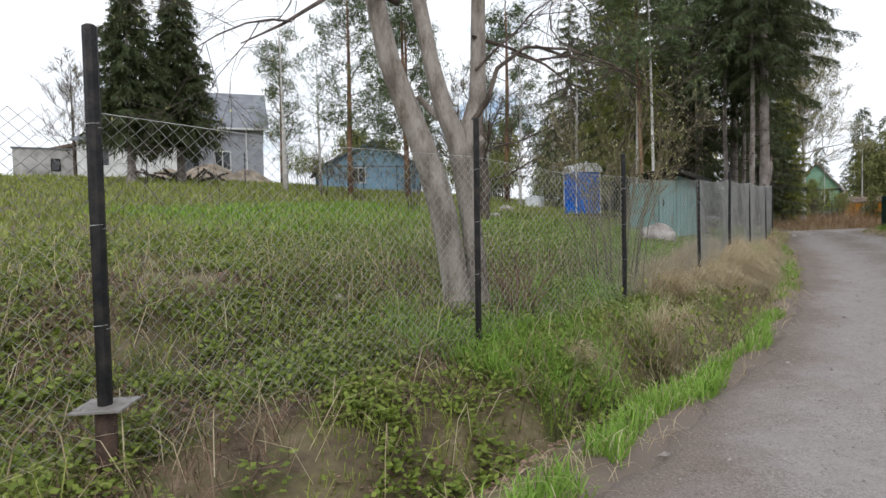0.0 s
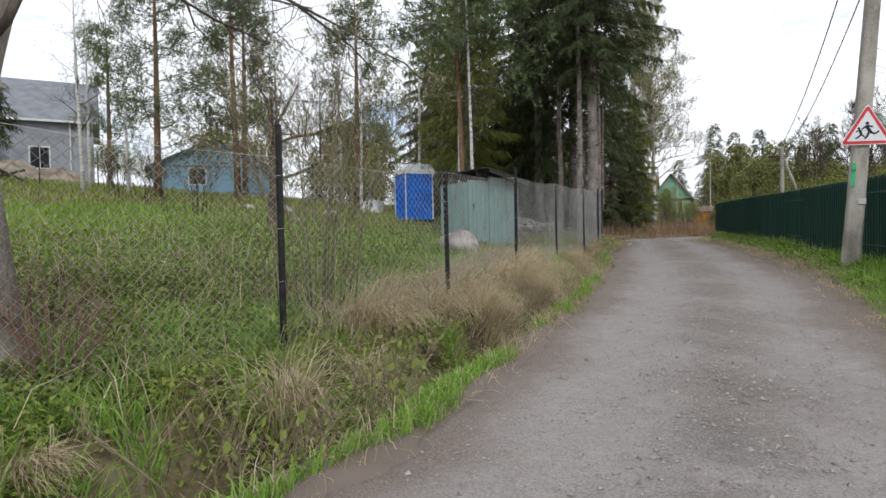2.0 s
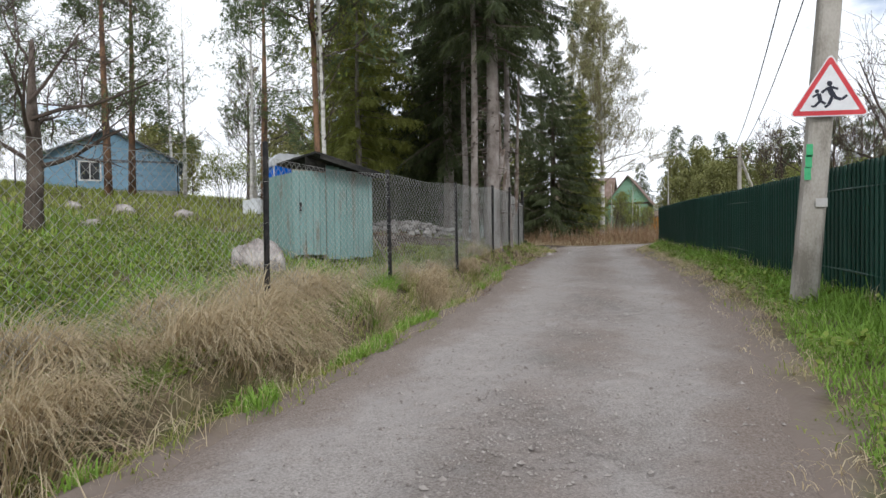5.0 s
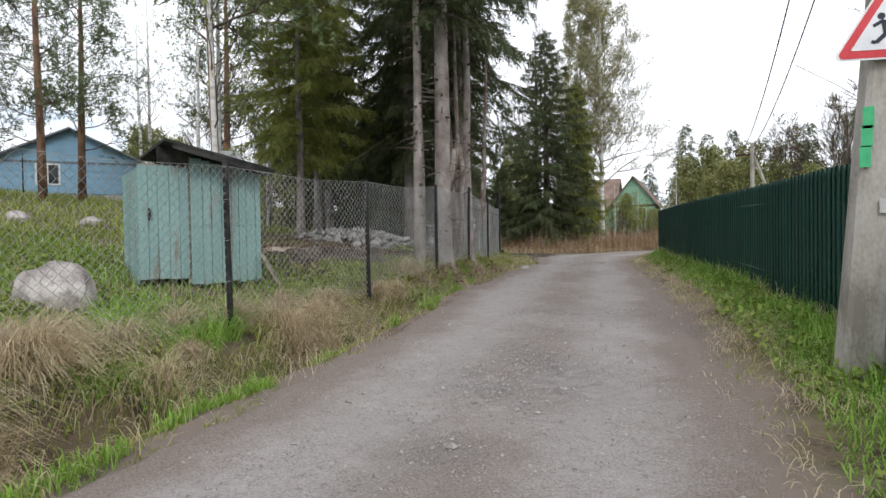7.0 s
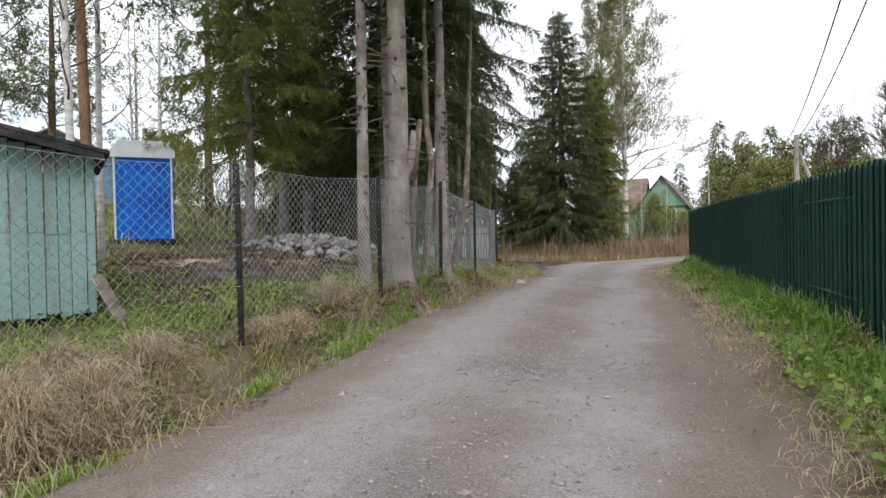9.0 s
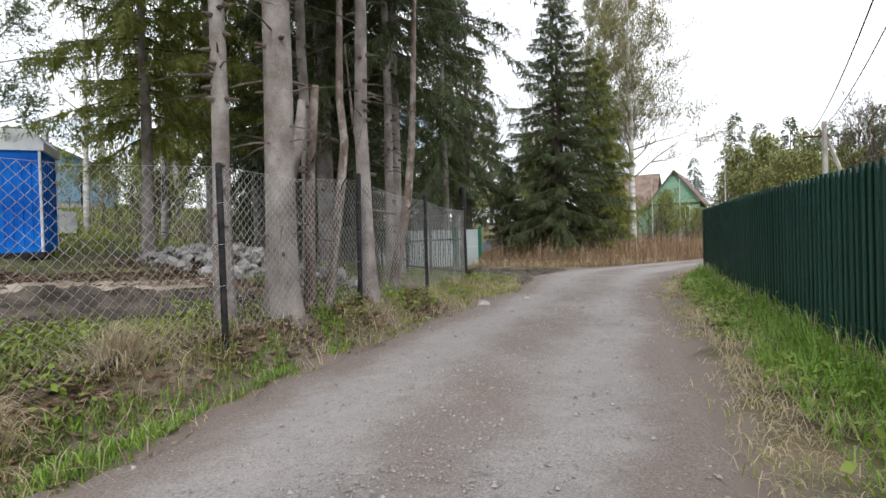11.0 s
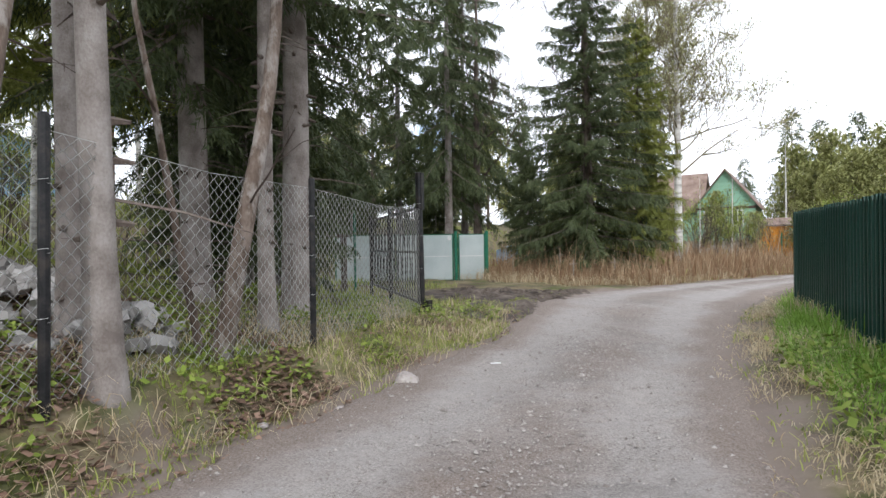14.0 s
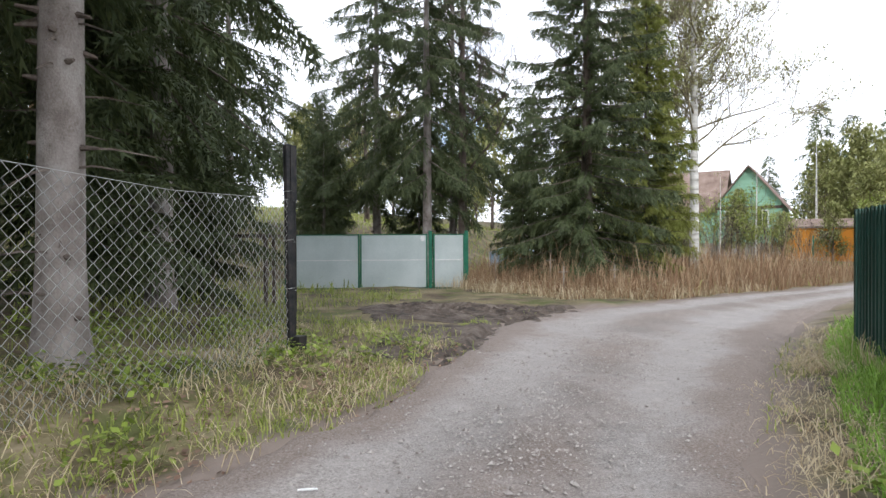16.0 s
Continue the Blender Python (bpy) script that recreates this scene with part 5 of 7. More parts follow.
rock("boulder", (0.46, 0.33, 0.38), 3.1, "pale grey granite boulder in the grass", at=(-4.85, 12.2, gz(-4.85, 12.2) + 0.1))
rock("boulder", (0.12, 0.09, 0.1), 9.1, "pale grey stone at the edge of the lane", at=(-2.33, 22.7, gz(-2.33, 22.7) + 0.03), group="stones by the lane")
for sx, sy, ss in ((-2.15, 22.2, 0.05), (-2.42, 21.9, 0.045), (-2.35, 23.5, 0.05), (-2.2, 24.1, 0.035), (-2.6, 21.3, 0.04), (-2.45, 23.2, 0.03)):
    rock("stone", (ss, ss * 0.8, ss * 0.5), sx * 7 + sy, "small pale stone at the edge of the lane", "stone", (sx, sy, gz(sx, sy) + 0.02), BOULDER, "stones by the lane")
for sx, sy, ss in ((-13.5, 17.5, 0.35), (-12.4, 18.6, 0.3), (-14.6, 16.8, 0.28), (-6.5, 8.5, 0.14), (-6.0, 1.6, 0.1), (-10.5, 14.0, 0.25)):
    rock("boulder", (ss, ss * 0.75, ss * 0.6), sx * 3 + sy, "rounded grey stone in the grass", at=(sx, sy, gz(sx, sy) + ss * 0.15), group="stones in the field")

rub = Mesh()
for k in range(330):
    a, q = R.uniform(0, 6.28), R.random() ** 0.6
    x, y = -6.0 + 2.3 * q * math.cos(a), 21.3 + 0.9 * q * math.sin(a)
    s = R.uniform(0.035, 0.12)
    m = Matrix.Translation((x, y, gz(x, y) + 0.35 * (1 - q) ** 0.8 + R.uniform(-0.02, 0.05))) @ Euler((R.uniform(-0.7, 0.7), R.uniform(-0.7, 0.7), R.uniform(0, 3))).to_matrix().to_4x4()
    rub.box(-s, -s * R.uniform(0.5, 0.9), -s * 0.5, s, s * 0.7, s * R.uniform(0.2, 0.5), m, s * 0.3)
new_r = new("rubble_heap", data_of("rubble_heap", rub.v, rub.f, RUBBLE))
tagged(new_r, "low heap of broken pale concrete and stones", "rubble", kind="stuff")

stick = Mesh().tube([(0, 0, 0.012), (0.04, 0.03, 0.014), (0.075, 0.06, 0.012)], [0.006, 0.007, 0.005], 5)
single("stick", stick, WHITE_PAINT, "short peeled pale stick on the gravel", "stick", at=(-1.9, 23.5, float(road_top(-1.9, 23.5)) + 0.01))


# ---------------------------------------------------------------- houses and what stands round them
def gable_house(name, label, at, w, d, wall_h, ridge_h, wall_mat, roof_mat, over=0.35, base_h=0.0, base_mat=None, boards=0, ridge_along="y"):
    """Walls, gables and a pitched roof. The front is y = 0 and faces -y; ridge_along tells the ridge's way."""
    e = thing(name, label, "house", at)
    t = 0.18
    if base_h:
        part("foundation", Mesh().box(0.06, 0.06, -0.6, w - 0.06, d - 0.06, base_h), base_mat, e)
    if ridge_along == "y":
        outline = [(0, base_h), (w, base_h), (w, wall_h), (w / 2, ridge_h), (0, wall_h)]
        part("wall", Mesh().prism(outline, 0, t), wall_mat, e)
        part("wall", Mesh().prism(outline, d - t, d), wall_mat, e)
        part("wall", Mesh().box(0, t, base_h, t, d - t, wall_h), wall_mat, e)
        part("wall", Mesh().box(w - t, t, base_h, w, d - t, wall_h), wall_mat, e)
        sl = (ridge_h - wall_h) / (w / 2)
        for sgn in (0, 1):
            a = [(-over, wall_h - over * sl), (w / 2, ridge_h), (w / 2, ridge_h + 0.1), (-over, wall_h - over * sl + 0.1)]
            if sgn:
                a = [(w - x, z) for x, z in a][::-1]
            part("roof", Mesh().prism(a, -over, d + over), roof_mat, e)
        if boards:
            z = base_h + 0.02
            while z < ridge_h - 0.25:
                h = boards
                x0 = 0 if z + h <= wall_h else (z + h - wall_h) / (ridge_h - wall_h) * w / 2
                part("board", Mesh().box(x0 + 0.02, -0.022, z, w - x0 - 0.02, -0.002, z + h - 0.02), wall_mat, e)
                z += h
    else:
        outline = [(0, base_h), (d, base_h), (d, wall_h), (d / 2, ridge_h), (0, wall_h)]
        turn = Matrix(((0, 1, 0, 0), (1, 0, 0, 0), (0, 0, 1, 0), (0, 0, 0, 1)))
        for x in (0, w - t):
            part("wall", Mesh().prism(outline, x, x + t, turn), wall_mat, e)
        part("wall", Mesh().box(t, 0, base_h, w - t, t, wall_h), wall_mat, e)
        part("wall", Mesh().box(t, d - t, base_h, w - t, d, wall_h), wall_mat, e)
        sl = (ridge_h - wall_h) / (d / 2)
        for sgn in (0, 1):
            a = [(-over, wall_h - over * sl), (d / 2, ridge_h), (d / 2, ridge_h + 0.1), (-over, wall_h - over * sl + 0.1)]
            if sgn:
                a = [(d - x, z) for x, z in a][::-1]
            part("roof", Mesh().prism(a, -over, w + over, turn), roof_mat, e)
        if boards:
            z = base_h + 0.02
            while z < wall_h - 0.05:
                part("board", Mesh().box(0.02, -0.022, z, w - 0.02, -0.002, z + boards - 0.02), wall_mat, e)
                z += boards
    return e


def house_window(e, x, z, w, h, y=-0.03, panes=2, frame_mat=WHITE_PAINT):
    m = Mesh()
    k = 0.08
    m.box(x - k, y - 0.03, z - k, x + w + k, y + 0.02, z).box(x - k, y - 0.03, z + h, x + w + k, y + 0.02, z + h + k)
    m.box(x - k, y - 0.03, z, x, y + 0.02, z + h).box(x + w, y - 0.03, z, x + w + k, y + 0.02, z + h)
    for i in range(1, panes):
        q = x + w * i / panes
        m.box(q - 0.03, y - 0.03, z, q + 0.03, y + 0.02, z + h)
    win = part("window", m, frame_mat, e)
    for i in range(panes):
        part("pane", Mesh().box(x + w * i / panes + 0.03, y - 0.012, z, x + w * (i + 1) / panes - 0.03, y - 0.004, z + h), GLASS, win)
    return win


def facing(x, y, z, ang):
    return Matrix.Translation((x, y, z)) @ Matrix.Rotation(radians(ang), 4, "Z")


# grey house on the rise
gh = gable_house("house", "grey-sided new house with a grey pitched roof", facing(-50.5, 22.0, 5.3, 52) @ Matrix.Scale(1.25, 4), 10.2, 8.0, 4.15, 7.1, GREY_SIDING, GREY_ROOF, 0.4, 0.1, CONCRETE, 0, "x")
house_window(gh, 7.05, 1.15, 0.95, 1.2)
house_window(gh, 3.2, 1.15, 0.95, 1.2)
part("downpipe", Mesh().tube([(9.1, -0.08, 0.1), (9.1, -0.08, 4.0)], 0.05, 6), WHITE_PAINT, gh)
part("gutter", Mesh().box(-0.3, -0.5, 3.83, 10.5, -0.38, 3.95), WHITE_PAINT, gh)
# white cabins and a lean-to beside it
cab = thing("site_cabin", "dirty white site cabin on blocks", "cabin", facing(-52.3, 16.7, 4.95, 60) @ Matrix.Scale(1.25, 4))
part("body", Mesh().box(0, 0, 0.15, 3.9, 2.3, 2.45, None, 0.05), DIRTY_WHITE, cab)
part("roof", Mesh().box(-0.08, -0.08, 2.45, 3.98, 2.38, 2.53), GREY_ROOF, cab)
house_window(cab, 2.0, 1.2, 0.35, 0.6, -0.03, 1, BLACK_PAINT)
part("block", Mesh().box(0.2, 0.2, -0.3, 3.7, 2.1, 0.15), RUSTY, cab)
cab2 = thing("veranda", "white unfinished veranda with dark openings", "veranda", facing(-50.2, 20.9, 5.1, 52) @ Matrix.Scale(1.25, 4))
part("wall", Mesh().box(0, -2.2, 0.5, 5.5, -2.05, 2.7), WHITE_PAINT, cab2)
part("floor", Mesh().box(0, -2.2, 0.2, 5.5, 0.5, 0.5), RUSTY, cab2)
part("roof", Mesh().add([(-0.3, -2.5, 2.6), (5.8, -2.5, 2.6), (5.8, 0.6, 3.4), (-0.3, 0.6, 3.4), (-0.3, -2.5, 2.7), (5.8, -2.5, 2.7), (5.8, 0.6, 3.5), (-0.3, 0.6, 3.5)], [(3, 2, 1, 0), (4, 5, 6, 7), (0, 1, 5, 4), (1, 2, 6, 5), (2, 3, 7, 6), (3, 0, 4, 7)]), GREY_ROOF, cab2)
for x in (0.2, 1.9, 3.6, 5.2):
    part("pile", Mesh().box(x, -2.15, -0.5, x + 0.2, -1.95, 0.2), RAW_WOOD, cab2)
house_window(cab2, 0.9, 1.2, 0.8, 1.0, -2.23, 1)
shel = thing("shelter", "open timber shelter with a sloping brown roof", "shelter", facing(-55.3, 19.0, 5.2, 55) @ Matrix.Scale(1.25, 4))
part("roof", Mesh().add([(0, 0, 2.2), (5.5, 0, 3.6), (5.5, 4, 3.6), (0, 4, 2.2), (0, 0, 2.4), (5.5, 0, 3.8), (5.5, 4, 3.8), (0, 4, 2.4)], [(3, 2, 1, 0), (4, 5, 6, 7), (0, 1, 5, 4), (1, 2, 6, 5), (2, 3, 7, 6), (3, 0, 4, 7)]), BROWN_ROOF, shel)
for x, y in ((0.2, 0.2), (5.2, 0.2), (0.2, 3.7), (5.2, 3.7)):
    part("post", Mesh().box(x, y, -0.4, x + 0.15, y + 0.15, 2.2 + x * 0.25), RAW_WOOD, shel)
for hx, hy, hr, hh in ((-38.2, 23.4, 2.2, 1.25), (-36.0, 24.8, 1.6, 0.9), (-40.2, 21.5, 1.7, 0.9), (-54, 11.0, 4.5, 3.4), (-51, 12.5, 2.6, 1.8)):
    mound_sheet("soil_mound", hx, hy, hr, hr * 0.8, hh, SAND, "heap of dug sandy soil near the house", "heap", hx * 9, 0.04, 26, kind="")
junk = Mesh()
for k in range(26):
    x, y = -35.2 + R.uniform(-2.5, 2.5), 18.6 + R.uniform(-1.5, 2.0)
    m = Matrix.Translation((x, y, gz(x, y) + R.uniform(0.05, 0.45))) @ Euler((R.uniform(-0.3, 0.3), R.uniform(-0.5, 0.5), R.uniform(0, 3))).to_matrix().to_4x4()
    junk.box(-R.uniform(0.3, 1.0), -0.06, -0.05, R.uniform(0.3, 1.0), 0.06, 0.05, m)
tagged(new("timber_heap", data_of("timber_heap", junk.v, junk.f, BARK_DARK)), "dark heap of scrap timber beside the house", "timber", kind="stuff")
for k in range(9):
    x, y = -30.5 + k * 0.9 - 1.5, 12.0 + k * 2.4
    single("field_post", Mesh().tube([(0, 0, -0.3), (0, 0, 1.9)], 0.03, 5), BLACK_PAINT, "thin dark fence post on the rise", "post", at=(x, y, gz(x, y)), group="field posts")

# blue board house
bh = gable_house("house", "light blue board house with a slate gable roof", facing(-32.1, 28.25, 3.75, 48), 7.4, 8.0, 2.25, 4.05, BLUE_BOARD, SLATE, 0.45, 0.55, DIRTY_WHITE, 0.19, "y")
house_window(bh, 2.15, 1.1, 1.0, 1.0)
part("trim", Mesh().box(0, -0.05, 2.2, 7.4, -0.02, 2.32), SLATE, bh)
# white tank in the grass
tank = thing("water_tank", "white plastic tank standing in the field", "tank", (-12.9, 22.6, gz(-12.9, 22.6)))
part("body", Mesh().box(-0.4, -0.3, 0, 0.4, 0.3, 0.5, None, 0.08), WHITE_PLASTIC, tank)
part("lid", Mesh().tube([(0, 0, 0.5), (0, 0, 0.56)], 0.14, 12), WHITE_PLASTIC, tank)

# green house and orange outhouse beyond the bend
gr = gable_house("house", "green board dacha with a brown roof and tall gable", facing(-4.0, 62.0, 1.0, -3), 3.5, 6.0, 3.3, 5.5, GREEN_BOARD, BROWN_ROOF, 0.35, 0.9, CONCRETE, 0.2, "y")
house_window(gr, 0.5, 1.9, 0.55, 0.9)
house_window(gr, 2.2, 1.9, 0.55, 0.9)
part("frieze", Mesh().box(-0.05, -0.06, 2.95, 3.55, -0.02, 3.12), BARK_DARK, gr)
gr2 = gable_house("house", "low green wing under a rusty brown roof", facing(-9.05, 62.6, 1.0, -3), 5.1, 5.0, 3.1, 5.6, GREEN_BOARD, BROWN_ROOF, 0.3, 0.9, CONCRETE, 0.22, "x")
house_window(gr2, 1.0, 1.6, 0.6, 0.9)
house_window(gr2, 3.0, 1.6, 0.6, 0.9)
orr = gable_house("outhouse", "orange board outhouse with a low roof", facing(-0.25, 58.0, 0.95, 0), 3.9, 3.0, 1.75, 2.15, ORANGE, BROWN_ROOF, 0.12, 0.0, None, 0.16, "x")
house_window(orr, 1.6, 1.15, 0.35, 0.35, -0.03, 1, BLACK_PAINT)
# green netting fence across the end of the lane
nf = thing("mesh_fence", "pale green netting fence across the lane's end", "fence", (2.0, 50, gz(2, 50)))
for k in range(6):
    part("post", Mesh().tube([(k * 1.6 - 1.2, 0, -0.2), (k * 1.6 - 1.2, 0, 1.5)], 0.03, 6), GREEN_POST, nf)
v, q = chain_link((-1.2, 0), (6.8, 0), 0.05, 1.45, 0.05, 1.45, 0.12, 0.006)
part("wire_netting", quads("wire_netting", v, q, GREEN_POST), GREEN_POST, nf)
# pale blue covered things behind the wicket
bl = thing("covered_woodpile", "pale blue tarpaulin over stacked firewood", "woodpile", facing(-10.4, 43.0, 0.75, 20))
part("stack", Mesh().box(0.05, 0.05, 0, 1.75, 0.9, 0.8, None, 0.05), RAW_WOOD, bl)
part("cover", Mesh().prism([(0, 0.25), (1.8, 0.2), (1.8, 0.9), (1.2, 1.08), (0.5, 1.05), (0, 0.86)], -0.02, 0.97), PALE_BLUE, bl)
table = thing("bench_table", "dark outdoor table behind the wire fence", "table", facing(-8.6, 28.9, gz(-8.6, 28.9), 30))
part("tabletop", Mesh().box(-0.7, -0.35, 1.3, 0.7, 0.35, 1.36), BARK_DARK, table)
for x, y in ((-0.6, -0.28), (0.55, -0.28), (-0.6, 0.23), (0.55, 0.23)):
    part("leg", Mesh().box(x, y, 0, x + 0.06, y + 0.06, 1.3), BARK_DARK, table)
# stakes in the reeds
for x, y, h in ((-6.6, 35.6, 0.85), (-5.2, 35.9, 0.95), (-4.4, 34.6, 0.7), (-3.6, 36.0, 0.7)):
    st = thing("stake", "thin pale wooden cross-stake in the reeds", "stake", (x, y, gz(x, y)), "stakes")
    part("upright", Mesh().tube([(0, 0, -0.2), (0.01, 0, h)], 0.018, 5), RAW_WOOD, st)
    part("crosspiece", Mesh().tube([(-0.12, 0, h * 0.8), (0.12, 0, h * 0.82)], 0.012, 4), RAW_WOOD, st)

# ---------------------------------------------------------------- trees
# the old grey tree beside the fence
tb = (-4.88, 2.58)
tz = gz(*tb)


def world_path(*pts):
    return [Vector((x - tb[0], y - tb[1], z - tz)) for x, y, z in pts]


old = broadleaf("old_tree", "large old grey-barked tree forking into heavy limbs", "tree",
                [world_path((-4.93, 2.54, 0.05), (-4.93, 2.54, 0.35), (-4.95, 2.5, 0.7), (-4.99, 2.46, 1.1), (-5.03, 2.4, 1.5), (-5.1, 2.3, 1.95), (-5.2, 2.2, 2.36), (-5.34, 2.07, 2.86), (-5.48, 1.98, 3.33), (-5.6, 1.9, 4.06), (-5.75, 1.8, 5.5), (-5.9, 1.7, 7.5)),
                 world_path((-4.74, 2.74, 0.05), (-4.75, 2.74, 0.4), (-4.78, 2.72, 0.9), (-4.82, 2.66, 1.5), (-4.86, 2.6, 2.1), (-4.92, 2.52, 2.45), (-5.02, 2.44, 2.75), (-5.13, 2.36, 3.3), (-5.24, 2.28, 4.06), (-5.35, 2.3, 5.6), (-5.3, 2.4, 7.5)),
                 world_path((-4.85, 2.63, 1.95), (-4.83, 2.64, 2.3), (-4.78, 2.68, 2.6), (-4.72, 2.74, 2.9), (-4.71, 2.75, 3.4), (-4.7, 2.76, 4.05), (-4.6, 2.9, 5.6), (-4.4, 3.2, 7.4))],
                [[0.24, 0.19, 0.165, 0.16, 0.165, 0.16, 0.15, 0.14, 0.13, 0.115, 0.085, 0.03], [0.17, 0.14, 0.125, 0.13, 0.145, 0.13, 0.115, 0.1, 0.085, 0.06, 0.02], [0.1, 0.125, 0.12, 0.105, 0.095, 0.085, 0.06, 0.02]],
                [((0.2, 0.05, 2.9), (0.4, 0.5, 0.5), 1.4, 0.018), ((0.17, 0.05, 3.3), (0.4, 0.85, 0.25), 2.4, 0.024), ((0.2, 0.1, 3.9), (0.25, 1.0, 0.3), 2.8, 0.03),
                 ((-0.6, -0.3, 3.9), (-0.5, -0.6, 0.4), 2.4, 0.04), ((-0.7, -0.5, 4.8), (-0.6, 0.2, 0.7), 2.2, 0.04), ((-0.45, -0.2, 4.5), (0.1, -0.8, 0.6), 2.2, 0.035),
                 ((0.25, 0.4, 5.2), (0.5, 0.6, 0.5), 2.8, 0.04), ((-0.4, -0.2, 5.6), (-0.2, 0.6, 0.8), 2.4, 0.035), ((0.22, 0.2, 4.5), (0.9, 0.3, 0.25), 2.4, 0.025), ((0.24, 0.3, 4.8), (0.15, 1.0, 0.1), 3.4, 0.03), ((-0.6, -0.45, 4.3), (-0.2, -0.9, 0.15), 2.0, 0.035), ((0.55, 1.0, 3.35), (0.5, 0.8, -0.15), 1.6, 0.02), ((1.2, 2.3, 3.25), (0.3, 0.9, -0.2), 1.6, 0.016), ((0.9, 1.7, 3.35), (-0.5, 0.8, 0.1), 1.6, 0.018), ((1.6, 3.4, 3.0), (0.1, 0.9, -0.25), 1.3, 0.012), ((-0.5, -2.2, 3.0), (0.1, -0.8, -0.3), 1.2, 0.012), ((-0.6, -1.4, 3.5), (-0.4, -0.8, -0.1), 1.3, 0.015), ((0.4, 0.6, 3.2), (0.8, 0.1, -0.35), 1.2, 0.016)],
                BARK_GREY, TWIG, BUD, 0.022, 0.5, 5, 3, 4, 0.55, -0.08, 0.62, per_tip=1, jitter=0.02)
old.matrix_basis = Matrix.Translation((tb[0], tb[1], tz))
part("limb", Mesh().tube([(0.17, 0.02, 2.3), (0.3, 0.15, 2.55), (0.36, 0.3, 2.95), (0.5, 0.8, 3.3), (0.8, 1.5, 3.38), (1.15, 2.2, 3.28), (1.45, 3.0, 3.12), (1.7, 3.9, 2.85)], [0.04, 0.034, 0.028, 0.023, 0.019, 0.015, 0.01, 0.004], 7), BARK_DARK, old, smooth=True)
part("limb", Mesh().tube([(-0.55, -0.45, 3.7), (-0.6, -0.9, 3.75), (-0.6, -1.5, 3.5), (-0.5, -2.3, 2.95), (-0.35, -2.9, 2.6)], [0.04, 0.032, 0.024, 0.014, 0.005], 6), BARK_DARK, old, smooth=True)
# stubs and burrs on the trunk
part("burr", Mesh().tube([(-0.2, -0.15, 2.35), (-0.42, -0.28, 2.62)], [0.05, 0.035], 8), BARK_GREY, old)
part("burr", Mesh().tube([(0.15, 0.05, 2.0), (0.26, 0.1, 2.1)], [0.07, 0.05], 8), BARK_GREY, old)

# dark apple tree in the field
ap = broadleaf("apple_tree", "bare dark-twigged apple tree in the field", "tree",
               [[(0, 0, -0.2), (0.02, 0, 0.5), (0.06, 0.02, 1.1), (0.0, 0.05, 1.7), (-0.1, 0.1, 2.4), (-0.05, 0.1, 3.6)]], [[0.2, 0.155, 0.14, 0.13, 0.09, 0.03]],
               [((0.02, 0, 1.2), (0.8, 0.5, 0.35), 1.9, 0.05), ((0.0, 0, 1.3), (-0.7, -0.3, 0.5), 1.7, 0.05), ((0, 0, 1.7), (0.5, -0.6, 0.7), 1.8, 0.045), ((0, 0, 1.9), (-0.3, 0.8, 0.7), 1.7, 0.045), ((-0.05, 0, 2.4), (0.4, 0.3, 0.9), 1.7, 0.04), ((-0.05, 0.1, 3.0), (-0.5, 0, 0.9), 1.5, 0.03), ((0, 0, 2.1), (1.0, 0.6, 0.25), 2.2, 0.045)],
               BARK_DARK, TWIG, BUD, 0.022, 0.5, 8, 3, 5, 0.65, 0.1, 0.6, jitter=0.03)
stand(ap, -10.0, 12.4)


def shrub(name, label, n, h, r, seed, bark, twig, leaf, leaf_size, share=1.0, per_tip=1, depth=2, kids=4, lean=0.35, jitter=0.05, category="shrub", group="shrubs"):
    g = np.random.default_rng(seed)
    stems, rads, limbs = [], [], []
    for i in range(n):
        a, q = g.uniform(0, 6.28), g.uniform(0, r)
        x, y = q * math.cos(a), q * math.sin(a)
        hh = h * g.uniform(0.6, 1.0)
        k = lean * g.uniform(0.3, 1.0)
        top = (x + math.cos(a) * k * hh, y + math.sin(a) * k * hh, hh * 0.75)
        mid = (x + math.cos(a) * k * hh * 0.35, y + math.sin(a) * k * hh * 0.35, hh * 0.4)
        stems.append([(x, y, -0.1), mid, top])
        rads.append([0.009, 0.007, 0.004])
        for s in (mid, top, ((mid[0] + top[0]) / 2, (mid[1] + top[1]) / 2, (mid[2] + top[2]) / 2)):
            limbs.append((s, (math.cos(a) * 0.5 + g.normal(0, 0.4), math.sin(a) * 0.5 + g.normal(0, 0.4), 1.0), hh * 0.3, 0.006))
    return broadleaf(name, label, category, stems, rads, limbs, bark, twig, leaf, leaf_size, share, seed, depth, kids, 0.5, 0.25, 0.6, group, per_tip, jitter)


stand(shrub("willow_shrub", "leafless olive willow shrub with pale catkins by the fence", 22, 2.9, 0.45, 4, TWIG_OLIVE, TWIG_OLIVE, BUD, 0.028, 0.8, 1, 2, 4, 0.26, 0.04), -3.95, 5.45)
stand(shrub("brier", "tangle of brown bare brier stems at the tree's foot", 22, 0.85, 0.2, 6, DEAD_LEAF, DEAD_LEAF, None, 0.02, 1, 1, 1, 3, 0.4), -4.25, 2.75)
low = shrub("sapling_shrub", "low leafing shrub on the ditch bank", 12, 0.9, 0.3, 12, TWIG_OLIVE, TWIG_OLIVE, SPRING, 0.045, 0.7, 1, 1, 3, 0.5)
stand(low, -2.45, 2.6)
for x, y, s in ((-2.3, 3.6, 1.0), (-2.6, 4.6, 0.8), (-3.1, 1.2, 0.8), (-2.5, 5.6, 0.6)):
    again(low, x, y, R.uniform(0, 360), s)
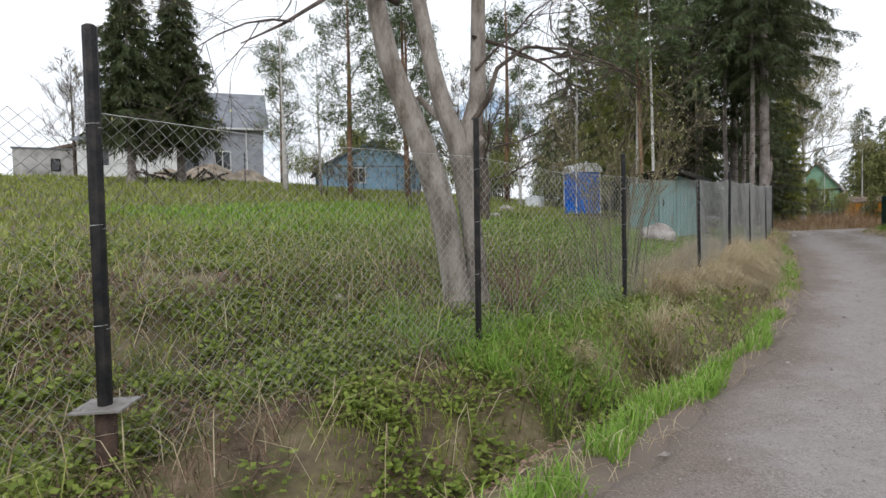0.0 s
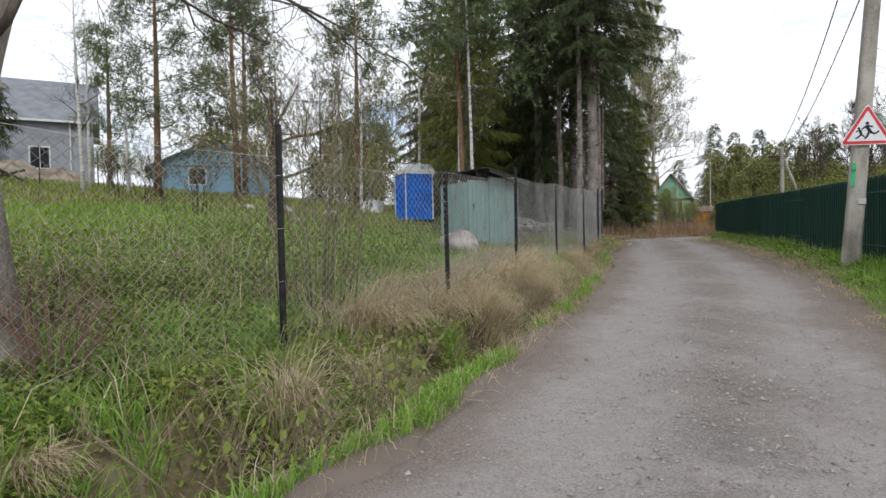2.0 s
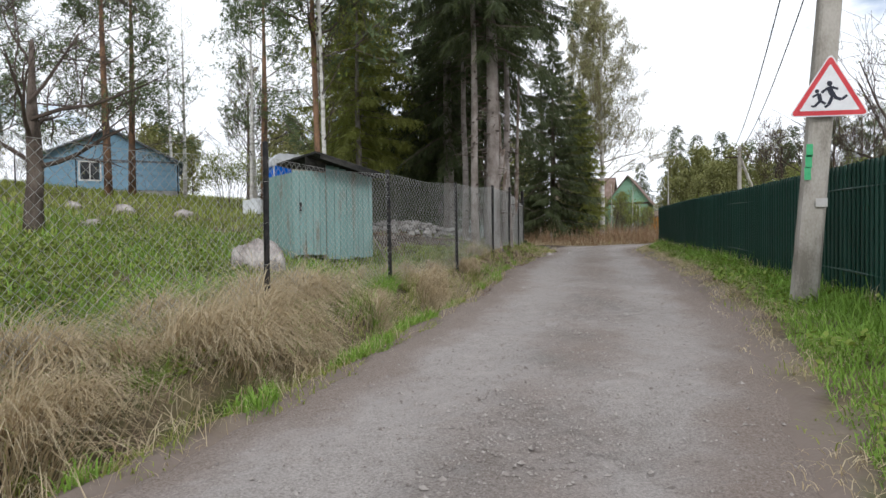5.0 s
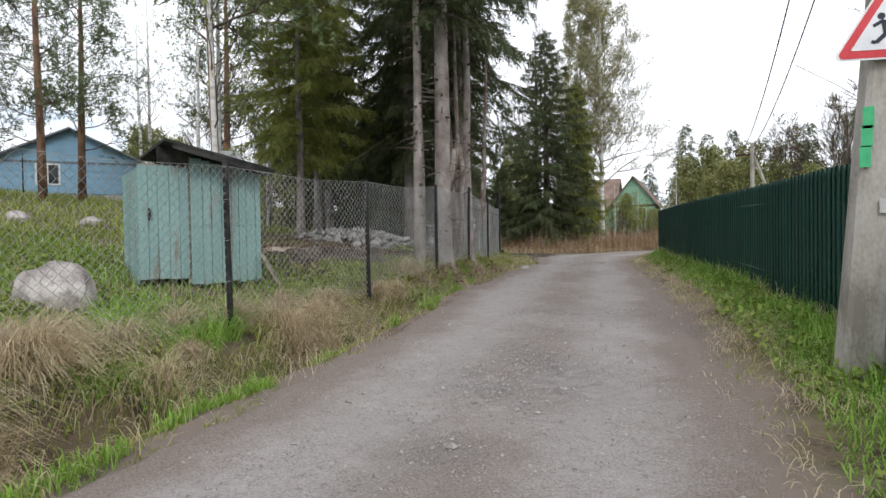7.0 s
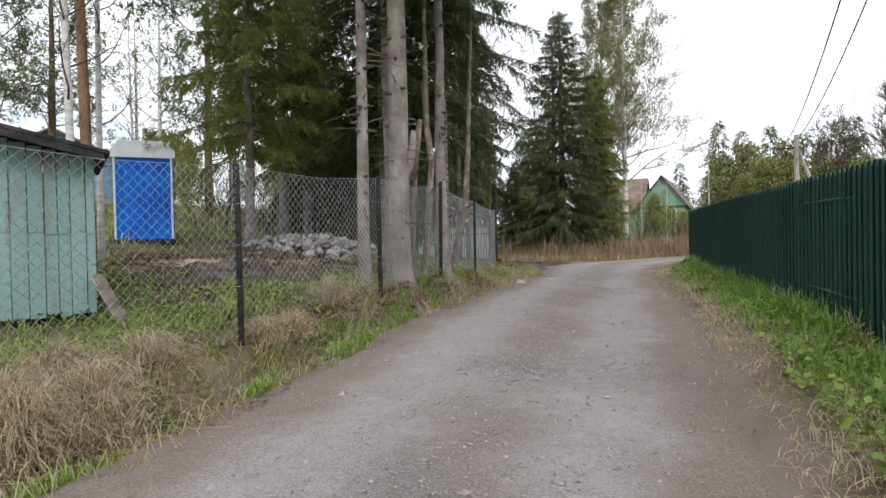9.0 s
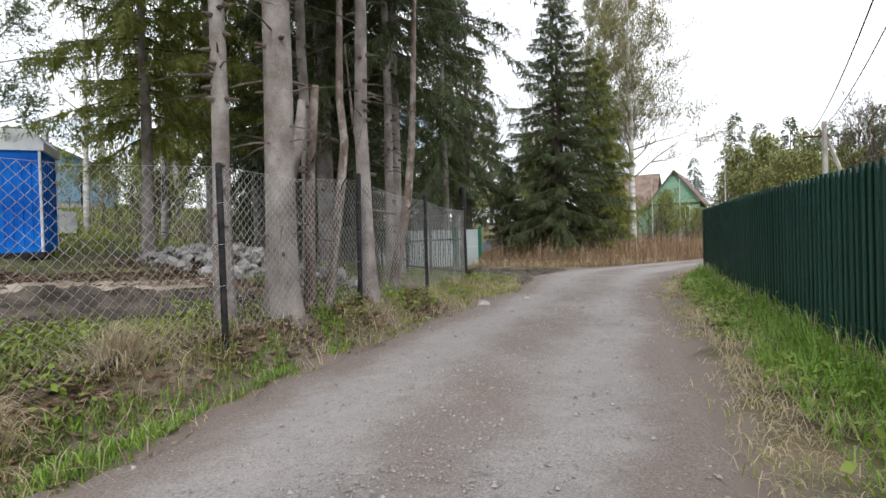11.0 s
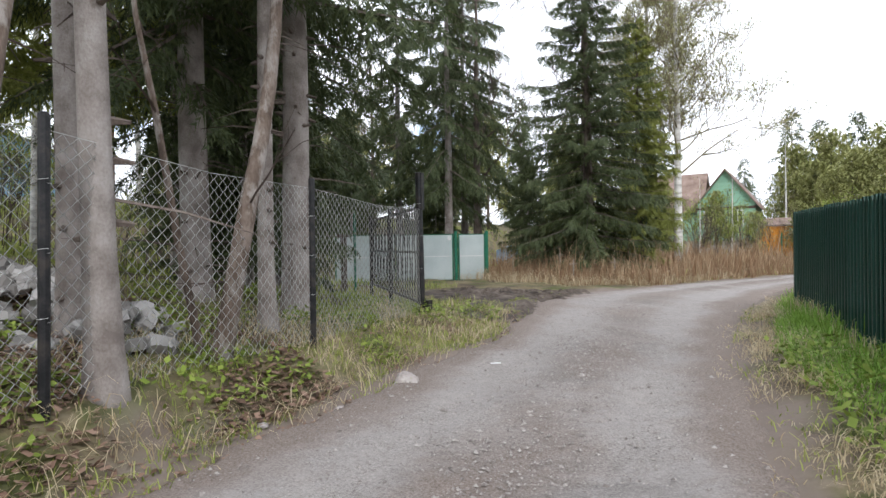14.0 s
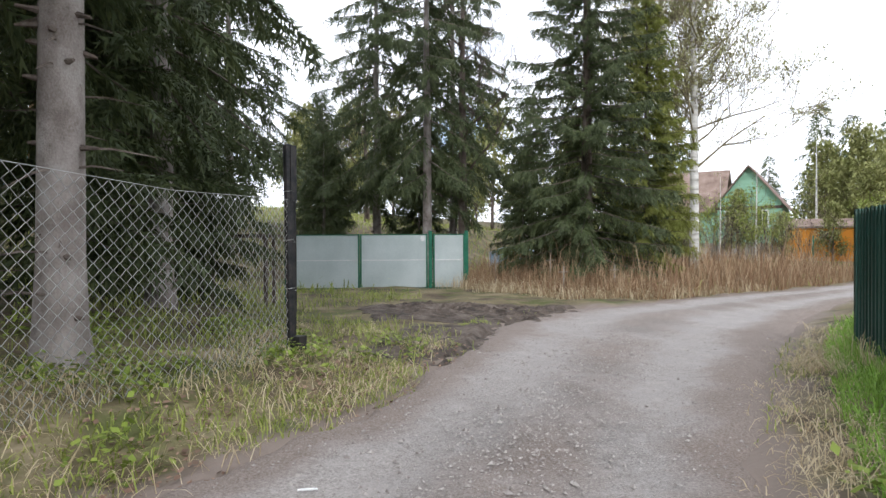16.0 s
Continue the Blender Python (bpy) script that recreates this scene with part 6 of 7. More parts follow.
hedge = shrub("bush", "leafing yellow-green bush on rough ground", 14, 2.4, 0.7, 21, TWIG, TWIG, SPRING, 0.06, 0.9, 3, 2, 3, 0.35, 0.08)
stand(hedge, -17.0, 26.5)
for x, y, s in ((-13.5, 25.5, 0.9), (-20.5, 30.0, 1.1), (-14.0, 29.5, 1.0), (-28.0, 22.0, 0.9), (-25, 20, 0.8), (-22, 37, 1.2), (-38, 33, 1.0)):
    again(hedge, x, y, R.uniform(0, 360), s)
twiggy = shrub("bare_bush", "bare brown twiggy bush on rough ground", 15, 2.3, 0.8, 31, TWIG, TWIG, BUD, 0.035, 0.5, 1, 2, 4, 0.35, 0.05)
stand(twiggy, -13.2, 13.0)
for x, y, s in ((-17.5, 15.0, 0.9), (-20.5, 16.5, 1.0), (-11.0, 23.5, 0.9), (-12.5, 26.5, 1.1), (-15.5, 31.5, 1.2), (-24.5, 22.0, 0.7), (-2.6, 48.0, 1.2), (0.5, 52.0, 1.1), (-5.0, 50.0, 1.4), (-1.0, 55.5, 1.0)):
    again(twiggy, x, y, R.uniform(0, 360), s)

# two spruces and pines on the rise
sp_far = spruce("spruce", 11.0, 0.22, 2.2, 2.15, "dark full spruce on the rise by the houses", branches=110, twigs=30, twig_len=0.75, droop=0.35, seed=3, dead=4, teeth=3)
stand(sp_far, -32.3, 14.3)
again(sp_far, -32.6, 17.4, 80, 1.05)
pn = pine("pine", "tall Scots pine with open blue-green crown", 10.5, 0.13, 0.16, 2.2, 5, 24)
stand(pn, -20.6, 18.4)
for x, y, t, s in ((-23.5, 27.0, 30, 1.15), (-37.5, 29.5, 110, 1.1), (-18.0, 30.0, 20, 1.2), (-20.8, 23.2, 200, 1.1)):
    again(pn, x, y, t, s)
bi = round_tree("birch", "slender birch in first yellow-green leaf", 9.5, 0.09, 1.5, BARK_BIRCH, TWIG, SPRING, 0.05, 15, 0.25, 20, 0.8, 1, 2, 4, "birches", up=0.3, jitter=0.09, category="birch tree")
stand(bi, -24.6, 17.9)
for x, y, t, s in ((-23.6, 19.4, 50, 0.85), (-27.5, 20.5, 100, 0.9), (-14.5, 24.5, 150, 0.9), (-21, 33, 20, 1.2), (-11.5, 24.5, 200, 1.0), (-26, 33, 250, 1.2), (-12.2, 30, 320, 1.1), (-30.0, 36, 10, 1.2), (-17.0, 35, 90, 1.2)):
    again(bi, x, y, t, s)

# by the shed
b2 = round_tree("birch", "slim leaning white birch behind the shed", 11.0, 0.048, 1.3, BARK_BIRCH, TWIG, SPRING, 0.05, 25, 0.2, 26, 0.8, 2, 2, 4, "birches", (-0.02, 0.0), 0.25, category="birch tree")
stand(b2, -5.75, 15.6)
again(b2, -6.5, 16.6, 120, 0.9)
p2 = pine("pine", "tall rusty-barked pine behind the shed", 13.0, 0.065, 0.3, 2.2, 9, 44, "pines", (-0.01, 0))
stand(p2, -6.25, 16.2)
# sunlit spruces: the light on their branches is in the needle colour
lar = spruce("young_spruce", 12.5, 0.14, 2.5, 2.5, "light green spruce with drooping sprays", NEEDLE_LIGHT, BARK_SPRUCE, 100, 40, 0.4, 0.4, seed=17, dead=8)
stand(lar, -9.0, 23.6)
again(lar, -7.9, 21.1, 60, 0.8)

# dark spruces along the fence
s1 = spruce("spruce", 17, 0.17, 4.8, 2.4, "tall spruce with a pale straight trunk by the fence", branches=150, twigs=46, twig_len=0.31, droop=0.6, seed=41, dead=26, teeth=4)
stand(s1, -2.97, 18.75)
part("stub", Mesh().tube([(0.06, 0.05, 1.45), (0.13, 0.11, 1.8), (0.17, 0.14, 2.05), (0.18, 0.15, 2.25)], [0.08, 0.075, 0.055, 0.04], 9), BARK_SPRUCE, s1, "broken second stem", smooth=True)
s2 = spruce("spruce", 16, 0.18, 2.6, 2.8, "tall dark spruce with long drooping branches", branches=150, twigs=46, twig_len=0.32, droop=0.62, seed=43, dead=22, teeth=4)
stand(s2, -5.75, 23.3)
again(s2, -7.2, 26.4, 130, 0.95)
again(s2, -10.6, 26.8, 220, 0.95)
s3 = spruce("spruce", 18, 0.17, 3.6, 3.0, "tall dark spruce with a thick reddish trunk", branches=140, twigs=46, twig_len=0.32, droop=0.6, seed=47, dead=20, teeth=4)
stand(s3, -4.5, 23.75)
slim = spruce("spruce", 13, 0.095, 5.5, 1.8, "slim spruce with a bare knotty trunk", branches=80, twigs=36, twig_len=0.3, droop=0.5, seed=53, dead=30)
stand(slim, -3.27, 18.24)
again(slim, -3.05, 20.47, 100, 1.05)
again(slim, -4.45, 21.07, 220, 1.0)
again(slim, -4.01, 22.77, 20, 0.9)
for x, y, pts, rr, lab in ((-3.05, 19.3, [(-0.06, 0.03, -0.2), (-0.04, 0.02, 0.2), (0.01, -0.02, 0.8), (0.09, -0.07, 1.6), (0.2, -0.12, 2.2), (0.25, -0.14, 2.45)], [0.085, 0.07, 0.062, 0.055, 0.05, 0.035], "broken-topped peeling trunk"),
                           (-2.93, 19.48, [(-0.02, -0.05, -0.2), (0.0, -0.02, 0.1), (0.03, 0.09, 0.76), (-0.06, 0.36, 1.36), (-0.03, 0.43, 1.96), (-0.2, 0.6, 2.56), (-0.32, 0.85, 4.0), (-0.4, 1.0, 6.0)], [0.07, 0.06, 0.052, 0.055, 0.05, 0.047, 0.038, 0.02], "dead peeling leaning trunk"),
                           (-3.3, 21.65, [(-0.12, -0.06, -0.2), (-0.05, -0.03, 0.05), (0.06, 0.0, 0.6), (0.18, 0.04, 1.2), (0.18, 0.18, 1.7), (0.17, 0.3, 2.2), (0.15, 0.4, 2.7), (0.2, 0.6, 5.5)], [0.1, 0.085, 0.075, 0.07, 0.062, 0.058, 0.05, 0.02], "crooked peeling grey trunk"),
                           (-3.46, 21.5, [(0.02, 0.02, -0.2), (0.0, 0.0, 0.1), (-0.08, -0.11, 0.9), (-0.16, -0.23, 1.9), (-0.2, -0.35, 2.6), (-0.22, -0.45, 3.6)], [0.04, 0.036, 0.033, 0.028, 0.022, 0.008], "thin dead leaning trunk")):
    d = broadleaf("dead_tree", lab + " among the spruces", "tree", [pts], [rr], [(pts[3], (0.6, -0.5, 0.3), 0.9, 0.012), (pts[4], (-0.6, 0.3, 0.2), 0.9, 0.012), (pts[2], (-0.5, -0.6, 0.1), 0.5, 0.01)], BARK_PEEL, TWIG, None, seed=int(-x * 100), depth=1, kids=3, up=-0.02, group="dead trunks")
    stand(d, x, y)
low_s = spruce("young_spruce", 8.5, 0.12, 0.7, 2.3, "dense dark young spruce behind the wire fence", NEEDLE, BARK_SPRUCE, 110, 44, 0.42, 0.38, seed=61, dead=2)
stand(low_s, -8.6, 27.5, 0, 0.8)
again(low_s, -12.2, 29.5, 60, 0.9)
again(low_s, -6.7, 25.0, 200, 0.75)
for x, y, k in ((-11.8, 40.0, 0.6), (-8.3, 41.5, 0.55), (-14.2, 37.5, 0.6), (-6.7, 41.0, 0.45), (-16.5, 40.0, 0.7)):
    again(low_s, x, y, 70 * k * x, k)

# round the drive and the bend
THIN[0] = 0.006
s5 = spruce("spruce", 15, 0.16, 2.8, 2.7, "open spruce with hanging curtains of twigs", branches=85, twigs=50, twig_len=0.42, droop=0.75, seed=71, dead=10)
stand(s5, -9.5, 36.9)
again(s5, -12.6, 38.5, 90, 1.0)
again(s5, -15.5, 34.5, 200, 0.95)
again(s5, -11.2, 41.5, 300, 1.1)
al = round_tree("alder", "bare dark alder with forking limbs", 12.0, 0.16, 3.0, BARK_DARK, TWIG, BUD, 0.035, 35, 0.25, 14, 0.25, 1, 3, 4, "", (0.01, 0), 0.35, category="alder tree")
stand(al, -9.2, 38.6)
again(al, -6.8, 44.5, 120, 1.1)
bg = spruce("spruce", 11.2, 0.2, 0.4, 3.1, "broad bushy spruce reaching down to the reeds", NEEDLE, BARK_DARK, 190, 66, 0.33, 0.34, seed=83, dead=6)
stand(bg, -4.85, 37.9)
bg2 = spruce("spruce", 9.0, 0.13, 0.7, 1.55, "lighter green conical spruce beside the bend", NEEDLE_LIGHT, BARK_DARK, 130, 46, 0.32, 0.25, seed=87, dead=2)
stand(bg2, -3.6, 39.7)
b3 = round_tree("birch", "tall fine-twigged birch just coming into leaf", 15.5, 0.14, 2.6, BARK_BIRCH, TWIG_OLIVE, BUD, 0.06, 45, 0.22, 44, 1.0, 3, 3, 5, "birches", (0.005, 0), 0.3, category="birch tree")
stand(b3, -2.7, 42.2)
again(b3, -3.9, 43.5, 140, 0.98)
again(bi, -1.6, 57.0, 80, 0.62)
again(bi, -3.2, 55.5, 200, 0.5)
again(bi, 1.2, 61.0, 30, 0.8)

THIN[0] = 0.0035
# behind the green fence
rt = broadleaf("bare_tree", "bare fruit tree behind the green fence", "tree", [[(0, 0, -0.2), (0, 0, 0.8), (-0.1, 0, 1.8), (-0.1, 0.1, 3.2)]], [[0.11, 0.09, 0.07, 0.02]],
               [((0, 0, 1.2), (-0.9, -0.5, 0.6), 2.0, 0.03), ((-0.1, 0, 1.7), (-0.8, 0.5, 0.7), 2.0, 0.03), ((-0.1, 0, 2.2), (0.5, 0.5, 0.8), 1.8, 0.03), ((-0.1, 0, 2.6), (-0.6, -0.7, 0.7), 1.8, 0.025), ((-0.1, 0, 3.0), (0.1, 0.1, 1), 1.5, 0.02)], BARK_DARK, TWIG, SPRING, 0.03, 0.35, 91, 2, 5, 0.6, 0.1, 0.62, "orchard trees", jitter=0.03)
stand(rt, 5.3, 15.2)
again(rt, 5.6, 20.0, 100, 1.1)
again(rt, 6.6, 11.5, 200, 1.05)
again(rt, 5.0, 25.5, 300, 0.8)
for x, y, s in ((6.0, 30, 1.0), (8.5, 36, 1.3), (6.5, 40, 1.2), (10, 44, 1.4), (4.0, 55, 1.3), (7.5, 52, 1.5), (-0.9, 54.0, 1.1), (-2.9, 57.5, 1.5), (-5.6, 57.8, 1.2), (-7.8, 56.5, 1.1), (-1.9, 59.0, 1.3)):
    again(hedge, x, y, R.uniform(0, 360), s)
THIN[0] = 0.012
sf = spruce("spruce", 15, 0.2, 1.2, 3.3, "distant dark forest spruce", NEEDLE, BARK_DARK, 64, 10, 1.3, 0.3, seed=95, dead=2, group="forest spruces", sides=6, teeth=3)
stand(sf, 2.3, 90.5)
for k in range(14):
    x = 6 + (k % 7) * 7.2 + R.uniform(-1.2, 1.2)
    y = 82 + (k // 7) * 14 + R.uniform(-4, 4) - 0.35 * x
    again(sf, x, y, R.uniform(0, 360), R.uniform(0.6, 0.98))
again(sf, 4.9, 93.0, 90, 0.93)
again(sf, -2.5, 100.0, 90, 0.75)
for k in range(12):
    again(sf, -10 - k * 4.4 + R.uniform(-1, 1), 84 + R.uniform(-8, 8), R.uniform(0, 360), R.uniform(0.7, 1.0))
fb = round_tree("forest_tree", "distant leafing yellow-green forest tree", 9.0, 0.12, 2.6, BARK_DARK, TWIG, SPRING_GREY, 0.24, 99, 0.06, 26, 1.0, 16, 1, 4, "forest trees", (0, 0), 0.3, jitter=0.26)
stand(fb, 4.5, 74)
for x, y, s in ((-2.6, 58.2, 0.42), (-5.7, 58.6, 0.36), (-0.4, 56.0, 0.28), (1.8, 57.0, 0.33), (-8.0, 57.5, 0.3), (-9.5, 52.0, 0.4), (-6.6, 50.5, 0.33), (-11.5, 55.0, 0.5), (-4.2, 52.5, 0.28), (3.2, 55.0, 0.3)):
    again(fb, x, y, R.uniform(0, 360), s)
for x, y, s in ((3.6, 60, 0.55), (6.2, 57, 0.6), (5.0, 65, 0.7), (8.5, 60, 0.65), (9.5, 53, 0.55)):
    again(fb, x, y, R.uniform(0, 360), s)
for k in range(39):
    x = 1.5 + (k % 13) * 3.4 + 1.3 * (k // 13) + R.uniform(-1.2, 1.2)
    y = 71 + (k // 13) * 7 + R.uniform(-3, 3) - 0.25 * max(0, x)
    again(fb, x, y, R.uniform(0, 360), R.uniform(0.55, 0.95))
for k in range(14):
    again(fb, -12 - k * 4.0 + R.uniform(-1, 1), 62 + R.uniform(-8, 8), R.uniform(0, 360), R.uniform(0.7, 1.1))
bt = round_tree("bare_tree", "distant bare brown tree above the fence", 10.5, 0.14, 3.0, BARK_DARK, TWIG, BUD, 0.09, 101, 0.2, 22, 0.6, 1, 2, 6, "forest trees", (0, 0), 0.35)
stand(bt, 12.5, 58)
for k in range(11):
    again(pn, 8.0 + k * 2.6 + R.uniform(-0.8, 0.8), 66 - k * 1.9 + R.uniform(-2, 2), R.uniform(0, 360), R.uniform(0.8, 1.0))
for x, y, s in ((16, 52, 0.95), (20, 55, 1.0), (24, 50, 1.0), (10, 64, 0.9), (18, 47, 0.8), (28, 46, 0.95), (9.0, 60, 0.85), (14, 55, 0.9), (22, 48, 0.9), (17, 50, 0.85), (26, 43, 0.9), (13, 61, 0.95), (-46, 10, 0.8), (-50, 20, 0.9), (-30, 44, 1.0), (-22, 50, 1.0)):
    again(bt, x, y, R.uniform(0, 360), s)

# ---------------------------------------------------------------- grass, weeds and litter
def scatter(n, x0, x1, y0, y1, keep=None):
    x, y = rng.uniform(x0, x1, n), rng.uniform(y0, y1, n)
    # nothing grows on the dug strip and the sand beside it
    u, v = (x + 5.4) * 0.44 + (y - 18.2) * 0.9, -(x + 5.4) * 0.9 + (y - 18.2) * 0.44
    k = (u / 2.0) ** 2 + (v / 0.95) ** 2 > 1 + 0.3 * np.sin(4 * u + 3 * v)
    x, y = x[k], y[k]
    if keep is not None:
        k = keep(x, y)
        x, y = x[k], y[k]
    return x, y


def across(x, y):
    return (left_x(y) - x) / np.maximum(left_x(y) - fence_x(y), 0.3)


def patchy(x, y, f=1.0, seed=0.0):
    return np.sin(1.3 * f * x + 0.7 * f * y + seed) * np.sin(1.1 * f * y - 0.5 * f * x + 2 * seed) + 0.5 * np.sin(3.1 * f * x + seed) * np.sin(2.7 * f * y + 1.3 * seed)


# field beyond the wire
x, y = scatter(110000, -15, -2, -5, 17.5, lambda x, y: (x < fence_x(y)) & (rng.random(len(x)) < 0.45 + 0.35 * patchy(x, y, 1.2) + 0.3 * patchy(x, y, 3.4, 1.1)) & ((x > -9) | (rng.random(len(x)) < 0.6)))
blades("grass", x, y, rng.gamma(5, 0.024, len(x)) * (0.95 + 0.45 * patchy(x, y, 2.6, 4.4)), 0.0044 + 0.0004 * np.clip(-x, 0, 14), 0.9, GRASS, "short green meadow grass", "grass")
x, y = scatter(95000, -17, -3.2, 3.5, 16, lambda x, y: (x < fence_x(y) - 0.4) & (rng.random(len(x)) < np.interp(y, [3.5, 6, 12, 16], [0.2, 0.9, 0.9, 0.4]) * (0.75 + 0.4 * patchy(x, y, 1.4, 2.2))))
blades("grass", x, y, rng.gamma(5, 0.026, len(x)), 0.005 + 0.0004 * np.clip(-x, 0, 15), 0.8, FRESH, "lush young green grass on the slope", "grass")
x, y = scatter(32000, -9, -2.5, -4.5, 6, lambda x, y: (across(x, y) > 0.22) & (patchy(x, y, 1.3, 6.6) > 0.0))
leaves("leaf_litter", x, y, ground_z(x, y) + rng.uniform(0.005, 0.05, len(x)), rng.uniform(0.03, 0.07, len(x)), DEAD_LEAF, "brown leaf and stem litter on the slope", "leaf litter", 0.75)
x, y = scatter(1300, -9, -2.4, -4.5, 8, lambda x, y: (x < fence_x(y) + 1.0) & (across(x, y) > 0.5))
blades("dry_stalks", x, y, rng.uniform(0.3, 0.8, len(x)), 0.004, 1.7, DRY, "fallen bleached weed stems", "dry grass")
x, y = scatter(45000, -42, -9, -6, 30, lambda x, y: x < -9 + 0 * y)
blades("grass", x, y, rng.gamma(6, 0.035, len(x)), 0.016, 0.8, GRASS, "rough green meadow grass further off", "grass")
x, y = scatter(90000, -11, -2, -5, 17, lambda x, y: (x < fence_x(y) + 0.9) & (x < left_x(y) - 0.9) & (patchy(x, y, 0.9, 2.0) + 0.5 * patchy(x, y, 3.1, 0.4) > np.interp(y, [0, 5], [0.1, -0.3])))
leaves("weeds", x, y, ground_z(x, y) + rng.uniform(0.02, 0.16, len(x)), rng.uniform(0.03, 0.075, len(x)), WEED, "low leafy green ground weeds", "weeds", 0.65)
cx, cy = scatter(3000, -10.5, -2.6, -4.5, 12, lambda x, y: (x < fence_x(y) + 0.9) & (across(x, y) > 0.55) & (patchy(x, y, 0.9, 3.7) + 0.4 * patchy(x, y, 2.6, 0.9) > np.interp(y, [-1, 4], [-0.05, -0.7])))
k = rng.integers(0, len(cx), 130000)
q = rng.uniform(0.08, 0.22, len(cx))
ox, oy = rng.normal(0, 0.6, len(k)) * q[k], rng.normal(0, 0.6, len(k)) * q[k]
x, y = cx[k] + ox, cy[k] + oy
leaves("weeds", x, y, ground_z(x, y) + q[k] * 0.75 * np.exp(-(ox ** 2 + oy ** 2) / (q[k] ** 2)) * rng.uniform(0.5, 1.0, len(x)) + 0.015, rng.uniform(0.025, 0.06, len(x)), WEED, "cushions of leafy green ground elder on the slope", "weeds", 0.55)
x, y = scatter(6000, -13, -3, -4, 16, lambda x, y: x < fence_x(y) + 0.5)
blades("dry_stalks", x, y, rng.uniform(0.15, 0.5, len(x)), 0.0025, 1.0, DRY, "scattered straw-coloured dead stalks", "dry grass")

# dead tussocks on the bank
cx, cy = scatter(380, -4.9, -1.7, -3, 17.6, lambda x, y: (across(x, y) > 0.5) & (x > fence_x(y) - np.interp(y, [3, 5, 7, 11, 13], [0.0, 0.2, 0.8, 0.9, 0.4])) & (rng.random(len(x)) < np.interp(y, [-3, 3, 4.5, 6, 7, 11, 13, 16, 17.6], [0.0, 0.02, 0.08, 0.45, 0.85, 0.85, 0.7, 0.45, 0.25])))
k = rng.integers(0, len(cx), 34000)
q = rng.uniform(0.55, 1.35, len(cx))
ox, oy = rng.normal(0, 0.1, len(k)) * q[k], rng.normal(0, 0.1, len(k)) * q[k]
x, y = cx[k] + ox, cy[k] + oy
blades("dry_grass", x, y, rng.gamma(8, 0.052, len(x)) * q[k] * np.interp(y, [2, 5, 9, 12, 18], [0.6, 0.9, 0.85, 0.42, 0.35]), 0.0042, 1.6, DRY, "tussocks of bleached dead grass hanging over the ditch", "dry grass", toward=(0.55 + 5 * ox, -0.1 + 5 * oy), z=ground_z(x, y) + 0.16 * q[k] * np.exp(-(ox ** 2 + oy ** 2) / 0.015) - 0.02)
x, y = scatter(7000, -4.4, -1.9, 6.5, 17, lambda x, y: (across(x, y) > 0.35) & (across(x, y) < 0.75))
blades("dry_grass", x, y, rng.uniform(0.1, 0.35, len(x)), 0.0035, 1.6, DRY, "dead grass hanging down the ditch side", "dry grass", toward=(0.9, -0.1))
x, y = scatter(42000, -5, -1.7, -4, 18, lambda x, y: (across(x, y) > 0.5) & (x > fence_x(y) - 1.2) & (patchy(x, y, 1.7, 3.3) > -0.1))
blades("grass", x, y, rng.gamma(6, 0.026, len(x)) * (1 + 0.5 * patchy(x, y, 2.4, 1.3)), 0.0042, 0.8, GRASS, "green grass blades on the bank", "grass")
x, y = scatter(70000, -5.2, -1.9, -3.5, 7.5, lambda x, y: (across(x, y) > 0.4) & (x > fence_x(y) - 1.0) & (patchy(x, y, 1.6, 5.0) + 0.4 * patchy(x, y, 4.1, 2.0) > 0.05))
leaves("weeds", x, y, ground_z(x, y) + rng.uniform(0.02, 0.2, len(x)), rng.uniform(0.025, 0.07, len(x)), WEED, "leafy green weeds on the bank", "weeds", 0.6)
x, y = scatter(15000, -7.5, -2.3, -4.5, 8, lambda x, y: (across(x, y) > 0.4) & (patchy(x, y, 1.4, 8.4) + 0.4 * patchy(x, y, 3.3, 2.4) > 0.0))
blades("dead_stems", x, y, rng.gamma(4, 0.06, len(x)), 0.003, 1.7, DEAD_LEAF, "tangle of brown dead weed stems on the slope", "dead stems")
cx, cy = scatter(200, -5.4, -1.8, 1, 12.5, lambda x, y: (across(x, y) > 0.45) & (x > fence_x(y) - 1.4))
k = rng.integers(0, len(cx), 13000)
ox, oy = rng.normal(0, 0.07, len(k)), rng.normal(0, 0.07, len(k))
x, y = cx[k] + ox, cy[k] + oy
blades("grass", x, y, rng.gamma(7, 0.036, len(x)), 0.0045, 1.1, FRESH, "fresh green tufts among the dead tussocks", "grass", toward=(6 * ox, 6 * oy))
# fresh strip along the lane
x, y = scatter(130000, -3.2, -1.3, -4, 20, lambda x, y: (left_x(y) - x > 0.02 + 0.06 * np.sin(3 * y)) & (left_x(y) - x < np.interp(y, [-4, 0, 4, 6, 20], [0.34, 0.26, 0.22, 0.24, 0.3]) + 0.1 * np.sin(1.7 * y)) & (patchy(x * 0.3, y, 2.2, 1.0) > np.interp(y, [3, 6], [-0.9, 0.0])))
blades("verge_grass", x, y, rng.gamma(7, 0.02, len(x)) * np.interp(y, [-4, 1, 4, 20], [1.15, 0.95, 0.85, 0.85]), 0.0046, 0.8, FRESH, "bright fresh green grass edging the lane", "grass")
x, y = scatter(9000, -2.9, -1.3, -4, 26, lambda x, y: (left_x(y) - x > -0.06) & (left_x(y) - x < 0.35))
blades("dry_stalks", x, y, rng.uniform(0.08, 0.3, len(x)), 0.003, 1.5, DRY, "flattened straw at the lane's edge", "dry grass")
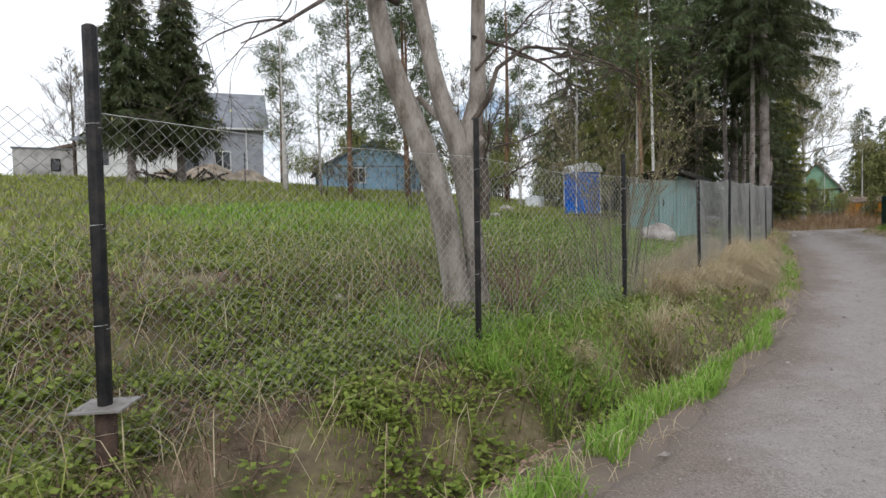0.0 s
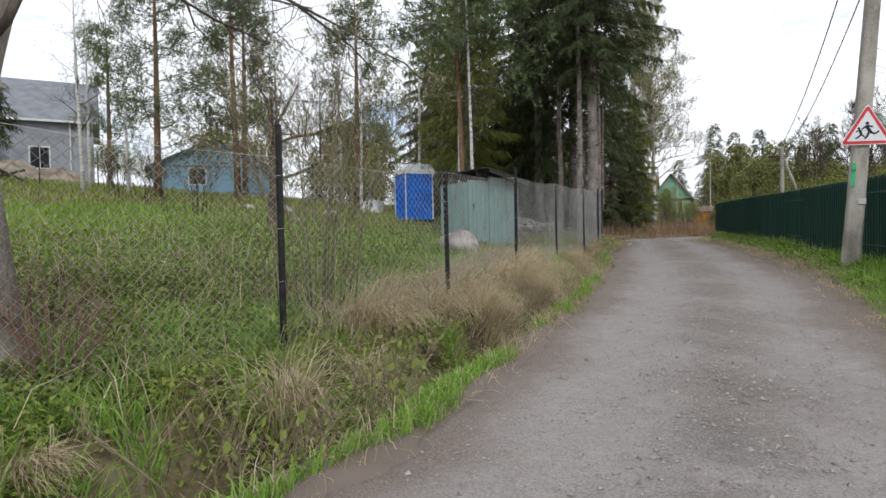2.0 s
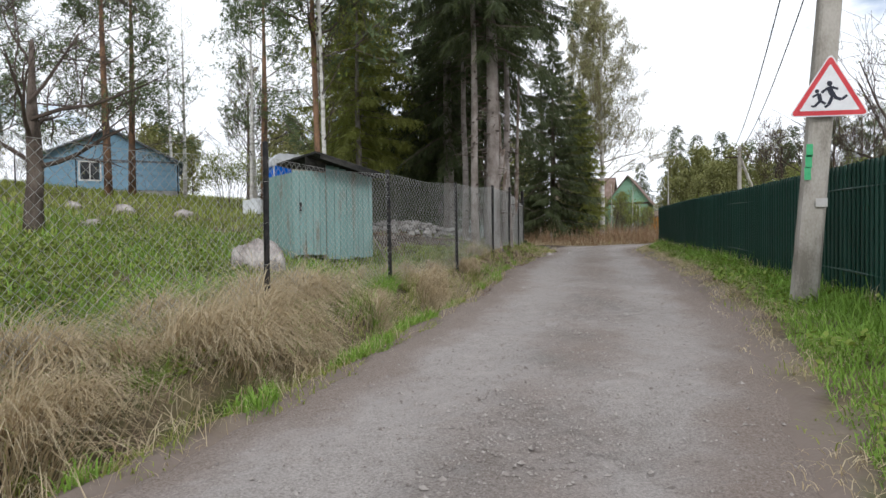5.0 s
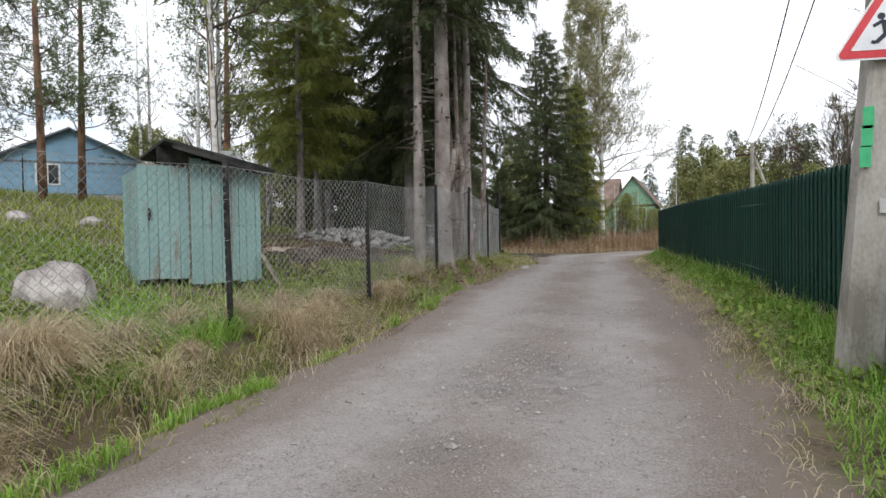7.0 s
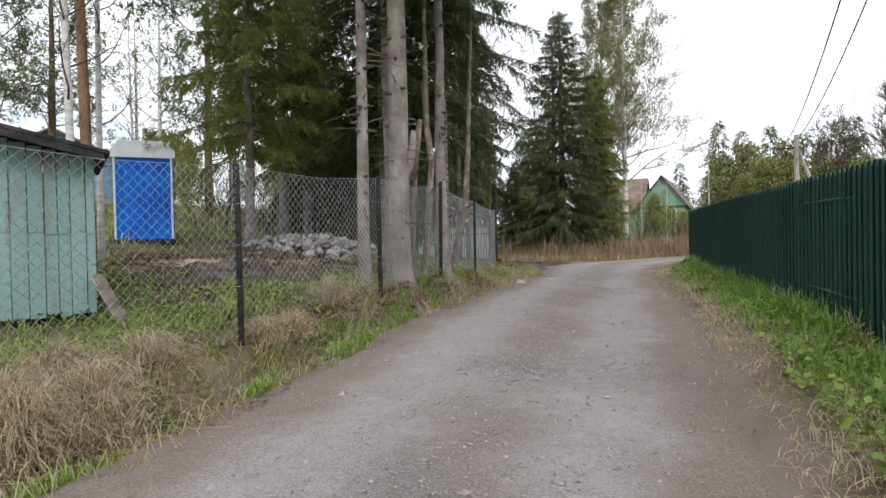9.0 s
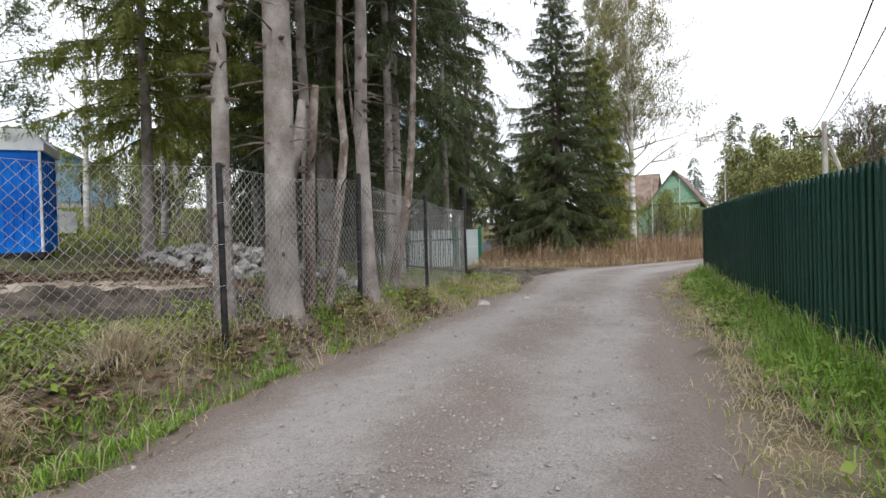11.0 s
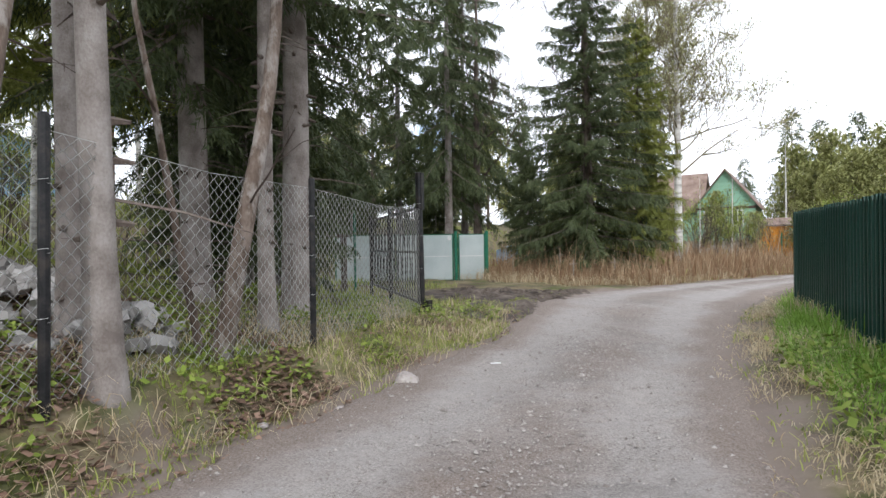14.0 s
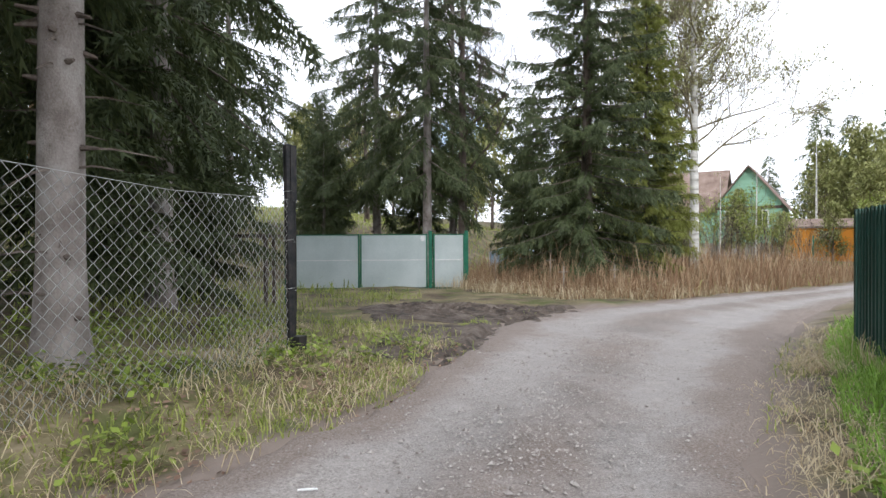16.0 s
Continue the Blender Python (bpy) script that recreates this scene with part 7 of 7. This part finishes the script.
# under the spruces
x, y = scatter(42000, -14, -2.3, 17, 33, lambda x, y: (x < left_x(y) - 0.1) & (rng.random(len(x)) < 0.5 + 0.5 * patchy(x, y, 1.1, 3.0)) & ~((x > -7) & (y > 28.3)))
blades("grass", x, y, rng.gamma(6, 0.014, len(x)) * np.interp(y, [17, 22, 26], [0.8, 1.2, 1.7]), 0.0042, 0.9, GRASS, "patchy grass under the spruces", "grass")
x, y = scatter(13000, -6, -2.3, 17, 27.5, lambda x, y: (x < left_x(y) - 0.15) & (x > fence_x(y) - 1.2) & (patchy(x, y, 1.5, 0.7) > -0.1))
blades("dry_grass", x, y, rng.gamma(6, 0.023, len(x)), 0.0034, 1.6, DRY, "long pale dry grass under the wire fence", "dry grass")
x, y = scatter(40000, -8, -2.4, 15.5, 22.3, lambda x, y: (x < left_x(y) - 0.12) & (patchy(x, y, 1.0, 7.0) > -0.5))
leaves("leaf_litter", x, y, ground_z(x, y) + rng.uniform(0.005, 0.06, len(x)), rng.uniform(0.035, 0.08, len(x)), DEAD_LEAF, "brown fallen leaves", "leaf litter", 0.75)
x, y = scatter(26000, -6, -2.3, 16, 27, lambda x, y: (x < left_x(y) - 0.25) & (patchy(x, y, 2.0, 4.0) > 0.25))
leaves("weeds", x, y, ground_z(x, y) + rng.uniform(0.02, 0.16, len(x)), rng.uniform(0.03, 0.07, len(x)), WEED, "leafy green weeds by the fence", "weeds", 0.6)
# ragged edges of the lane
x, y = scatter(60000, -4.0, -1.2, 5, 31, lambda x, y: (left_x(y) - x > -0.1 + 0.1 * np.sin(2.7 * y)) & (left_x(y) - x < 0.75) & (patchy(x, y, 2.3, 2.9) > -0.25) & ~((y > 27.6) & (x > -3.6)))
blades("grass", x, y, rng.gamma(4, 0.016, len(x)), 0.004, 1.1, GRASS, "thin short grass creeping into the lane's edge", "grass")
x, y = scatter(16000, -4.0, -1.2, 13, 28, lambda x, y: (left_x(y) - x > -0.15) & (left_x(y) - x < 0.8) & (patchy(x, y, 2.0, 5.9) > -0.2))
leaves("leaf_litter", x, y, ground_z(x, y) + rng.uniform(0.01, 0.05, len(x)), rng.uniform(0.02, 0.055, len(x)), DEAD_LEAF, "brown leaf crumbs at the lane's edge", "leaf litter", 0.75)
x, y = scatter(13000, -0.3, 3.0, 3, 30, lambda x, y: (x - right_x(y) > -0.12 + 0.1 * np.sin(2.3 * y)) & (x - right_x(y) < 0.6) & (patchy(x, y, 2.3, 7.9) > -0.2))
blades("dry_grass", x, y, rng.uniform(0.03, 0.08, len(x)), 0.003, 1.75, DRY, "trodden straw at the lane's edge", "dry grass", z=np.maximum(ground_z(x, y), road_top(x, y)) + 0.004)
x, y = scatter(20000, -0.3, 3.0, 3, 30, lambda x, y: (x - right_x(y) > -0.05) & (x - right_x(y) < 0.6) & (patchy(x, y, 2.1, 1.9) > 0.0))
blades("grass", x, y, rng.gamma(4, 0.016, len(x)), 0.004, 1.1, GRASS, "thin short grass at the lane's edge", "grass")
# right-hand verge
RV = lambda x, y: (x > right_x(y) + 0.05 + 0.08 * np.sin(2.1 * y)) & (x < np.interp(y, [p[1] for p in PICKET], [p[0] for p in PICKET]) + 0.3)  # noqa: E731
x, y = scatter(150000, 0.0, 4.2, 3, 31, lambda x, y: RV(x, y) & (rng.random(len(x)) < 0.75 + 0.5 * patchy(x, y, 1.4, 6.0)) & (x > right_x(y) + np.interp(y, [8, 16], [0.2, 0.42])))
blades("verge_grass", x, y, rng.gamma(6, 0.03, len(x)) * np.clip((x - right_x(y)) * 1.3, 0.35, 1.2), 0.0045, 0.9, FRESH, "fresh green grass at the foot of the green fence", "grass")
x, y = scatter(38000, 0.0, 4.2, 3, 31, lambda x, y: RV(x, y) & (patchy(x, y, 1.1, 8.0) > 0.05 + 0.9 * (x - right_x(y) - 0.5)))
blades("dry_grass", x, y, rng.gamma(6, 0.014, len(x)), 0.003, 1.9, DRY, "mown straw lying along the verge", "dry grass")
x, y = scatter(25000, 0.3, 4.2, 3, 25, lambda x, y: RV(x, y) & (x > right_x(y) + 0.3) & (patchy(x, y, 1.3, 9.0) > -0.3))
leaves("weeds", x, y, ground_z(x, y) + rng.uniform(0.02, 0.16, len(x)), rng.uniform(0.03, 0.08, len(x)), WEED, "leafy weeds on the verge", "weeds", 0.6)
fx_ = np.arange(3.5, 28.4, 0.03)
x = np.interp(fx_, [p[1] for p in PICKET], [p[0] for p in PICKET]) - 0.08 + rng.normal(0, 0.05, len(fx_))
k = rng.random(len(fx_)) < 0.5
blades("dry_stalks", np.repeat(x[k], 3), np.repeat(fx_[k], 3) + rng.normal(0, 0.03, 3 * k.sum()), rng.uniform(0.1, 0.38, 3 * k.sum()), 0.004, 0.6, DRY, "cut dry stalks along the green fence", "dry grass")
x, y = scatter(22000, -0.2, 3.2, 12, 29.5, lambda x, y: (x > right_x(y) + 0.18) & (x < right_x(y) + 0.75 + 0.2 * np.sin(1.3 * y)) & (patchy(x, y, 1.1, 5.5) > -0.35))
blades("straw", x, y, rng.uniform(0.07, 0.16, len(x)), 0.003, 2.1, DRY, "pale mown straw lying beside the lane", "straw", z=ground_z(x, y) + 0.025)
# behind the green fence and far ground
x, y = scatter(12000, 3.5, 22, 8, 60)
blades("grass", x, y, rng.gamma(6, 0.05, len(x)), 0.014, 0.8, GRASS, "long grass beyond the green fence", "grass")
x, y = scatter(24000, -40, 14, 30, 62, lambda x, y: ((x < left_x(np.minimum(y, 42)) - 0.3) | (y > 44)) & ~((x > -9.5) & (y < 36.0) & (x < -2)))
blades("grass", x, y, rng.gamma(6, 0.04, len(x)), 0.013, 0.8, GRASS, "rough grass round the far houses", "grass")
# reeds beyond the drive
BY, BX = [34.6, 35.0, 36.66, 38.5, 42, 47], [-2.3, -2.1, -1.2, -0.1, 1.2, 3.2]
x, y = scatter(60000, -8.2, 3.5, 33.4, 47, lambda x, y: (x < np.where(y < 34.6, -2.6 - (34.6 - y) * 1.6, np.interp(y, BY, BX))) & (y > 33.6 + 0.35 * np.clip(-x - 3, 0, 9)) & (x > -7.4 - 0.3 * (y - 35)))
blades("reeds", x, y, rng.gamma(4, 0.16, len(x)) * (0.75 + 0.35 * patchy(x, y, 1.3, 2.2)) * np.interp(y, [33.5, 35, 47], [0.6, 1, 1.15]), 0.006, 0.55, REED, "dense stand of rust-brown dry reeds", "reeds")
x, y = scatter(7000, -8.2, 0, 33.2, 38, lambda x, y: (x < np.where(y < 34.6, -2.4 - (34.6 - y) * 1.6, np.interp(y, BY, BX) + 0.1)) & (y < 34.9 + 0.35 * np.clip(-x - 3, 0, 9) + 1.3 * np.clip(x + 3, 0, 5)) & (y > 33.3 + 0.35 * np.clip(-x - 3, 0, 9)))
blades("dry_grass", x, y, rng.gamma(7, 0.04, len(x)), 0.006, 1.2, DRY, "pale straw in front of the reeds", "dry grass")
